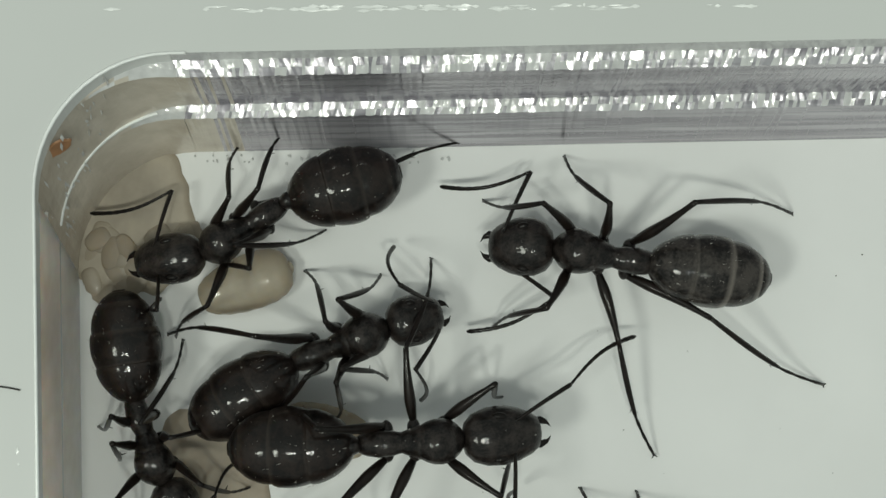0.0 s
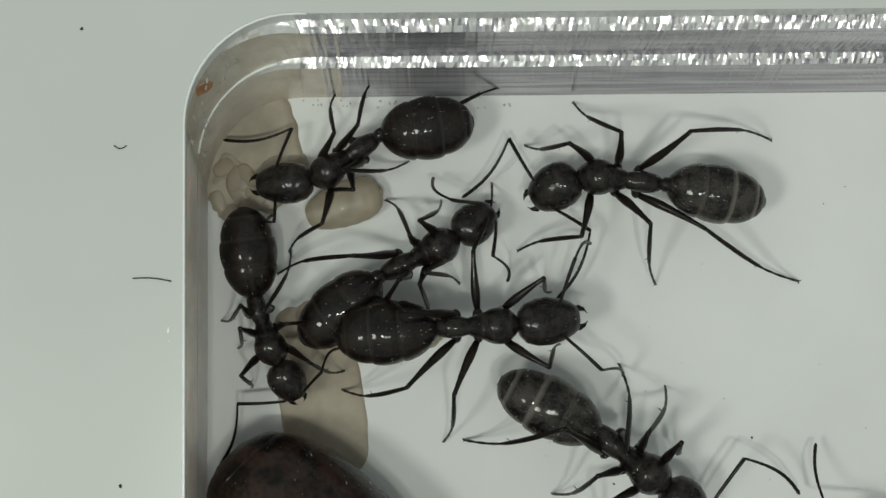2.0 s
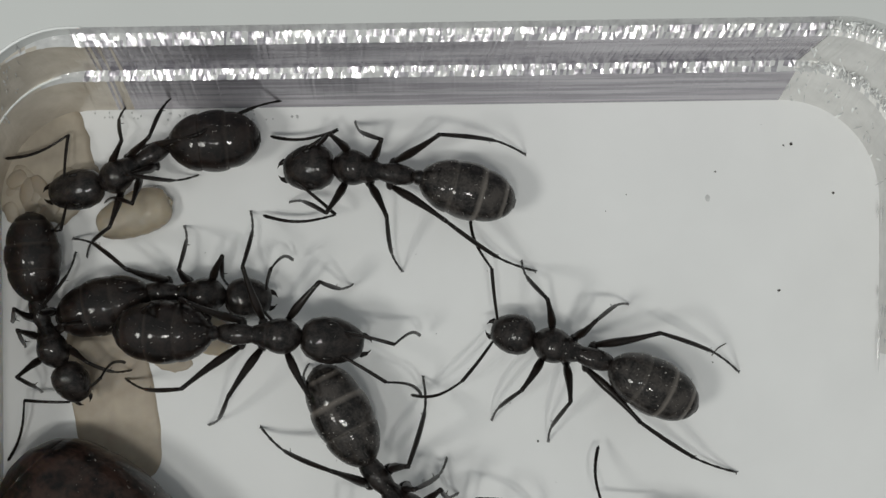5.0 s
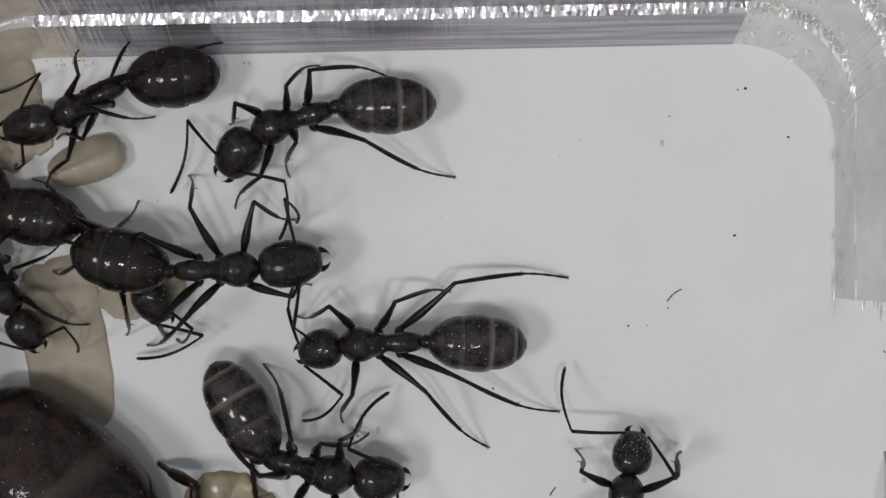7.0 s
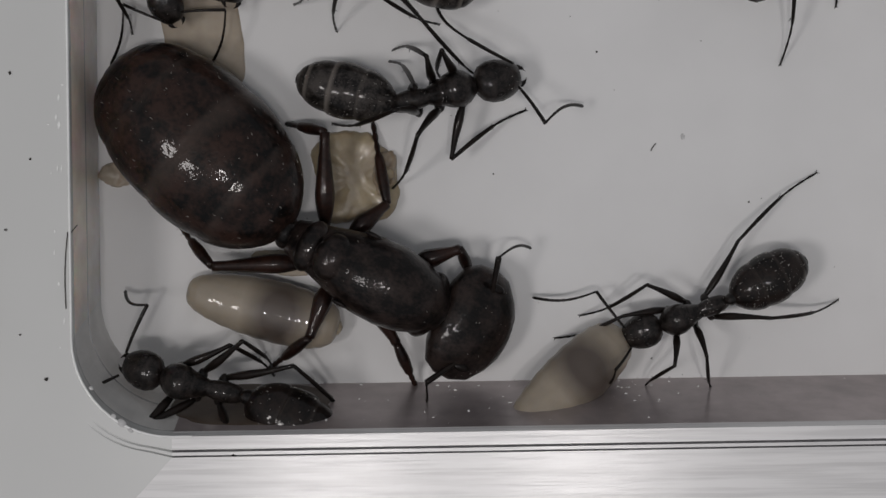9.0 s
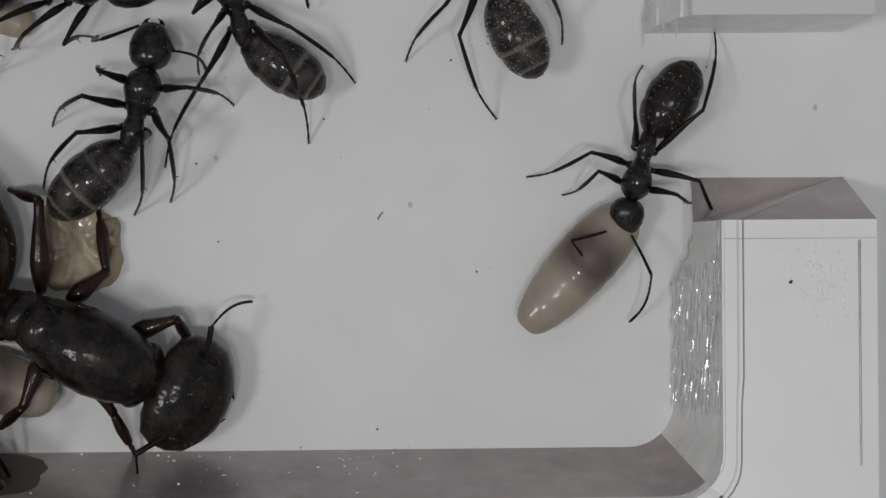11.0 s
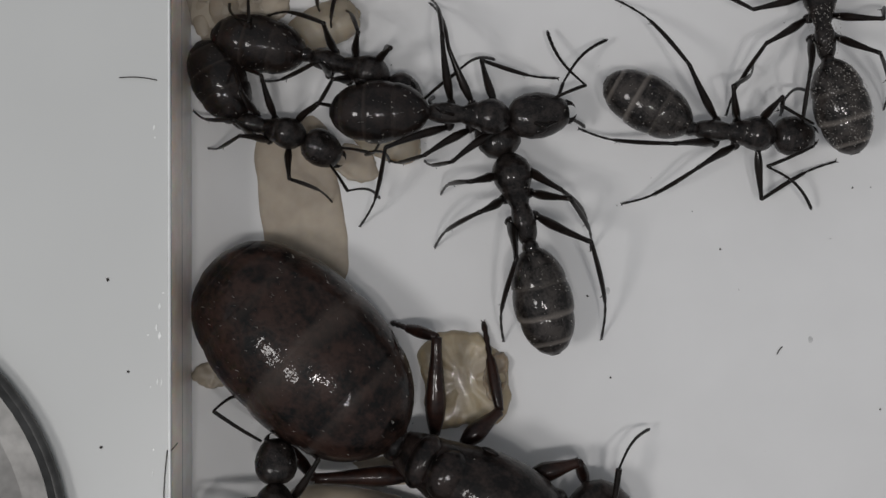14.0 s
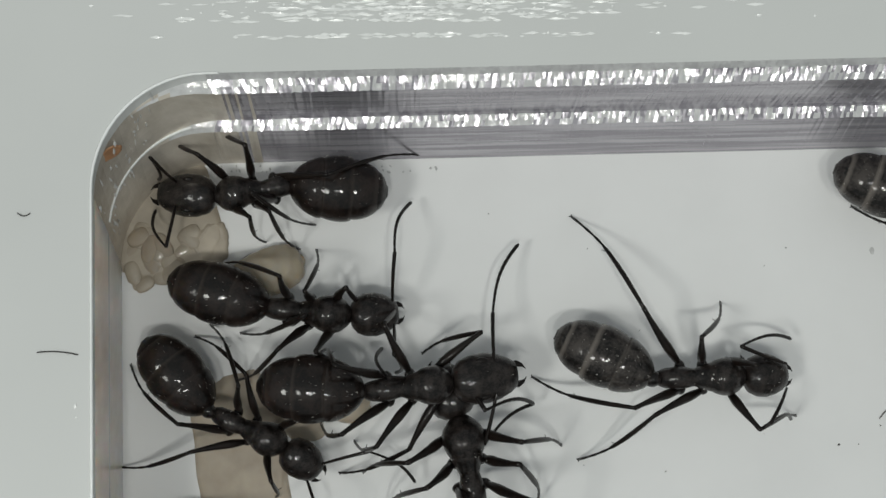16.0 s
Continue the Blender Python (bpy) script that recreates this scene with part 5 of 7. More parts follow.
leg(e_track, "ml", 2.5, 5.75, -0.09, 5.26, 0.17)
leg(e_track, "hl", 2.5, 3.65, -1.60, 1.68, -1.88)
leg(e_track, "fr", 2.5, 7.25, -2.52, 7.43, -1.83)
feel(e_track, "al", 2.5, 7.42, 0.08, 6.94, 0.89)
feel(e_track, "ar", 2.5, 8.09, -1.10, 8.57, -2.33)
feel(e_track, "ar", 8, 3.14, -5.52, 1.33, -6.33)
feel(e_track, "al", 8, 5.88, -5.19, 6.63, -4.29)
leg(e_track, "fr", 14.5, 4.58, -1.69, 4.72, -2.11)
leg(e_track, "mr", 14.5, 3.82, -1.77, 3.14, -2.63)
leg(e_track, "ml", 14.5, 5.00, 0.01, 4.45, 1.06)
leg(e_track, "fl", 14.5, 6.11, -0.50, 5.86, -0.87)
leg(e_track, "hr", 14.5, 3.74, -1.10, 1.73, -1.40)
body(e_track, 2, 7.90, -0.39, 7.06, -1.07, 5.54, -1.84, 2.63, -4.19)
leg(e_track, "hl", 2, 5.38, -1.18, 1.83, -1.93)
leg(e_track, "ml", 2, 5.63, -0.22, 5.31, 0.27)
leg(e_track, "fl", 2, 6.18, -0.02, 6.97, 0.07)
leg(e_track, "fr", 2, 6.31, -2.15, 7.51, -2.25)
feel(e_track, "al", 2, 7.05, 0.29, 6.65, 0.89)
feel(e_track, "ar", 2, 8.41, -1.22, 8.94, -2.26)
body(e_track, 3, 7.84, -0.84, 6.82, -1.35, 5.45, -2.03, 2.39, -3.76)
leg(e_track, "hl", 3, 5.17, -1.42, 1.59, -1.81)
leg(e_track, "ml", 3, 5.85, -0.24, 5.20, 0.21)
leg(e_track, "fl", 3, 6.36, -0.41, 6.86, -0.76)
leg(e_track, "fr", 3, 6.35, -2.44, 7.29, -2.69)
feel(e_track, "al", 3, 7.78, -0.33, 7.18, 0.86)
feel(e_track, "ar", 3, 8.54, -1.51, 9.13, -2.18)
body(e_track, 4, 7.85, -1.34, 6.34, -1.91, 5.01, -2.29, 2.09, -2.99)
leg(e_track, "hl", 4, 5.08, -1.61, 1.62, -1.89)
leg(e_track, "ml", 4, 5.40, -0.82, 5.15, 0.02)
leg(e_track, "fl", 4, 6.49, -0.47, 6.69, -1.08)
leg(e_track, "fr", 4, 6.22, -2.58, 7.45, -2.91)
feel(e_track, "al", 4, 7.66, -0.12, 7.97, 0.42)
c_track = Track()
body(c_track, 1.5, 10.96, -3.49, 9.12, -3.56, 7.05, -3.66, 3.70, -3.78)
body(c_track, 2.5, 11.31, -3.16, 9.44, -3.22, 7.40, -3.40, 3.97, -3.67)
body(c_track, 3.5, 11.21, -3.78, 9.26, -3.75, 7.18, -3.66, 3.67, -3.93)
body(c_track, 13.5, 11.74, -2.56, 9.78, -2.95, 7.49, -2.83, 4.16, -2.51)
body(c_track, 14, 11.61, -2.84, 9.65, -3.12, 7.37, -2.93, 4.23, -2.89)
body(c_track, 14.5, 11.49, -2.77, 9.68, -3.03, 7.37, -3.03, 4.10, -2.93)
body(c_track, 15, 11.03, -2.90, 9.15, -3.12, 6.80, -3.24, 3.81, -3.02)
body(c_track, 16, 11.26, -2.87, 9.30, -3.08, 7.03, -3.30, 3.88, -3.13)
leg(c_track, "fl", 3.5, 8.59, -2.77, 10.90, -2.32)
leg(c_track, "ml", 3.5, 7.73, -2.68, 7.79, -0.84)
leg(c_track, "hl", 3.5, 6.28, -2.93, 5.03, -2.78)
leg(c_track, "fr", 3.5, 9.01, -4.40, 9.46, -4.76)
leg(c_track, "mr", 3.5, 7.46, -5.26, 6.64, -7.03)
leg(c_track, "hr", 3.5, 6.35, -5.08, 3.53, -5.63)
leg(c_track, "hr", 7, 7.26, -4.00, 6.43, -5.49)
leg(c_track, "fl", 15, 8.76, -2.23, 10.44, -2.08)
leg(c_track, "ml", 15, 7.24, -1.48, 6.81, 0.45)
leg(c_track, "fr", 15, 8.48, -4.23, 7.74, -3.74)
leg(c_track, "mr", 15, 7.27, -4.53, 6.72, -4.81)
leg(c_track, "hr", 15, 6.55, -4.68, 5.28, -6.53)
feel(c_track, "al", 1.5, 12.15, -2.03, 14.01, -0.99)
feel(c_track, "ar", 1.5, 10.44, -4.51, 10.58, -5.16)
feel(c_track, "al", 2.5, 12.21, -2.19, 13.75, -1.04)
feel(c_track, "ar", 2.5, 12.38, -4.47, 14.80, -5.37)
feel(c_track, "al", 3.5, 12.45, -3.25, 13.89, -2.96)
feel(c_track, "ar", 3.5, 9.87, -4.41, 9.92, -4.62)
feel(c_track, "al", 7, 10.51, -2.30, 10.48, -1.87)
feel(c_track, "al", 15, 9.81, -1.84, 9.99, -0.39)
feel(c_track, "ar", 15, 11.00, -2.51, 10.90, -0.98)
leg(c_track, "ml", 2.5, 7.84, -1.60, 8.31, 0.66)
leg(c_track, "hr", 2.5, 6.41, -5.05, 3.58, -5.68)
leg(c_track, "mr", 2.5, 7.67, -4.46, 6.90, -7.08)
leg(c_track, "hl", 6.5, 6.65, -2.29, 5.09, -2.32)
leg(c_track, "hr", 14.5, 6.70, -4.31, 4.37, -4.30)
leg(c_track, "mr", 14.5, 7.72, -4.57, 7.00, -4.83)
leg(c_track, "ml", 14.5, 7.63, -1.01, 7.18, 0.75)
feel(c_track, "al", 16, 10.49, -1.23, 11.42, 1.07)
leg(c_track, "fl", 16, 9.62, -2.18, 8.50, -2.20)
leg(c_track, "ml", 16, 7.62, -1.68, 7.76, -0.89)
leg(c_track, "hl", 16, 6.65, -2.63, 5.66, -2.12)
leg(c_track, "mr", 16, 7.36, -4.72, 6.56, -5.04)
leg(c_track, "hr", 16, 6.88, -4.15, 5.56, -4.53)
leg(c_track, "fr", 16, 8.15, -5.04, 6.14, -5.95)
feel(c_track, "ar", 16, 10.49, -4.12, 11.79, -3.81)
feel(c_track, "al", 14.5, 10.94, -1.94, 12.39, -0.21)
feel(c_track, "ar", 14.5, 11.74, -2.87, 12.16, -1.08)
leg(c_track, "fl", 14.5, 9.33, -2.11, 10.96, -1.97)
leg(c_track, "fr", 14.5, 8.56, -3.55, 8.09, -4.17)
leg(c_track, "hl", 4, 6.04, -2.76, 5.26, -2.90)
feel(c_track, "al", 4, 12.02, -4.37, 13.46, -4.61)
body(c_track, 2, 11.15, -3.26, 9.16, -3.44, 6.77, -3.54, 3.79, -3.86)
leg(c_track, "fl", 2, 9.17, -2.50, 10.18, -2.67)
leg(c_track, "ml", 2, 7.82, -1.89, 8.59, 0.68)
leg(c_track, "fr", 2, 9.35, -4.41, 10.49, -4.15)
leg(c_track, "mr", 2, 7.50, -4.76, 7.16, -7.30)
leg(c_track, "hr", 2, 6.24, -5.02, 3.91, -5.86)
feel(c_track, "al", 2, 10.60, -1.88, 11.47, -1.10)
body(c_track, 3, 11.17, -3.34, 9.24, -3.34, 6.73, -3.47, 3.54, -3.71)
leg(c_track, "fl", 3, 9.22, -2.36, 10.81, -2.25)
leg(c_track, "ml", 3, 7.70, -1.85, 8.01, 0.59)
leg(c_track, "mr", 3, 7.44, -4.56, 6.54, -6.97)
leg(c_track, "hr", 3, 6.34, -5.06, 3.41, -5.59)
leg(c_track, "fr", 3, 9.30, -4.39, 9.45, -4.28)
feel(c_track, "al", 3, 10.66, -2.19, 11.25, -1.40)
body(c_track, 4, 11.06, -3.95, 9.23, -3.60, 6.83, -3.59, 3.64, -3.82)
leg(c_track, "fl", 4, 8.59, -2.94, 10.74, -2.33)
leg(c_track, "ml", 4, 7.66, -2.23, 7.92, 0.38)
leg(c_track, "mr", 4, 7.26, -5.05, 6.52, -7.03)
leg(c_track, "hr", 4, 6.29, -5.05, 3.51, -5.65)
leg(c_track, "fr", 4, 9.02, -4.79, 9.27, -5.02)
feel(c_track, "ar", 4, 12.20, -4.46, 13.59, -4.61)
body(c_track, 6.5, 11.27, -3.86, 9.36, -3.61, 6.97, -3.36, 3.62, -2.76)
leg(c_track, "fl", 6.5, 9.44, -2.54, 10.44, -1.93)
leg(c_track, "ml", 6.5, 7.75, -2.11, 7.28, -0.21)
leg(c_track, "mr", 6.5, 7.33, -5.20, 6.18, -5.93)
leg(c_track, "hr", 6.5, 6.23, -4.65, 3.75, -4.61)
leg(c_track, "fr", 6.5, 9.27, -4.57, 9.17, -4.25)
feel(c_track, "al", 6.5, 10.88, -2.71, 11.65, -2.13)
feel(c_track, "ar", 6.5, 10.54, -5.59, 11.72, -7.41)
body(c_track, 7, 11.37, -2.98, 9.54, -3.23, 7.01, -3.30, 3.75, -2.62)
leg(c_track, "fl", 7, 8.98, -2.13, 10.35, -1.87)
leg(c_track, "ml", 7, 7.76, -1.95, 7.20, -0.32)
leg(c_track, "mr", 7, 7.52, -4.68, 5.80, -5.81)
leg(c_track, "fr", 7, 10.00, -4.01, 10.78, -3.74)
feel(c_track, "ar", 7, 10.58, -4.70, 10.76, -5.65)
body(c_track, 7.5, 11.28, -3.12, 9.45, -3.36, 7.08, -3.51, 4.04, -3.03)
leg(c_track, "fl", 7.5, 8.93, -2.62, 10.59, -1.94)
leg(c_track, "ml", 7.5, 7.88, -2.38, 7.45, -0.58)
leg(c_track, "mr", 7.5, 7.54, -5.03, 6.51, -5.72)
leg(c_track, "hr", 7.5, 7.12, -4.60, 6.16, -4.62)
leg(c_track, "fr", 7.5, 9.60, -4.20, 10.79, -4.08)
feel(c_track, "al", 7.5, 10.39, -2.32, 11.00, -0.23)
body(c_track, 15.5, 11.05, -2.63, 9.16, -2.86, 6.81, -2.85, 3.93, -2.91)
leg(c_track, "fl", 15.5, 8.70, -2.06, 10.35, -1.98)
leg(c_track, "ml", 15.5, 7.43, -2.14, 6.80, 0.38)
feel(c_track, "al", 15.5, 9.89, -1.51, 9.99, 1.68)
leg(c_track, "mr", 15.5, 7.34, -4.04, 7.28, -4.66)
leg(c_track, "hr", 15.5, 6.71, -4.04, 5.55, -4.32)
leg(c_track, "hl", 14, 7.72, -1.07, 7.36, 1.12)
leg(c_track, "hr", 14, 6.10, -3.97, 5.23, -6.36)
leg(c_track, "mr", 14, 6.89, -4.43, 5.92, -4.32)
leg(c_track, "fr", 14, 7.70, -4.73, 7.10, -4.36)
leg(c_track, "fl", 14, 9.06, -2.24, 11.37, -1.73)
feel(c_track, "al", 14, 11.30, -2.29, 11.03, -0.16)
feel(c_track, "ar", 14, 11.21, -2.11, 12.95, -0.44)
a_track = Track()
body(a_track, 1.5, 1.50, 0.63, 3.08, 0.88, 4.85, 1.97, 7.82, 2.82)
body(a_track, 3.5, 1.42, 0.60, 3.08, 0.85, 4.88, 1.79, 7.83, 2.75)
body(a_track, 7.5, 1.52, 0.49, 3.10, 0.70, 4.99, 1.47, 7.87, 2.17)
body(a_track, 15, 1.09, 1.50, 2.75, 1.53, 4.45, 2.08, 7.50, 2.40)
body(a_track, 16, 1.37, 2.43, 2.95, 2.32, 4.56, 2.55, 7.36, 2.39)
leg(a_track, "fr", 3.5, 3.84, 2.29, 3.48, 3.26)
leg(a_track, "mr", 3.5, 5.12, 2.80, 5.08, 3.92)
leg(a_track, "hr", 3.5, 8.19, 3.13, 8.97, 3.86)
leg(a_track, "hl", 3.5, 5.44, 0.33, 5.68, 1.04)
leg(a_track, "fl", 3.5, 3.57, 0.50, 3.99, 0.60)
leg(a_track, "ml", 3.5, 5.28, 0.92, 5.23, 0.33)
feel(a_track, "ar", 3.5, 1.68, 1.54, 0.03, 1.93)
feel(a_track, "al", 3.5, 3.72, 0.04, 1.77, -0.27)
leg(a_track, "fr", 16, 3.00, 2.94, 1.12, 4.10)
leg(a_track, "mr", 16, 3.92, 3.09, 2.45, 4.42)
leg(a_track, "hr", 16, 7.66, 2.98, 8.55, 3.70)
leg(a_track, "hl", 16, 4.99, 0.59, 5.27, 1.39)
leg(a_track, "ml", 16, 4.60, 1.40, 4.80, 0.72)
leg(a_track, "fl", 16, 4.04, 1.40, 3.80, 0.98)
feel(a_track, "ar", 16, 1.55, 3.04, 0.86, 2.84)
feel(a_track, "al", 16, 1.86, 1.42, 0.77, 1.95)
leg(a_track, "hl", 2.5, 5.41, 0.33, 5.70, 1.13)
feel(a_track, "al", 2.5, 3.64, 0.16, 2.10, -1.21)
body(a_track, 2, 1.46, 0.59, 2.95, 0.68, 4.97, 2.08, 7.86, 2.59)
leg(a_track, "fl", 2, 3.77, 0.18, 2.14, -1.32)
leg(a_track, "hl", 2, 5.37, 0.39, 5.86, 1.23)
leg(a_track, "ml", 2, 4.52, 0.74, 3.22, 0.38)
leg(a_track, "fr", 2, 3.81, 2.25, 3.50, 3.43)
leg(a_track, "mr", 2, 4.98, 3.21, 4.77, 4.01)
leg(a_track, "hr", 2, 7.84, 2.76, 9.29, 3.99)
feel(a_track, "ar", 2, 2.83, 1.74, 0.23, 2.00)
feel(a_track, "al", 2, 2.08, 0.12, 1.75, -0.27)
body(a_track, 3, 1.41, 0.62, 2.91, 0.87, 4.99, 2.09, 7.91, 2.33)
leg(a_track, "fl", 3, 3.72, 0.10, 2.04, -1.23)
leg(a_track, "hl", 3, 5.45, 0.35, 5.73, 1.12)
leg(a_track, "ml", 3, 4.57, 0.64, 3.01, 0.44)
leg(a_track, "fr", 3, 3.91, 2.21, 3.46, 3.32)
leg(a_track, "mr", 3, 5.09, 3.05, 4.87, 3.93)
leg(a_track, "hr", 3, 7.96, 2.74, 9.07, 3.91)
feel(a_track, "ar", 3, 3.13, 1.50, 0.01, 1.50)
feel(a_track, "al", 3, 2.19, 0.15, 1.70, -0.28)
body(a_track, 4, 1.44, 0.50, 3.07, 0.77, 5.07, 2.04, 7.93, 2.36)
leg(a_track, "fl", 4, 3.80, 0.10, 2.35, -1.25)
leg(a_track, "hl", 4, 5.43, 0.32, 5.70, 1.06)
leg(a_track, "ml", 4, 4.72, 0.62, 2.95, 0.43)
leg(a_track, "fr", 4, 3.94, 2.17, 3.51, 3.30)
leg(a_track, "mr", 4, 5.27, 3.14, 5.12, 3.84)
leg(a_track, "hr", 4, 8.08, 2.87, 8.94, 3.74)
feel(a_track, "ar", 4, 3.04, 1.56, 0.07, 1.58)
feel(a_track, "al", 4, 2.24, 0.10, 1.68, -0.32)
body(a_track, 6.5, 1.43, 0.95, 3.09, 1.16, 5.19, 2.39, 8.00, 2.61)
leg(a_track, "fl", 6.5, 3.76, 0.31, 2.18, -1.09)
leg(a_track, "hl", 6.5, 5.54, 0.48, 5.91, 1.34)
leg(a_track, "ml", 6.5, 4.60, 0.85, 2.89, 0.84)
leg(a_track, "fr", 6.5, 3.96, 2.29, 3.45, 3.65)
leg(a_track, "mr", 6.5, 5.45, 2.71, 5.35, 4.14)
leg(a_track, "hr", 6.5, 8.08, 3.14, 8.72, 4.04)
feel(a_track, "ar", 6.5, 2.89, 1.90, -0.31, 2.21)
feel(a_track, "al", 6.5, 2.55, 0.43, 1.68, 0.04)
body(a_track, 7, 1.62, 1.00, 3.17, 1.26, 5.30, 2.40, 8.21, 2.73)
leg(a_track, "fl", 7, 3.94, 0.29, 2.56, -0.60)
leg(a_track, "hl", 7, 5.70, 0.49, 5.90, 1.37)
leg(a_track, "fr", 7, 4.12, 2.34, 3.62, 3.65)
leg(a_track, "mr", 7, 5.66, 2.84, 5.51, 4.17)
leg(a_track, "hr", 7, 8.23, 3.21, 8.82, 3.98)
feel(a_track, "ar", 7, 3.07, 1.87, 0.60, 2.12)
feel(a_track, "al", 7, 2.63, 0.44, 1.81, 0.01)
body(a_track, 14.5, 1.30, 1.34, 2.75, 1.51, 4.80, 2.23, 7.85, 2.51)
leg(a_track, "hl", 14.5, 5.42, 0.27, 5.95, 1.28)
leg(a_track, "ml", 14.5, 4.97, 0.05, 4.14, -0.34)
leg(a_track, "fr", 14.5, 2.87, 2.49, 1.58, 4.42)
leg(a_track, "mr", 14.5, 4.69, 3.26, 4.59, 4.43)
leg(a_track, "hr", 14.5, 7.80, 2.72, 9.65, 3.94)
feel(a_track, "ar", 14.5, 2.69, 1.99, 0.53, 2.53)
body(a_track, 15.5, 1.36, 1.99, 2.85, 1.74, 4.86, 2.42, 7.45, 2.58)
leg(a_track, "hl", 15.5, 4.88, 0.55, 5.28, 1.42)
leg(a_track, "ml", 15.5, 4.28, 1.54, 4.07, 1.22)
leg(a_track, "fr", 15.5, 3.14, 2.51, 1.10, 4.25)
leg(a_track, "mr", 15.5, 3.42, 2.90, 3.22, 4.71)
leg(a_track, "hr", 15.5, 7.52, 2.62, 8.91, 3.90)
leg(a_track, "hl", 15, 5.07, 0.30, 5.52, 1.28)
leg(a_track, "fr", 15, 3.04, 2.63, 2.22, 4.59)
leg(a_track, "mr", 15, 3.92, 2.29, 3.42, 3.36)
feel(a_track, "ar", 15, 2.30, 2.08, 0.44, 2.51)
l_track = Track()
body(l_track, 1.5, 2.71, -6.03, 1.92, -4.58, 1.33, -2.85, 0.95, -0.29)
body(l_track, 3.5, 2.71, -6.01, 1.91, -4.58, 1.30, -2.86, 0.92, -0.35)
body(l_track, 6.5, 2.44, -5.65, 1.57, -4.18, 0.95, -2.56, 0.88, -0.16)
body(l_track, 7.5, 2.89, -5.85, 2.00, -4.54, 1.49, -2.98, 1.02, -0.62)
body(l_track, 8, 2.52, -5.71, 1.52, -4.35, 0.83, -2.70, 0.37, -0.28)
body(l_track, 8.5, 2.60, -6.17, 1.81, -4.75, 1.24, -3.09, 0.83, -0.66)
body(l_track, 13.5, 4.04, -4.39, 2.84, -3.62, 1.60, -3.43, 0.42, -1.43)
body(l_track, 14, 4.28, -4.22, 3.16, -3.54, 1.49, -3.08, 0.31, -1.01)
body(l_track, 14.5, 4.28, -4.57, 3.11, -3.88, 1.57, -3.11, 0.49, -0.95)
body(l_track, 15, 4.49, -4.82, 3.40, -4.07, 1.79, -3.15, 0.31, -1.01)
body(l_track, 16, 5.55, -5.81, 4.52, -4.88, 2.66, -3.99, 0.09, -1.34)
leg(l_track, "fl", 3.5, 3.01, -4.55, 3.86, -5.18)
leg(l_track, "ml", 3.5, 3.02, -3.18, 3.43, -3.31)
leg(l_track, "hl", 3.5, 2.18, -1.46, 2.38, -1.44)
leg(l_track, "fr", 3.5, 1.21, -4.37, 1.18, -5.62)
leg(l_track, "mr", 3.5, 0.71, -3.68, 0.75, -4.46)
leg(l_track, "hr", 3.5, 0.54, -2.91, 0.31, -3.65)
feel(l_track, "al", 3.5, 3.51, -4.73, 3.84, -4.33)
feel(l_track, "ar", 3.5, 0.58, -5.62, 0.11, -8.03)
leg(l_track, "hr", 16, 0.25, -3.45, -0.16, -2.73)
leg(l_track, "mr", 16, 1.76, -5.06, -0.34, -5.72)
leg(l_track, "fr", 16, 4.23, -5.48, 4.30, -6.51)
leg(l_track, "hl", 16, 3.30, -2.12, 2.42, -1.34)
leg(l_track, "ml", 16, 3.45, -2.44, 1.92, -1.67)
feel(l_track, "al", 16, 6.95, -5.04, 8.30, -6.08)
feel(l_track, "ar", 16, 5.50, -6.14, 5.41, -7.77)
feel(l_track, "ar", 14.5, 4.08, -6.09, 4.90, -8.21)
leg(l_track, "fr", 14.5, 2.98, -4.73, 4.11, -5.36)
leg(l_track, "mr", 14.5, 0.96, -3.72, 0.08, -4.00)
leg(l_track, "hr", 14.5, 0.03, -2.96, -0.37, -2.55)
feel(l_track, "ar", 2.5, 0.50, -5.62, 0.17, -7.97)
feel(l_track, "ar", 8, 0.38, -5.03, -0.02, -7.15)
body(l_track, 15.5, 4.84, -5.00, 3.72, -4.19, 2.04, -3.15, 0.09, -1.61)
leg(l_track, "hr", 15.5, 0.03, -2.87, -0.08, -2.44)
leg(l_track, "mr", 15.5, 1.10, -4.25, 0.31, -3.92)
leg(l_track, "fr", 15.5, 3.28, -4.50, 3.90, -5.27)
leg(l_track, "hl", 15.5, 2.41, -1.64, 1.92, -0.92)
feel(l_track, "ar", 15.5, 4.78, -6.42, 4.63, -8.21)
leg(l_track, "mr", 14, 1.43, -3.64, 0.25, -3.93)
leg(l_track, "hr", 14, 1.08, -3.12, -0.29, -2.76)
leg(l_track, "fr", 14, 2.56, -4.26, 4.21, -5.43)
feel(l_track, "ar", 14, 4.85, -5.45, 5.70, -5.46)
feel(l_track, "al", 14, 5.09, -4.09, 6.02, -4.32)
leg(l_track, "mr", 15, 1.51, -3.55, -0.12, -3.65)
leg(l_track, "fr", 15, 2.78, -4.29, 3.80, -5.37)
feel(l_track, "ar", 15, 4.35, -6.22, 4.80, -7.51)
feel(l_track, "al", 10, 5.59, -5.49, 4.03, -7.40)
m_track = Track()
body(m_track, 8, 0.71, -17.15, 2.04, -17.06, 4.44, -17.59, 7.43, -19.26)
body(m_track, 9.5, 2.02, -16.76, 3.37, -17.03, 4.98, -18.07, 7.86, -19.81)
leg(m_track, "fr", 9, 4.90, -16.54, 5.61, -17.81)
leg(m_track, "fl", 9, 2.28, -18.54, 1.39, -19.47)
leg(m_track, "fr", 9.5, 4.46, -16.55, 4.55, -17.84)
leg(m_track, "mr", 9.5, 5.09, -16.74, 5.30, -17.85)
leg(m_track, "hr", 9.5, 7.09, -17.22, 8.38, -19.97)
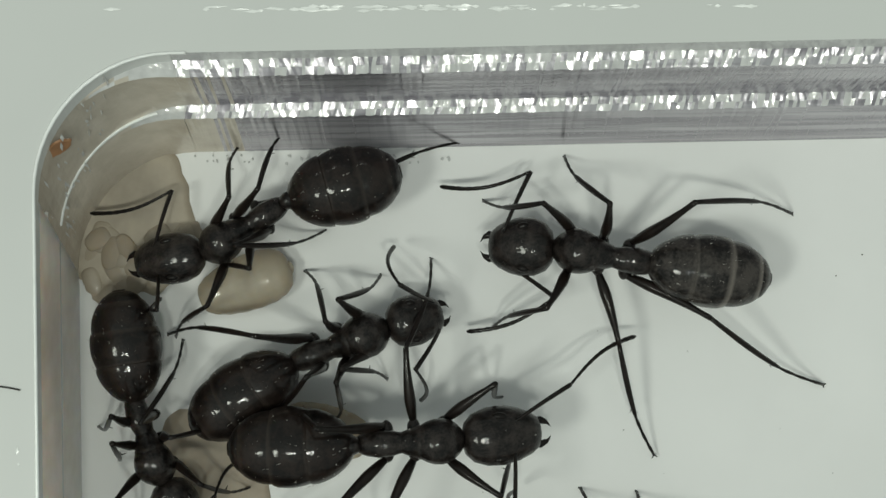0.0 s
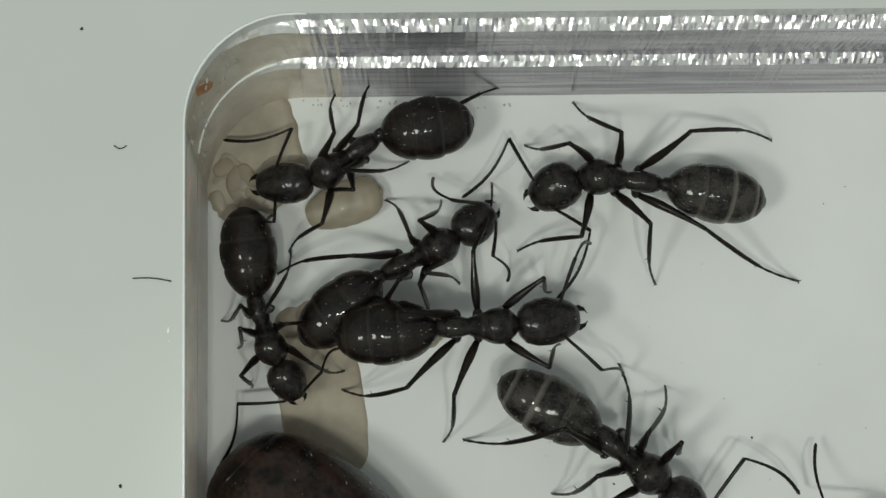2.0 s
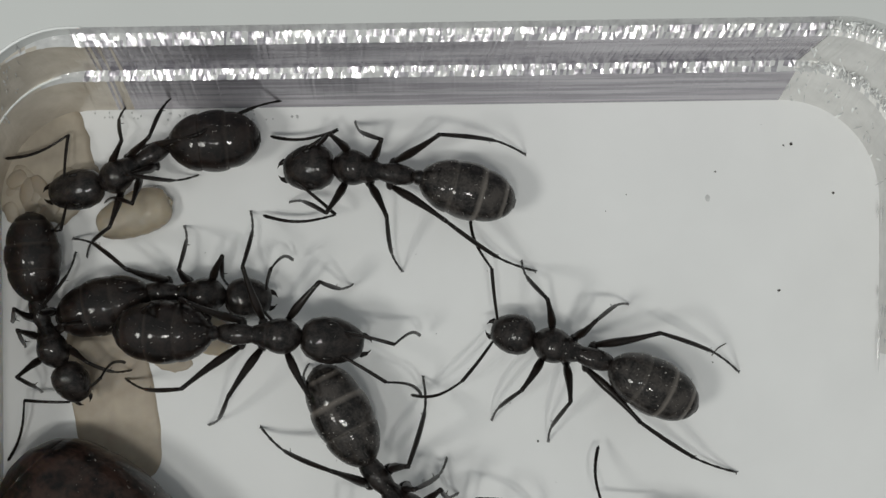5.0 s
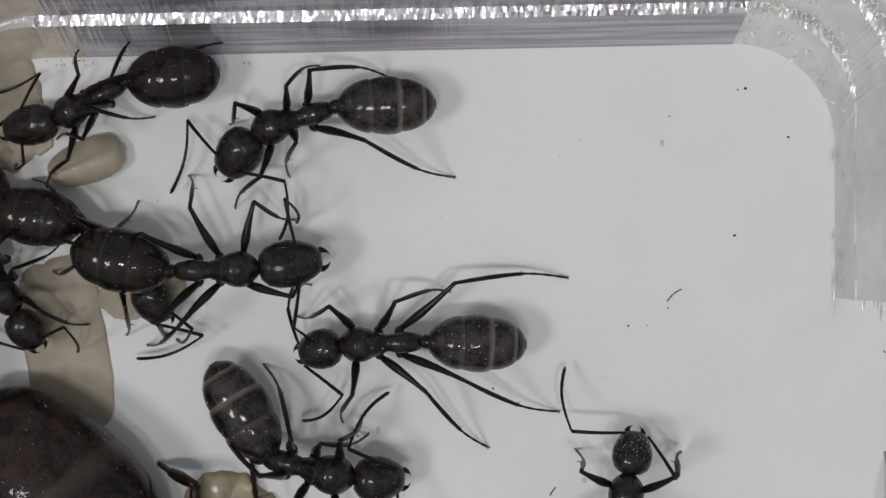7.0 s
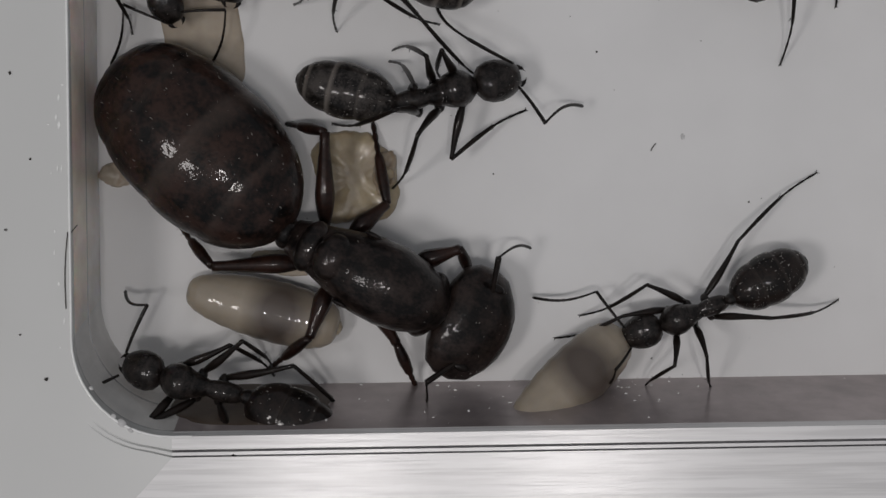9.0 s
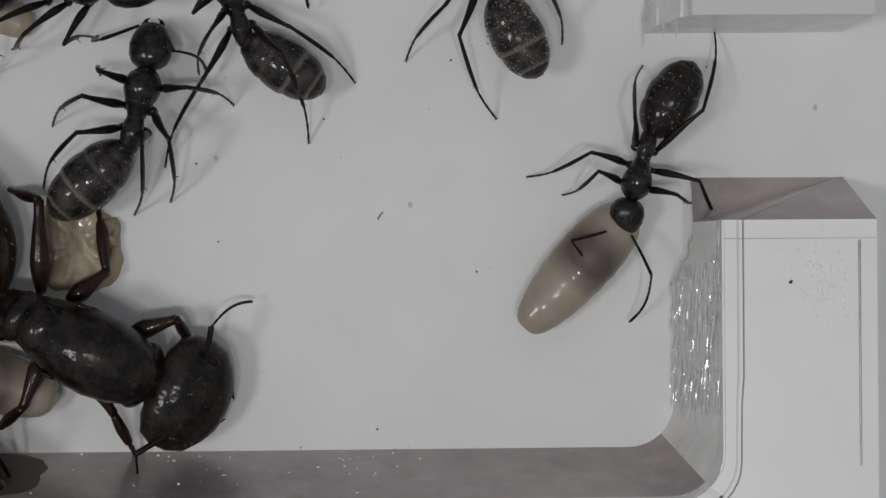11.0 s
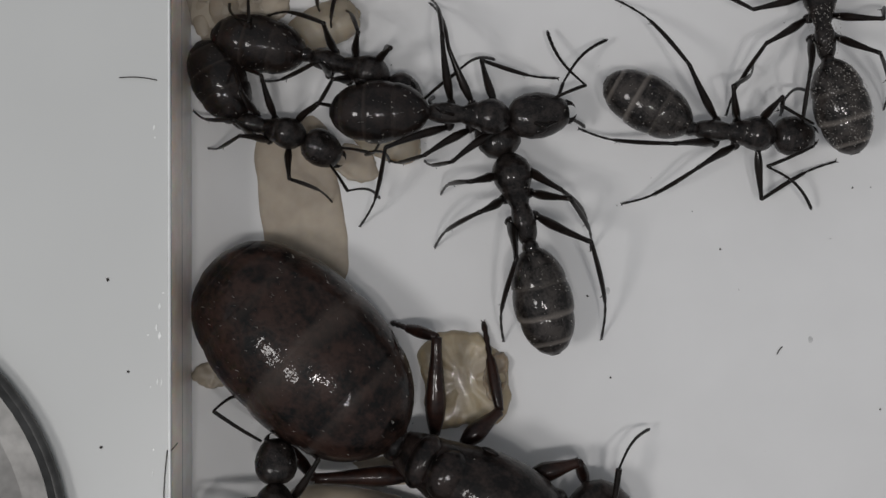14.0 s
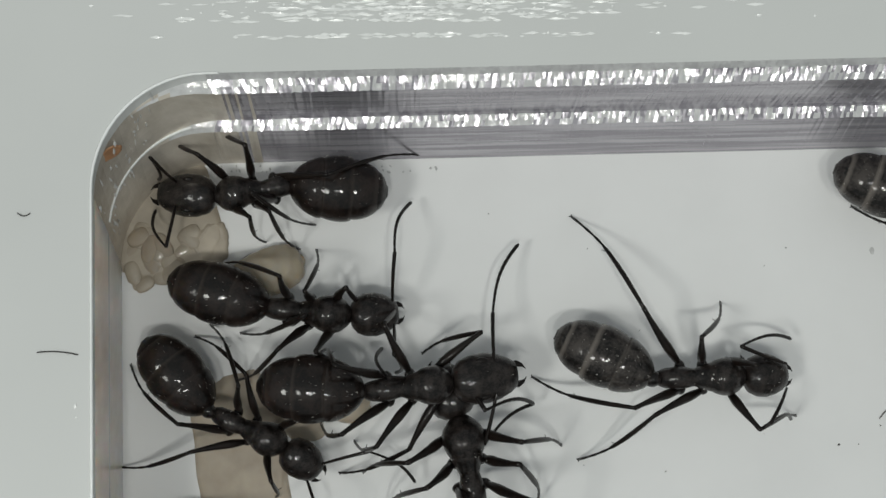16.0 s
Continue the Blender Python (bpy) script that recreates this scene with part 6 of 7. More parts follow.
feel(m_track, "al", 9.5, 1.51, -17.61, 0.99, -18.12)
feel(m_track, "ar", 9.5, 3.63, -15.45, 3.75, -14.41)
feel(m_track, "al", 8.5, 0.23, -16.84, -0.14, -17.52)
leg(m_track, "fl", 8.5, 2.24, -18.02, 1.03, -19.50)
leg(m_track, "mr", 8.5, 5.46, -16.56, 5.76, -17.64)
leg(m_track, "hr", 8.5, 7.17, -17.28, 8.29, -18.95)
leg(m_track, "fl", 12.5, 1.75, -15.19, -1.02, -16.36)
leg(m_track, "ml", 12.5, 1.40, -15.46, -0.37, -16.36)
leg(m_track, "hl", 12.5, 2.15, -17.34, 0.75, -19.41)
leg(m_track, "fr", 12.5, 3.18, -15.46, 2.71, -16.18)
leg(m_track, "mr", 12.5, 3.98, -15.78, 3.69, -16.91)
leg(m_track, "hr", 12.5, 4.93, -16.44, 4.62, -18.39)
feel(m_track, "al", 12.5, 1.45, -12.51, 1.69, -12.08)
feel(m_track, "ar", 12.5, 3.25, -13.67, 3.82, -13.25)
leg(m_track, "fl", 13, 1.70, -14.69, -0.80, -16.33)
leg(m_track, "ml", 13, 1.43, -15.48, -0.04, -16.47)
leg(m_track, "hl", 13, 2.31, -17.15, 1.20, -19.10)
leg(m_track, "fr", 13, 3.46, -14.61, 3.57, -13.28)
leg(m_track, "mr", 13, 4.07, -15.49, 3.66, -16.98)
leg(m_track, "hr", 13, 5.08, -16.41, 4.75, -18.90)
feel(m_track, "al", 13, 2.21, -12.93, 1.80, -12.10)
feel(m_track, "ar", 13, 3.36, -13.37, 3.60, -13.14)
leg(m_track, "fl", 13.5, 1.67, -14.50, -0.37, -15.68)
leg(m_track, "ml", 13.5, 1.35, -15.07, -0.34, -16.31)
leg(m_track, "fr", 13.5, 3.35, -14.47, 3.59, -13.28)
leg(m_track, "mr", 13.5, 3.82, -15.31, 3.62, -16.61)
leg(m_track, "hr", 13.5, 4.87, -16.48, 4.74, -17.87)
feel(m_track, "al", 13.5, 0.91, -12.12, 1.45, -11.77)
leg(m_track, "hr", 10, 6.96, -17.23, 8.37, -20.09)
leg(m_track, "mr", 10, 5.05, -16.55, 5.46, -17.72)
leg(m_track, "hr", 9, 7.21, -17.31, 8.36, -19.77)
leg(m_track, "mr", 9, 4.92, -16.54, 5.61, -17.62)
feel(m_track, "ar", 9, 1.88, -15.21, 0.64, -14.96)
feel(m_track, "al", 9, 0.37, -17.59, -0.20, -18.54)
body(m_track, 8.5, 1.70, -17.42, 3.31, -17.23, 5.55, -18.03, 8.78, -19.73)
body(m_track, 13, 2.73, -13.56, 2.73, -14.88, 2.54, -16.91, 3.81, -20.06)
body(m_track, 13.5, 2.48, -13.18, 2.56, -14.50, 2.38, -16.55, 3.60, -19.50)
body(m_track, 12.5, 2.50, -13.88, 2.60, -15.35, 3.04, -17.29, 4.67, -20.15)
body(m_track, 9, 0.49, -17.18, 1.76, -17.60, 5.03, -18.43, 8.02, -20.14)
q_track = Track()
body(q_track, 9, 13.85, -17.01, 11.69, -16.00, 6.11, -13.06, 0.53, -7.55)
feel(q_track, "al", 8, 13.02, -13.85, 13.95, -13.25)
feel(q_track, "al", 9, 13.05, -14.07, 14.24, -13.72)
feel(q_track, "ar", 9, 11.06, -17.56, 10.28, -19.54)
feel(q_track, "al", 12.5, 12.93, -14.20, 14.23, -12.83)
feel(q_track, "ar", 12.5, 10.91, -17.69, 9.96, -19.72)
feel(q_track, "al", 13.5, 12.93, -14.11, 14.19, -12.78)
leg(q_track, "hl", 13, 7.45, -9.68, 6.05, -9.40)
leg(q_track, "ml", 13, 9.58, -12.34, 8.98, -9.41)
leg(q_track, "fl", 13, 11.86, -13.72, 12.26, -14.74)
leg(q_track, "hr", 13, 3.64, -14.14, 2.39, -12.78)
leg(q_track, "mr", 13, 6.85, -16.52, 5.36, -17.67)
leg(q_track, "fr", 13, 9.80, -16.89, 10.42, -18.57)
feel(q_track, "al", 13, 12.91, -14.20, 14.19, -12.90)
feel(q_track, "ar", 13, 10.77, -18.34, 10.33, -19.22)

me = worker_meshes()
LABELS = {
    "a": "black worker ant curled against the acrylic wall beside brood",
    "b": "glossy black worker ant with a pale-ringed gaster near the wall",
    "c": "large black worker ant resting over a nestmate's gaster",
    "d": "black worker ant with grey-ringed gaster walking near the queen",
    "e": "dark worker ant tucked under a nestmate",
    "f": "slender black worker ant walking on the open white floor",
    "h": "dusty black worker ant walking across the white floor",
    "k": "black worker ant dragging a pale larva to the doorway",
    "l": "black worker ant standing along the side wall",
    "m": "brownish black worker ant at the corner below the queen",
}
SIZE = {"a": 0.93, "b": 1.0, "c": 1.0, "d": 1.12, "e": 1.0, "f": 1.0, "h": 1.0, "k": 0.93, "l": 0.91, "m": 1.08}
HEAD = {"m": (0.8, 0.82, 0.85), "a": (1.2, 0.92, 1), "b": (1, 0.98, 1), "c": (1.2, 0.98, 1), "h": (0.82, 0.84, 0.85), "f": (0.85, 0.85, 0.88)}
GIRTH = {"a": 1.2, "c": 1.14, "e": 1.05, "l": 1.12, "m": 1.18, "k": 1.1, "d": 0.98}
HEIGHT = {"c": 2.5, "h": 2.0, "e": 1.5, "m": 2.4}
TRACKS = {"a": a_track, "b": b_track, "c": c_track, "d": d_track, "e": e_track, "f": f_track, "h": h_track, "k": k_track, "l": l_track, "m": m_track}
GAITS = []
for key, tr in TRACKS.items():
    tr.body.sort()
    w = ant(me, LABELS[key], SIZE[key], HEAD.get(key, (0.88, 0.86, 0.9)), "d" if key in "acelkm" else "", GIRTH.get(key, 1.04))
    n = {"h": 1.5, "k": 0.5, "d": 0.22, "f": 0.12, "b": 0.12}.get(key, 0.08)
    for part_of, count, args in (("gaster", 260, (-3.0, -0.1, 0.85, 0.82, 0.0)), ("mesosoma", 150, (-1.35, 1.2, 0.5, 0.5, 0.1)), ("head", 120, (0.05, 1.6, 0.74, 0.56, -0.04))):
        child("dust_specks", dust("dust_specks", int(count * n), ord(key), *args, 1.4 if key in "hf" else 1.0), w[part_of])["kind"] = "stuff"
    GAITS.append(Gait(w, tr, HEIGHT.get(key, 1.6) * SIZE[key], LEGS, REST, 1.20, -1.36))


# ---- queen ----
QLEGS = {"fl": (1.1, 0.9, -0.7, 1.6, 1.9), "fr": (0.25, -0.6, -0.7, 1.85, 2.05), "ml": (-1.2, 0.85, -0.8, 1.6, 2.9), "mr": (-1.1, -0.8, -0.8, 1.9, 2.4),
         "hl": (-2.1, 0.7, -0.8, 3.1, 2.3), "hr": (-2.1, -0.55, -0.8, 3.1, 2.4)}


def queen():
    root = new("queen_ant")
    tagged(root, "very large dark brown queen ant with swollen shiny gaster", "ant")
    p = {"root": root, "scale": 1.0}
    bm = bmesh.new()
    prof = [(-2.75, 0.35, -0.3), (-2.6, 0.62, -0.2), (-2.2, 0.80, 0.0), (-1.6, 0.95, 0.15), (-0.9, 1.19, 0.28), (-0.1, 1.42, 0.38), (0.7, 1.45, 0.36), (1.4, 1.32, 0.25), (2.0, 1.05, 0.05), (2.4, 0.7, -0.1), (2.62, 0.35, -0.2)]
    tube(bm, [(x * MM, 0, z * MM, w * MM, w * 0.92 * MM) for x, w, z in prof], 22)
    p["mesosoma"] = child("mesosoma", mesh_of("mesosoma", bm, queen_skin), root, "broad polished thorax")
    bm = bmesh.new()
    egg(bm, -1.75, -0.65, 0.85, 0.55, z=0.95, n=10, sides=16, front=1.4)
    child("scutellum", mesh_of("scutellum", bm, queen_skin), p["mesosoma"])
    bm = bmesh.new()
    egg(bm, -2.35, -1.5, 0.95, 0.5, z=0.55, n=10, sides=16)
    child("metanotum", mesh_of("metanotum", bm, queen_skin), p["mesosoma"])
    bm = bmesh.new()
    egg(bm, 1.35, 2.45, 1.22, 0.9, z=-0.15, n=10, sides=18)
    child("pronotum", mesh_of("pronotum", bm, queen_skin), p["mesosoma"])
    for s in (1, -1):
        bm = bmesh.new()
        egg(bm, -0.28, 0.28, 0.10, 0.16, n=6, sides=8)
        c = child("wing_scar", mesh_of("wing_scar", bm, queen_skin), p["mesosoma"])
        c.location = (-0.4 * MM, s * 1.30 * MM, 0.75 * MM)
    bm = bmesh.new()
    egg(bm, -0.45, 0.3, 0.55, 0.75, 0.1, n=8, sides=12)
    pt = child("petiole", mesh_of("petiole", bm, queen_skin), root)
    pt.location = (-2.98 * MM, 0, -0.3 * MM)
    bm = bmesh.new()
    prof = [(0.0, 0.5, 0.25), (0.06, 1.1, 0.5), (0.25, 1.62, 0.75), (0.6, 1.86, 0.9), (1.1, 1.9, 0.92), (1.55, 1.72, 0.8), (1.9, 1.25, 0.6), (2.12, 0.8, 0.4), (2.2, 0.35, 0.2)]
    tube(bm, [(x * MM, 0, -0.12 * x * MM, w * MM, h * MM) for x, w, h in prof], 22)
    p["head"] = child("head", mesh_of("head", bm, queen_skin), root, "wide matt black head")
    for s in (1, -1):
        bm = bmesh.new()
        egg(bm, -0.26, 0.26, 0.16, 0.16, n=6, sides=10)
        e = child("eye", mesh_of("eye", bm, chitin_leg), p["head"])
        e.location = (1.15 * MM, s * 1.35 * MM, 0.42 * MM)
        bm = bmesh.new()
        tube(bm, [(0, 0, 0, 0.24 * MM, 0.18 * MM), (0.35 * MM, 0.1 * MM, 0, 0.22 * MM, 0.16 * MM), (0.62 * MM, 0, 0, 0.14 * MM, 0.1 * MM), (0.8 * MM, -0.25 * MM, 0, 0.03 * MM, 0.03 * MM)], 9)
        j = child("mandible", mesh_of("mandible", bm, chitin_leg), p["head"])
        j.location, j.scale = (1.8 * MM, s * 0.5 * MM, -0.75 * MM), (0.7, 0.7 * s, 0.7)
    bm = bmesh.new()
    egg(bm, -7.8, -0.05, 2.44, 1.92, y=0.06, back=1.4, front=1.02, n=24, sides=28)
    p["gaster"] = child("gaster", mesh_of("gaster", bm, queen_membrane), root, "swollen dark brown gaster with stretched plates")
    cuts = [0.0, 2.0, 4.0, 6.2, 7.4, 7.95]
    for i in range(5):
        bm = bmesh.new()
        rings = []
        for k in range(9):
            d = cuts[i] + (cuts[i + 1] - cuts[i] + 0.03) * k / 8
            u = min(max(1 - d / 7.97, 0.004), 0.996)
            r = math.sin(math.acos(1 - 2 * u)) ** (1 / (1.42 if u < 0.5 else 1.42 - 0.92 * (u - 0.5)))
            lift = 0.992 + 0.03 * math.sin(math.pi * 0.72 * (k / 8) ** 0.8) - (0.012 if k == 8 else 0)
            rings.append((-d * MM, 0.06 * MM, 0, 2.47 * r * lift * MM, 1.98 * r * lift * MM))
        tube(bm, rings, 32, i == 4)
        child("tergite", mesh_of("tergite", bm, queen_gaster), p["gaster"])
    child("glint_bristles", glint_setae("glint_bristles", 190, 52, 7.85, 2.56, 2.01, 1.3, 0.02), p["gaster"])["kind"] = "stuff"
    for k, (x, y, z, a, b) in QLEGS.items():
        p[k] = child("femur", seg_mesh("femur", a, 0.16, 0.33, 0.17, queen_leg, 0.08), root)
        p[k + "2"] = child("tibia", seg_mesh("tibia", b, 0.13, 0.20, 0.085, queen_leg, 0.12, True, 2), p[k])
    for k in ("al", "ar"):
        p[k] = child("scape", seg_mesh("scape", SCAPE, 0.08, 0.09, 0.10, chitin_leg, 0.05), root)
        p[k + "2"] = child("funiculus", me["funiculus"], p[k])
    return p


qp = queen()
child("dust_specks", dust("dust_specks", 70, 77, -2.4, 2.4, 1.35, 1.25, 0.25), qp["mesosoma"])["kind"] = "stuff"
child("dust_specks", dust("dust_specks", 40, 78, 0.1, 2.1, 1.85, 0.9, -0.1), qp["head"])["kind"] = "stuff"
qp["mesosoma"].scale = (1.1, 0.94, 1.0)
qp["head"].scale = (1.2, 1.04, 1.0)
GAITS.append(Gait(qp, q_track, 2.1, QLEGS, REST, 2.5, -3.0, headz=-0.3, feeler=(1.4, 1.0), tail=7.95, kneez=1.3))

# ---- brood ----


def larva(name, label, x, y, length, width, turn, mat, category="larva", rings=9, curve=0.0, height=0.8, dark=False, seg=0.012):
    root = new(name)
    tagged(root, label, category)
    root.matrix_basis = pose(x * MM, y * MM, 0, 0, 0, turn)
    bm = bmesh.new()
    sec = []
    n = rings * 5
    for i in range(n + 1):
        u = 0.5 - 0.5 * math.cos(math.pi * (0.012 + 0.976 * i / n))
        r = math.sin(math.acos(1 - 2 * u)) ** 0.6 * (1 + (seg * math.cos(2 * math.pi * i / 5)))
        r *= 0.8 + 0.25 * u
        sec.append(((u - 0.5) * length * MM, curve * math.sin(math.pi * u) * MM, width * height * 0.5 * MM, width * 0.5 * r * MM, width * 0.5 * height * r * MM))
    tube(bm, sec, 18)
    child("trunk", mesh_of("trunk", bm, brood_gut if dark and mat is brood_pale else mat), root)
    bm = bmesh.new()
    egg(bm, length * 0.5 - width * 0.14, length * 0.5 + width * 0.06, width * 0.13, width * height * 0.13, z=width * height * 0.5, n=6, sides=10)
    child("head", mesh_of("head", bm, mat), root)
    return root


larva("larva", "plump cream larva with dark gut beside the queen", 5.25, -15.62, 5.2, 2.2, -15, brood_pale, dark=True, height=0.7, rings=12, seg=0.012)
larva("larva", "small cream larva under the ants", 5.9, -3.6, 2.2, 1.3, -20, brood_pale, height=0.5)
larva("larva", "oval cream larva beside the corner brood", 3.9, 0.05, 2.4, 1.5, 20, brood_pale, height=0.55)
carried = larva("larva", "translucent cream larva dragged by a worker ant", 15.8, -17.6, 5.2, 2.2, 30, brood_pale, dark=True, height=0.75, rings=12, seg=0.012)

rng = random.Random(11)
for i in range(34):
    x, y = rng.uniform(-0.1, 1.7), rng.uniform(-0.25, 1.3)
    if x - y > 1.2 or x + (3.4 - y) < 1.0:
        continue
    w = rng.uniform(0.35, 0.62)
    larva("ant_egg", "small amber egg in the corner heap", x, y, w * rng.uniform(1.15, 1.5), w, rng.uniform(0, 180), tan_film if rng.random() < 0.7 else brood_dull, "egg", rings=4, height=rng.uniform(0.2, 0.32), seg=0.0)["group"] = "eggs heaped in the corner"


def film(name, label, x, y, rx, ry, mat, seed, turn=0.0, square=2.0, rough=1.0, thick=0.10, crinkle=0.0):
    """A thin dried film with a lobed edge; square over 2 makes its outline boxier, crinkle ruffles its top."""
    r2 = random.Random(seed)
    bm = bmesh.new()
    n = 72
    ph = [r2.uniform(0, 6.28) for _ in range(6)]
    rings = []
    for k in range(n):
        a = 2 * math.pi * k / n
        c, q = math.cos(a), math.sin(a)
        r = 1 / (abs(c) ** square + abs(q) ** square) ** (1 / square)
        r *= 1 + rough * (0.06 * math.sin(2 * a + ph[0]) + 0.05 * math.sin(3 * a + ph[1]) + 0.04 * math.sin(5 * a + ph[2]) + 0.025 * math.sin(8 * a + ph[3]) + 0.018 * math.sin(13 * a + ph[4]) + 0.012 * math.sin(21 * a + ph[5]))
        for j, (u, h) in enumerate(((1.0, 0.04), (0.97, 0.6), (0.90, 1.0), (0.7, 0.9), (0.5, 0.75), (0.28, 0.8))):
            if j >= len(rings):
                rings.append([])
            px, py = u * r * rx * c, u * r * ry * q
            lift = thick * min(1.0, rx * 2) * h
            if crinkle and j > 0:
                lift += crinkle * max(0.0, 0.5 + noise.noise(Vector((px * 2.2 + seed, py * 2.2, 0.3))) + 0.5 * noise.noise(Vector((px * 5, py * 5 + seed, 0.7))))
            rings[j].append(bm.verts.new((px * MM, py * MM, lift * MM)))
    for inner, outer_ring in zip(rings[1:], rings):
        for k in range(n):
            bm.faces.new((outer_ring[k], outer_ring[(k + 1) % n], inner[(k + 1) % n], inner[k]))
    bm.faces.new(rings[-1])
    ob = new(name, mesh_of(name, bm, mat))
    ob.matrix_basis = pose(x * MM, y * MM, 0, 0, 0, turn)
    return tagged(ob, label, "stain")


film("food_stain", "dried pale tan film spread under the corner brood", 0.95, 1.75, 1.55, 2.1, tan_film, 3, square=2.6)
film("food_stain", "small tan lobe of dried food beside the corner brood", 2.35, 0.95, 0.5, 0.7, tan_film, 14)
film("food_stain", "broad dull tan film of dried food on the white floor", 3.2, -5.7, 1.35, 2.75, tan_stain, 6, turn=9, square=3.6, rough=0.55, thick=0.06)
film("food_stain", "small tan film of dried food under the ants", 4.9, -4.3, 0.75, 0.6, tan_stain, 16, turn=-20, thick=0.05)
film("husk", "crinkled yellowish translucent husk beside the queen's legs", 8.35, -11.25, 1.35, 1.55, husk_skin, 9, turn=6, square=3.4, rough=0.9, thick=0.2, crinkle=0.15)
film("husk", "small amber scrap at the edge of the crinkled husk", 9.35, -11.1, 0.42, 0.75, brood_brown, 19, turn=-12, thick=0.3, crinkle=0.2)
film("food_stain", "small tan film of dried food by the queen's hind leg", 5.90, -14.10, 1.1, 0.4, tan_stain, 23, turn=-14, thick=0.05)
film("food_stain", "small yellowish smear of food by the side wall", 0.25, -11.05, 0.55, 0.42, tan_film, 12, thick=0.12, crinkle=0.15)
ws = film("food_stain", "dark brown dried film on the sloping wall", 0, 0, 2.7, 1.75, brown_stain, 5, square=2.6, rough=0.5, thick=0.03)
ws.matrix_basis = pose(5.0 * MM, -18.72 * MM, 1.75 * MM, -73, 0, 0)
fs = film("food_stain", "small rust orange stain on the corner wall", 0, 0, 0.22, 0.42, rust, 8)
fs.matrix_basis = pose(0.02 * MM, 3.36 * MM, 3.62 * MM, 40, 55, -20)

# ---- specks, hairs, disc ----
smear = material("grey_smear", (0.60, 0.60, 0.60), 0.6, spread=0.25, grain=2500)
for k, (x, y) in enumerate(((21.93, 0.59), (19.46, -10.01), (12.97, -8.41), (33.10, -6.81))):
    film("smudge", "faint grey smudge on the white floor", x, y, 0.07, 0.11, smear, 40 + k)
rng = random.Random(21)


def speck(x, y, size, mat, name="dirt_speck", label="tiny dark speck of dirt on the floor"):
    bm = bmesh.new()
    bmesh.ops.create_icosphere(bm, subdivisions=1, radius=1)
    for v in bm.verts:
        v.co *= rng.uniform(0.6, 1.25)
        v.co = Vector((v.co.x * size * 1.3, v.co.y * size, (v.co.z + 0.7) * size * 0.5)) * MM
    ob = new(name, mesh_of(name, bm, mat, smooth=False))
    ob.location = (x * MM, y * MM, 0)
    ob.rotation_euler = (0, 0, rng.uniform(0, 6.28))
    return tagged(ob, label, "speck", "specks on the floor")


for x, y, s in ((24.2, -2.33, 0.065), (20.85, -5.15, 0.05), (22.1, -4.6, 0.04), (24.55, 2.3, 0.06), (25.9, 0.75, 0.06), (1.2, -8.0, 0.04), (24.31, 2.25, 0.04), (24.58, 2.28, 0.04), (22.16, 1.42, 0.04),
                (16.59, -7.10, 0.05), (12.32, -8.58, 0.05), (13.03, -11.19, 0.05), (21.68, -12.25, 0.05), (29.45, -5.43, 0.05), (18.31, -17.51, 0.05)):
    speck(x, y, s * 0.7, speck_dark)
for i in range(40):
    speck(rng.uniform(0, 27), rng.uniform(-18, 3), rng.uniform(0.008, 0.02), speck_dark)
for i in range(130):
    x, y = (rng.gauss(17, 2.2) if i % 2 else rng.uniform(7, 27)), rng.uniform(-19.2, -18.0)
    g = speck(x, y, rng.choice((0.014, 0.018, 0.024, 0.032, 0.05)), scratch if i % 3 else rail, "dust_grain", "pale grain of dust on the sloping wall")
    g.location.z = max(0.0, (-18.2 - y) / 1.25 * H) * MM


def hair(x, y, length, turn, curve):
    bm = bmesh.new()
    tube(bm, [((u / 8 - 0.5) * length * MM, curve * math.sin(math.pi * u / 8) * MM, 0.03 * MM, 0.018 * MM, 0.018 * MM) for u in range(9)], 5)
    ob = new("hair", mesh_of("hair", bm, speck_dark))
    ob.matrix_basis = pose(x * MM, y * MM, 0, 0, 0, turn)
    return tagged(ob, "fine short dark hair lying on the floor", "hair")


def slab_hair(x, y, length, turn, curve):
    h = hair(x, y, length, turn, curve)
    h.location.z = H * MM
    tagged(h, "fine dark hair lying on the slab top")


slab_hair(-1.3, -2.1, 1.1, -4, 0.05)
slab_hair(-2.2, 1.7, 0.35, 0, -0.08)
slab_hair(-0.25, -12.9, 0.3, 50, 0.0)
slab_hair(-0.5, -14.2, 2.4, 88, 0.06)
for x, y, r in ((-3.3, 5.0, 0.05), (-2.4, -12.9, 0.05), (-2.2, -8.0, 0.05), (-1.2, -17.6, 0.06), (-2.9, -14.5, 0.05), (-2.0, -16.2, 0.04), (-1.6, -10.7, 0.04), (31.3, -12.6, 0.06)):
    d = speck(x, y, r, speck_dark, label="tiny dark speck of dirt on the slab top")
    d.location.z = H * MM
hair(22.3, -4.2, 0.6, 40, 0.05)
hair(29.08, -5.96, 0.42, 0, -0.12)
hair(18.46, -10.36, 0.3, 55, 0.02)
hair(10.4, -16.0, 0.4, 20, 0.05)


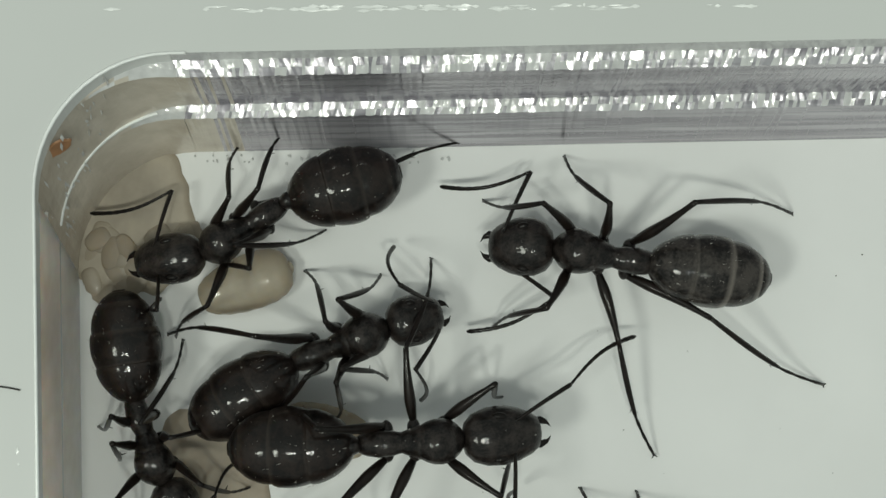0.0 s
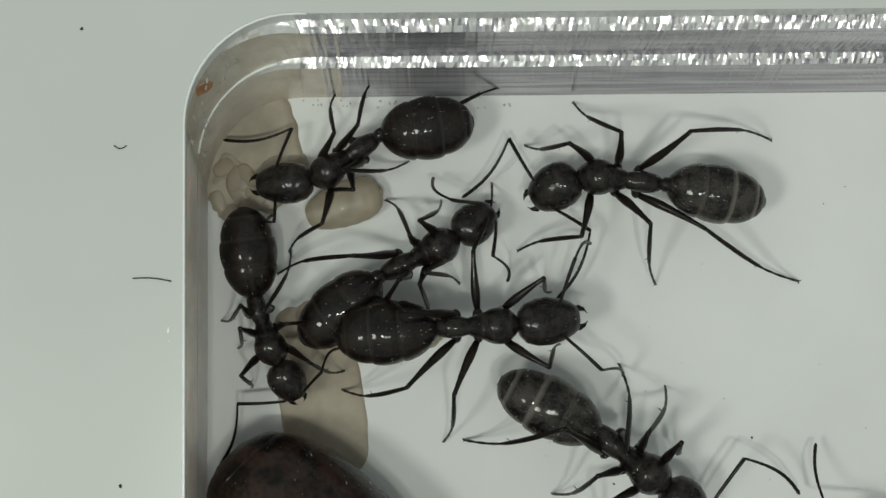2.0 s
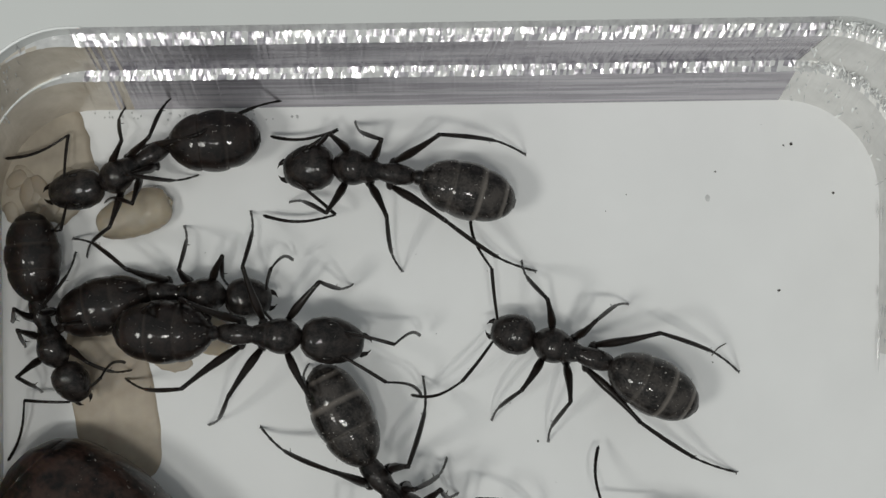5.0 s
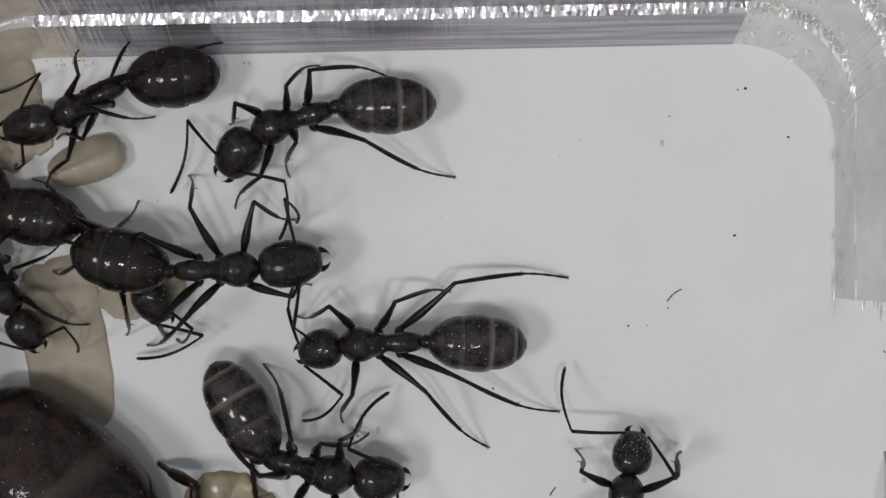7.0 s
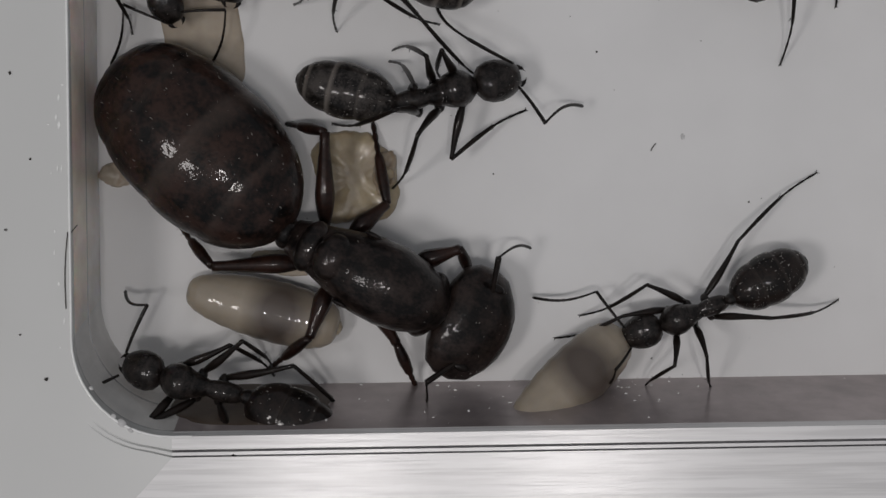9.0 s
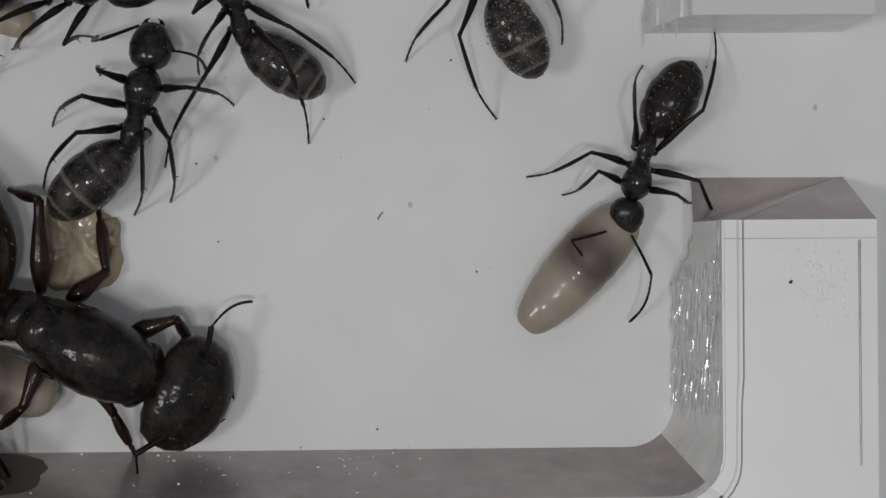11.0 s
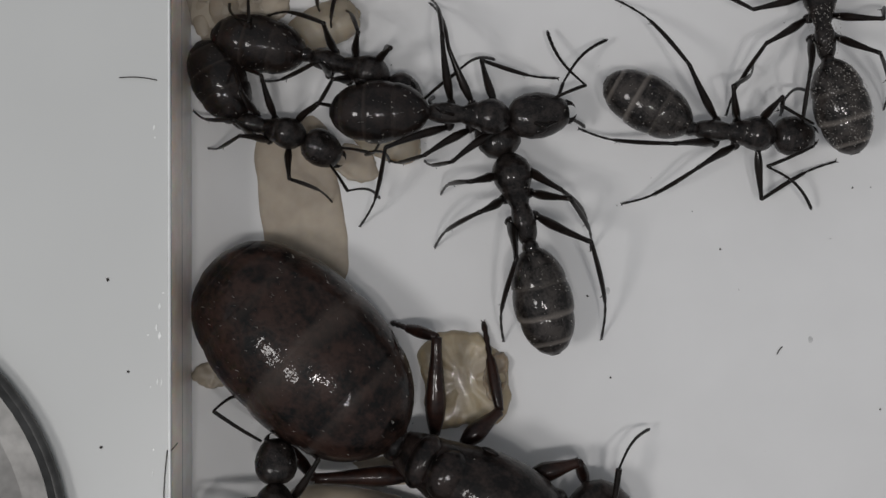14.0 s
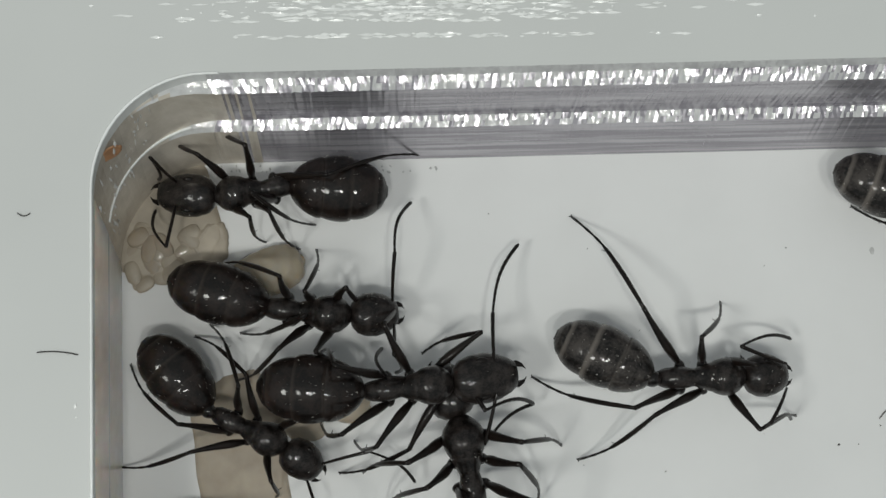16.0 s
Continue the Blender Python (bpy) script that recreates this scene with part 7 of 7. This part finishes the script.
def chips(name, label, place, count, seed, lo, hi, mat=rail, width=1.0, tall=0.02):
    """Loose glinting flakes left by the saw; place gives a spot and its normal."""
    r2 = random.Random(seed)
    bm = bmesh.new()
    for _ in range(count):
        (x, y, z), long_way = place(r2)
        a = Vector(long_way).normalized() * r2.uniform(lo, hi)
        q = a.cross(Vector((r2.uniform(-0.4, 0.4), r2.uniform(-0.4, 0.4), 1))).normalized() * r2.uniform(0.02, 0.05) * width
        up = Vector((0, 0, tall))
        c = Vector((x, y, z))
        vs = [bm.verts.new((c + v) * MM) for v in (-a, q, a, -q, up + a * 0.1)]
        for k in range(4):
            bm.faces.new((vs[k], vs[(k + 1) % 4], vs[4]))
        bm.faces.new(vs[3::-1])
    ob = new(name, mesh_of(name, bm, mat, smooth=False))
    return tagged(ob, label, "chips", kind="stuff")


def corner_spot(r2):
    a, u = radians(r2.uniform(5, 95)), r2.choice((r2.uniform(0.05, 1), r2.uniform(0.42, 0.5), r2.uniform(0.88, 0.98)))
    x, y = 24.15 + 0.95 * u + 3.2 * math.cos(a), 0.16 + 2.14 * u + 3.2 * math.sin(a)
    return (x - 0.12 * math.cos(a), y + 0.016 * (x - 5) - 0.12 * math.sin(a), 0.15 + 4.1 * u), (math.cos(a) + r2.uniform(-1, 1), math.sin(a) + r2.uniform(-1, 1), r2.uniform(0, 1))


def block_spot(r2):
    u, y = r2.random(), r2.uniform(-16.8, GL)
    x = 28.14 + 0.95 * u
    return (x + (29.12 - x) * max(0.0, (y - GL + 1.9) / 1.9), y, 0.2 + 3.9 * u), (0.1, 1, 0)


def jamb_spot(r2):
    u = r2.random()
    return (27.24 + 0.95 * u, r2.uniform(GU, 0.5), 0.2 + 3.9 * u), (0.05, 1, 0)


def slab_spot(r2):
    return (r2.gauss(8.5, 3.2), 5.3 + r2.choice((1.15, 1.6, 1.75, 1.9, 2.05, 2.3, 2.45)) + r2.uniform(-0.06, 0.06), H + 0.01), (1, 0.02, 0)


def west_top_spot(r2):
    return (r2.uniform(-1.1, -0.55), r2.uniform(-17, -3), H + 0.01), (0.1, 1, 0)


def south_slope_spot(r2):
    u = r2.random()
    return (r2.uniform(10.5, 13.5) if r2.random() < 0.5 else r2.uniform(17, 19), -18.2 - 1.1 * u, 0.1 + 3.6 * u), (1, 0.15, 0.1)


chips("scratches", "pale flakes stuck to the sloping wall", south_slope_spot, 14, 62, 0.03, 0.12, scratch, 0.8)
chips("scratches", "short fine scratches along the side rim", west_top_spot, 16, 38, 0.03, 0.15, scratch, 1.0, 0.004)


def foot_spot(r2):
    return (r2.uniform(2.6, 9.0), 3.15 + r2.uniform(-0.12, 0.12), 0.03), (r2.uniform(-1, 1), 1, 0)


chips("sawn_flakes", "glinting flakes and chips on the rounded sawn corner", corner_spot, 300, 31, 0.05, 0.2)
chips("sawn_flakes", "white chips on the rounded sawn corner", corner_spot, 220, 41, 0.04, 0.16, scratch)
chips("sawn_flakes", "fine vertical glints on the sawn block face", block_spot, 380, 32, 0.05, 0.5)
chips("sawn_flakes", "fine glints on the sawn jamb face", jamb_spot, 60, 33, 0.05, 0.5)
def block_top_spot(r2):
    return (r2.gauss(32.2, 0.5), r2.gauss(-12.6, 0.6), H + 0.01), (r2.uniform(-1, 1), 1, 0)


chips("scratches", "glinting scuffs on the top of the acrylic block", block_top_spot, 70, 37, 0.05, 0.16, scratch)
chips("scratches", "short pale scratches on the slab top", slab_spot, 620, 34, 0.03, 0.28, scratch, 1.0, 0.004)


def left_corner_spot(r2):
    a, u = radians(r2.uniform(95, 170)), r2.uniform(0.15, 1.0)
    r = 3.0 + 0.05 * u
    return (2.68 + r * math.cos(a), 0.6 + 1.9 * u * math.sin(a) + r * math.sin(a), 0.05 + 4.1 * u), (r2.uniform(-0.3, 0.3), 0.5, 1.0)


chips("sawn_flakes", "fine pale scratches and glints in the rounded corner", left_corner_spot, 70, 36, 0.05, 0.25)
chips("sawn_flakes", "tiny bright flakes along the wall foot", foot_spot, 40, 35, 0.03, 0.08)

# Small glassy bumps for the bubbles along the rim.
def bubble(x, y, size):
    bm = bmesh.new()
    egg(bm, -size, size, size * 0.8, size * 0.5, n=8, sides=12)
    ob = new("rim_bubble", mesh_of("rim_bubble", bm, rail))
    ob.matrix_basis = pose(x * MM, y * MM, H * MM, 0, 0, -40)
    return tagged(ob, "tiny clear bead of glue on the rim", "bead", "beads on the rim")


for x, y, size in ((1.15, -19.0, 0.16), (1.42, -19.22, 0.11), (0.9, -18.78, 0.09), (0.2, -17.9, 0.08)):
    bubble(x, y, size)


def disc():
    root = new("steel_disc")
    tagged(root, "round brushed steel magnet set in the slab", "magnet")
    root.location = (-10.95 * MM, -15.9 * MM, H * MM)
    bm = bmesh.new()
    tube(bm, [(0, 0, 0.0, 7.6 * MM, 7.6 * MM), (0.5 * MM, 0, 0, 7.6 * MM, 7.6 * MM), (0.7 * MM, 0, 0, 7.35 * MM, 7.35 * MM), (0.6 * MM, 0, 0, 6.6 * MM, 6.6 * MM)], 64)
    a = child("face", mesh_of("face", bm, steel, smooth=False), root)
    a.rotation_euler = (0, -math.pi / 2, 0)
    bm = bmesh.new()
    tube(bm, [(0, 0, 0, 7.62 * MM, 7.62 * MM), (0.35 * MM, 0, 0, 7.75 * MM, 7.75 * MM), (0.55 * MM, 0, 0, 7.7 * MM, 7.7 * MM), (0.55 * MM, 0, 0, 7.45 * MM, 7.45 * MM)], 64, False)
    b = child("bevel", mesh_of("bevel", bm, steel), root, "dark chamfered edge of the disc")
    b.rotation_euler = (0, -math.pi / 2, 0)
    return root


disc()


def motions():
    times = [i * 0.25 for i in range(65)]
    for g in GAITS:
        g.key(times)
    turns = [(0, (40, 20)), (8.5, (40, 20)), (9.0, (40, 20)), (9.5, (28, 0)), (10.0, (38, 0)), (10.2, (42, 0)), (12.3, (60, 0)), (13.0, (30, 0)), (16.0, (10, 0))]
    rows = []
    for t in times:
        v = smooth_at(k_track.body, t)
        a, tilt = smooth_at(turns, t)
        rows.append((t, pose((v[0] - 2.35 * math.cos(radians(a))) * MM, (v[1] - 2.35 * math.sin(radians(a))) * MM, (0.02 + 0.04 * tilt) * MM, 0, tilt, a)))
    walk(carried, rows)


motions()
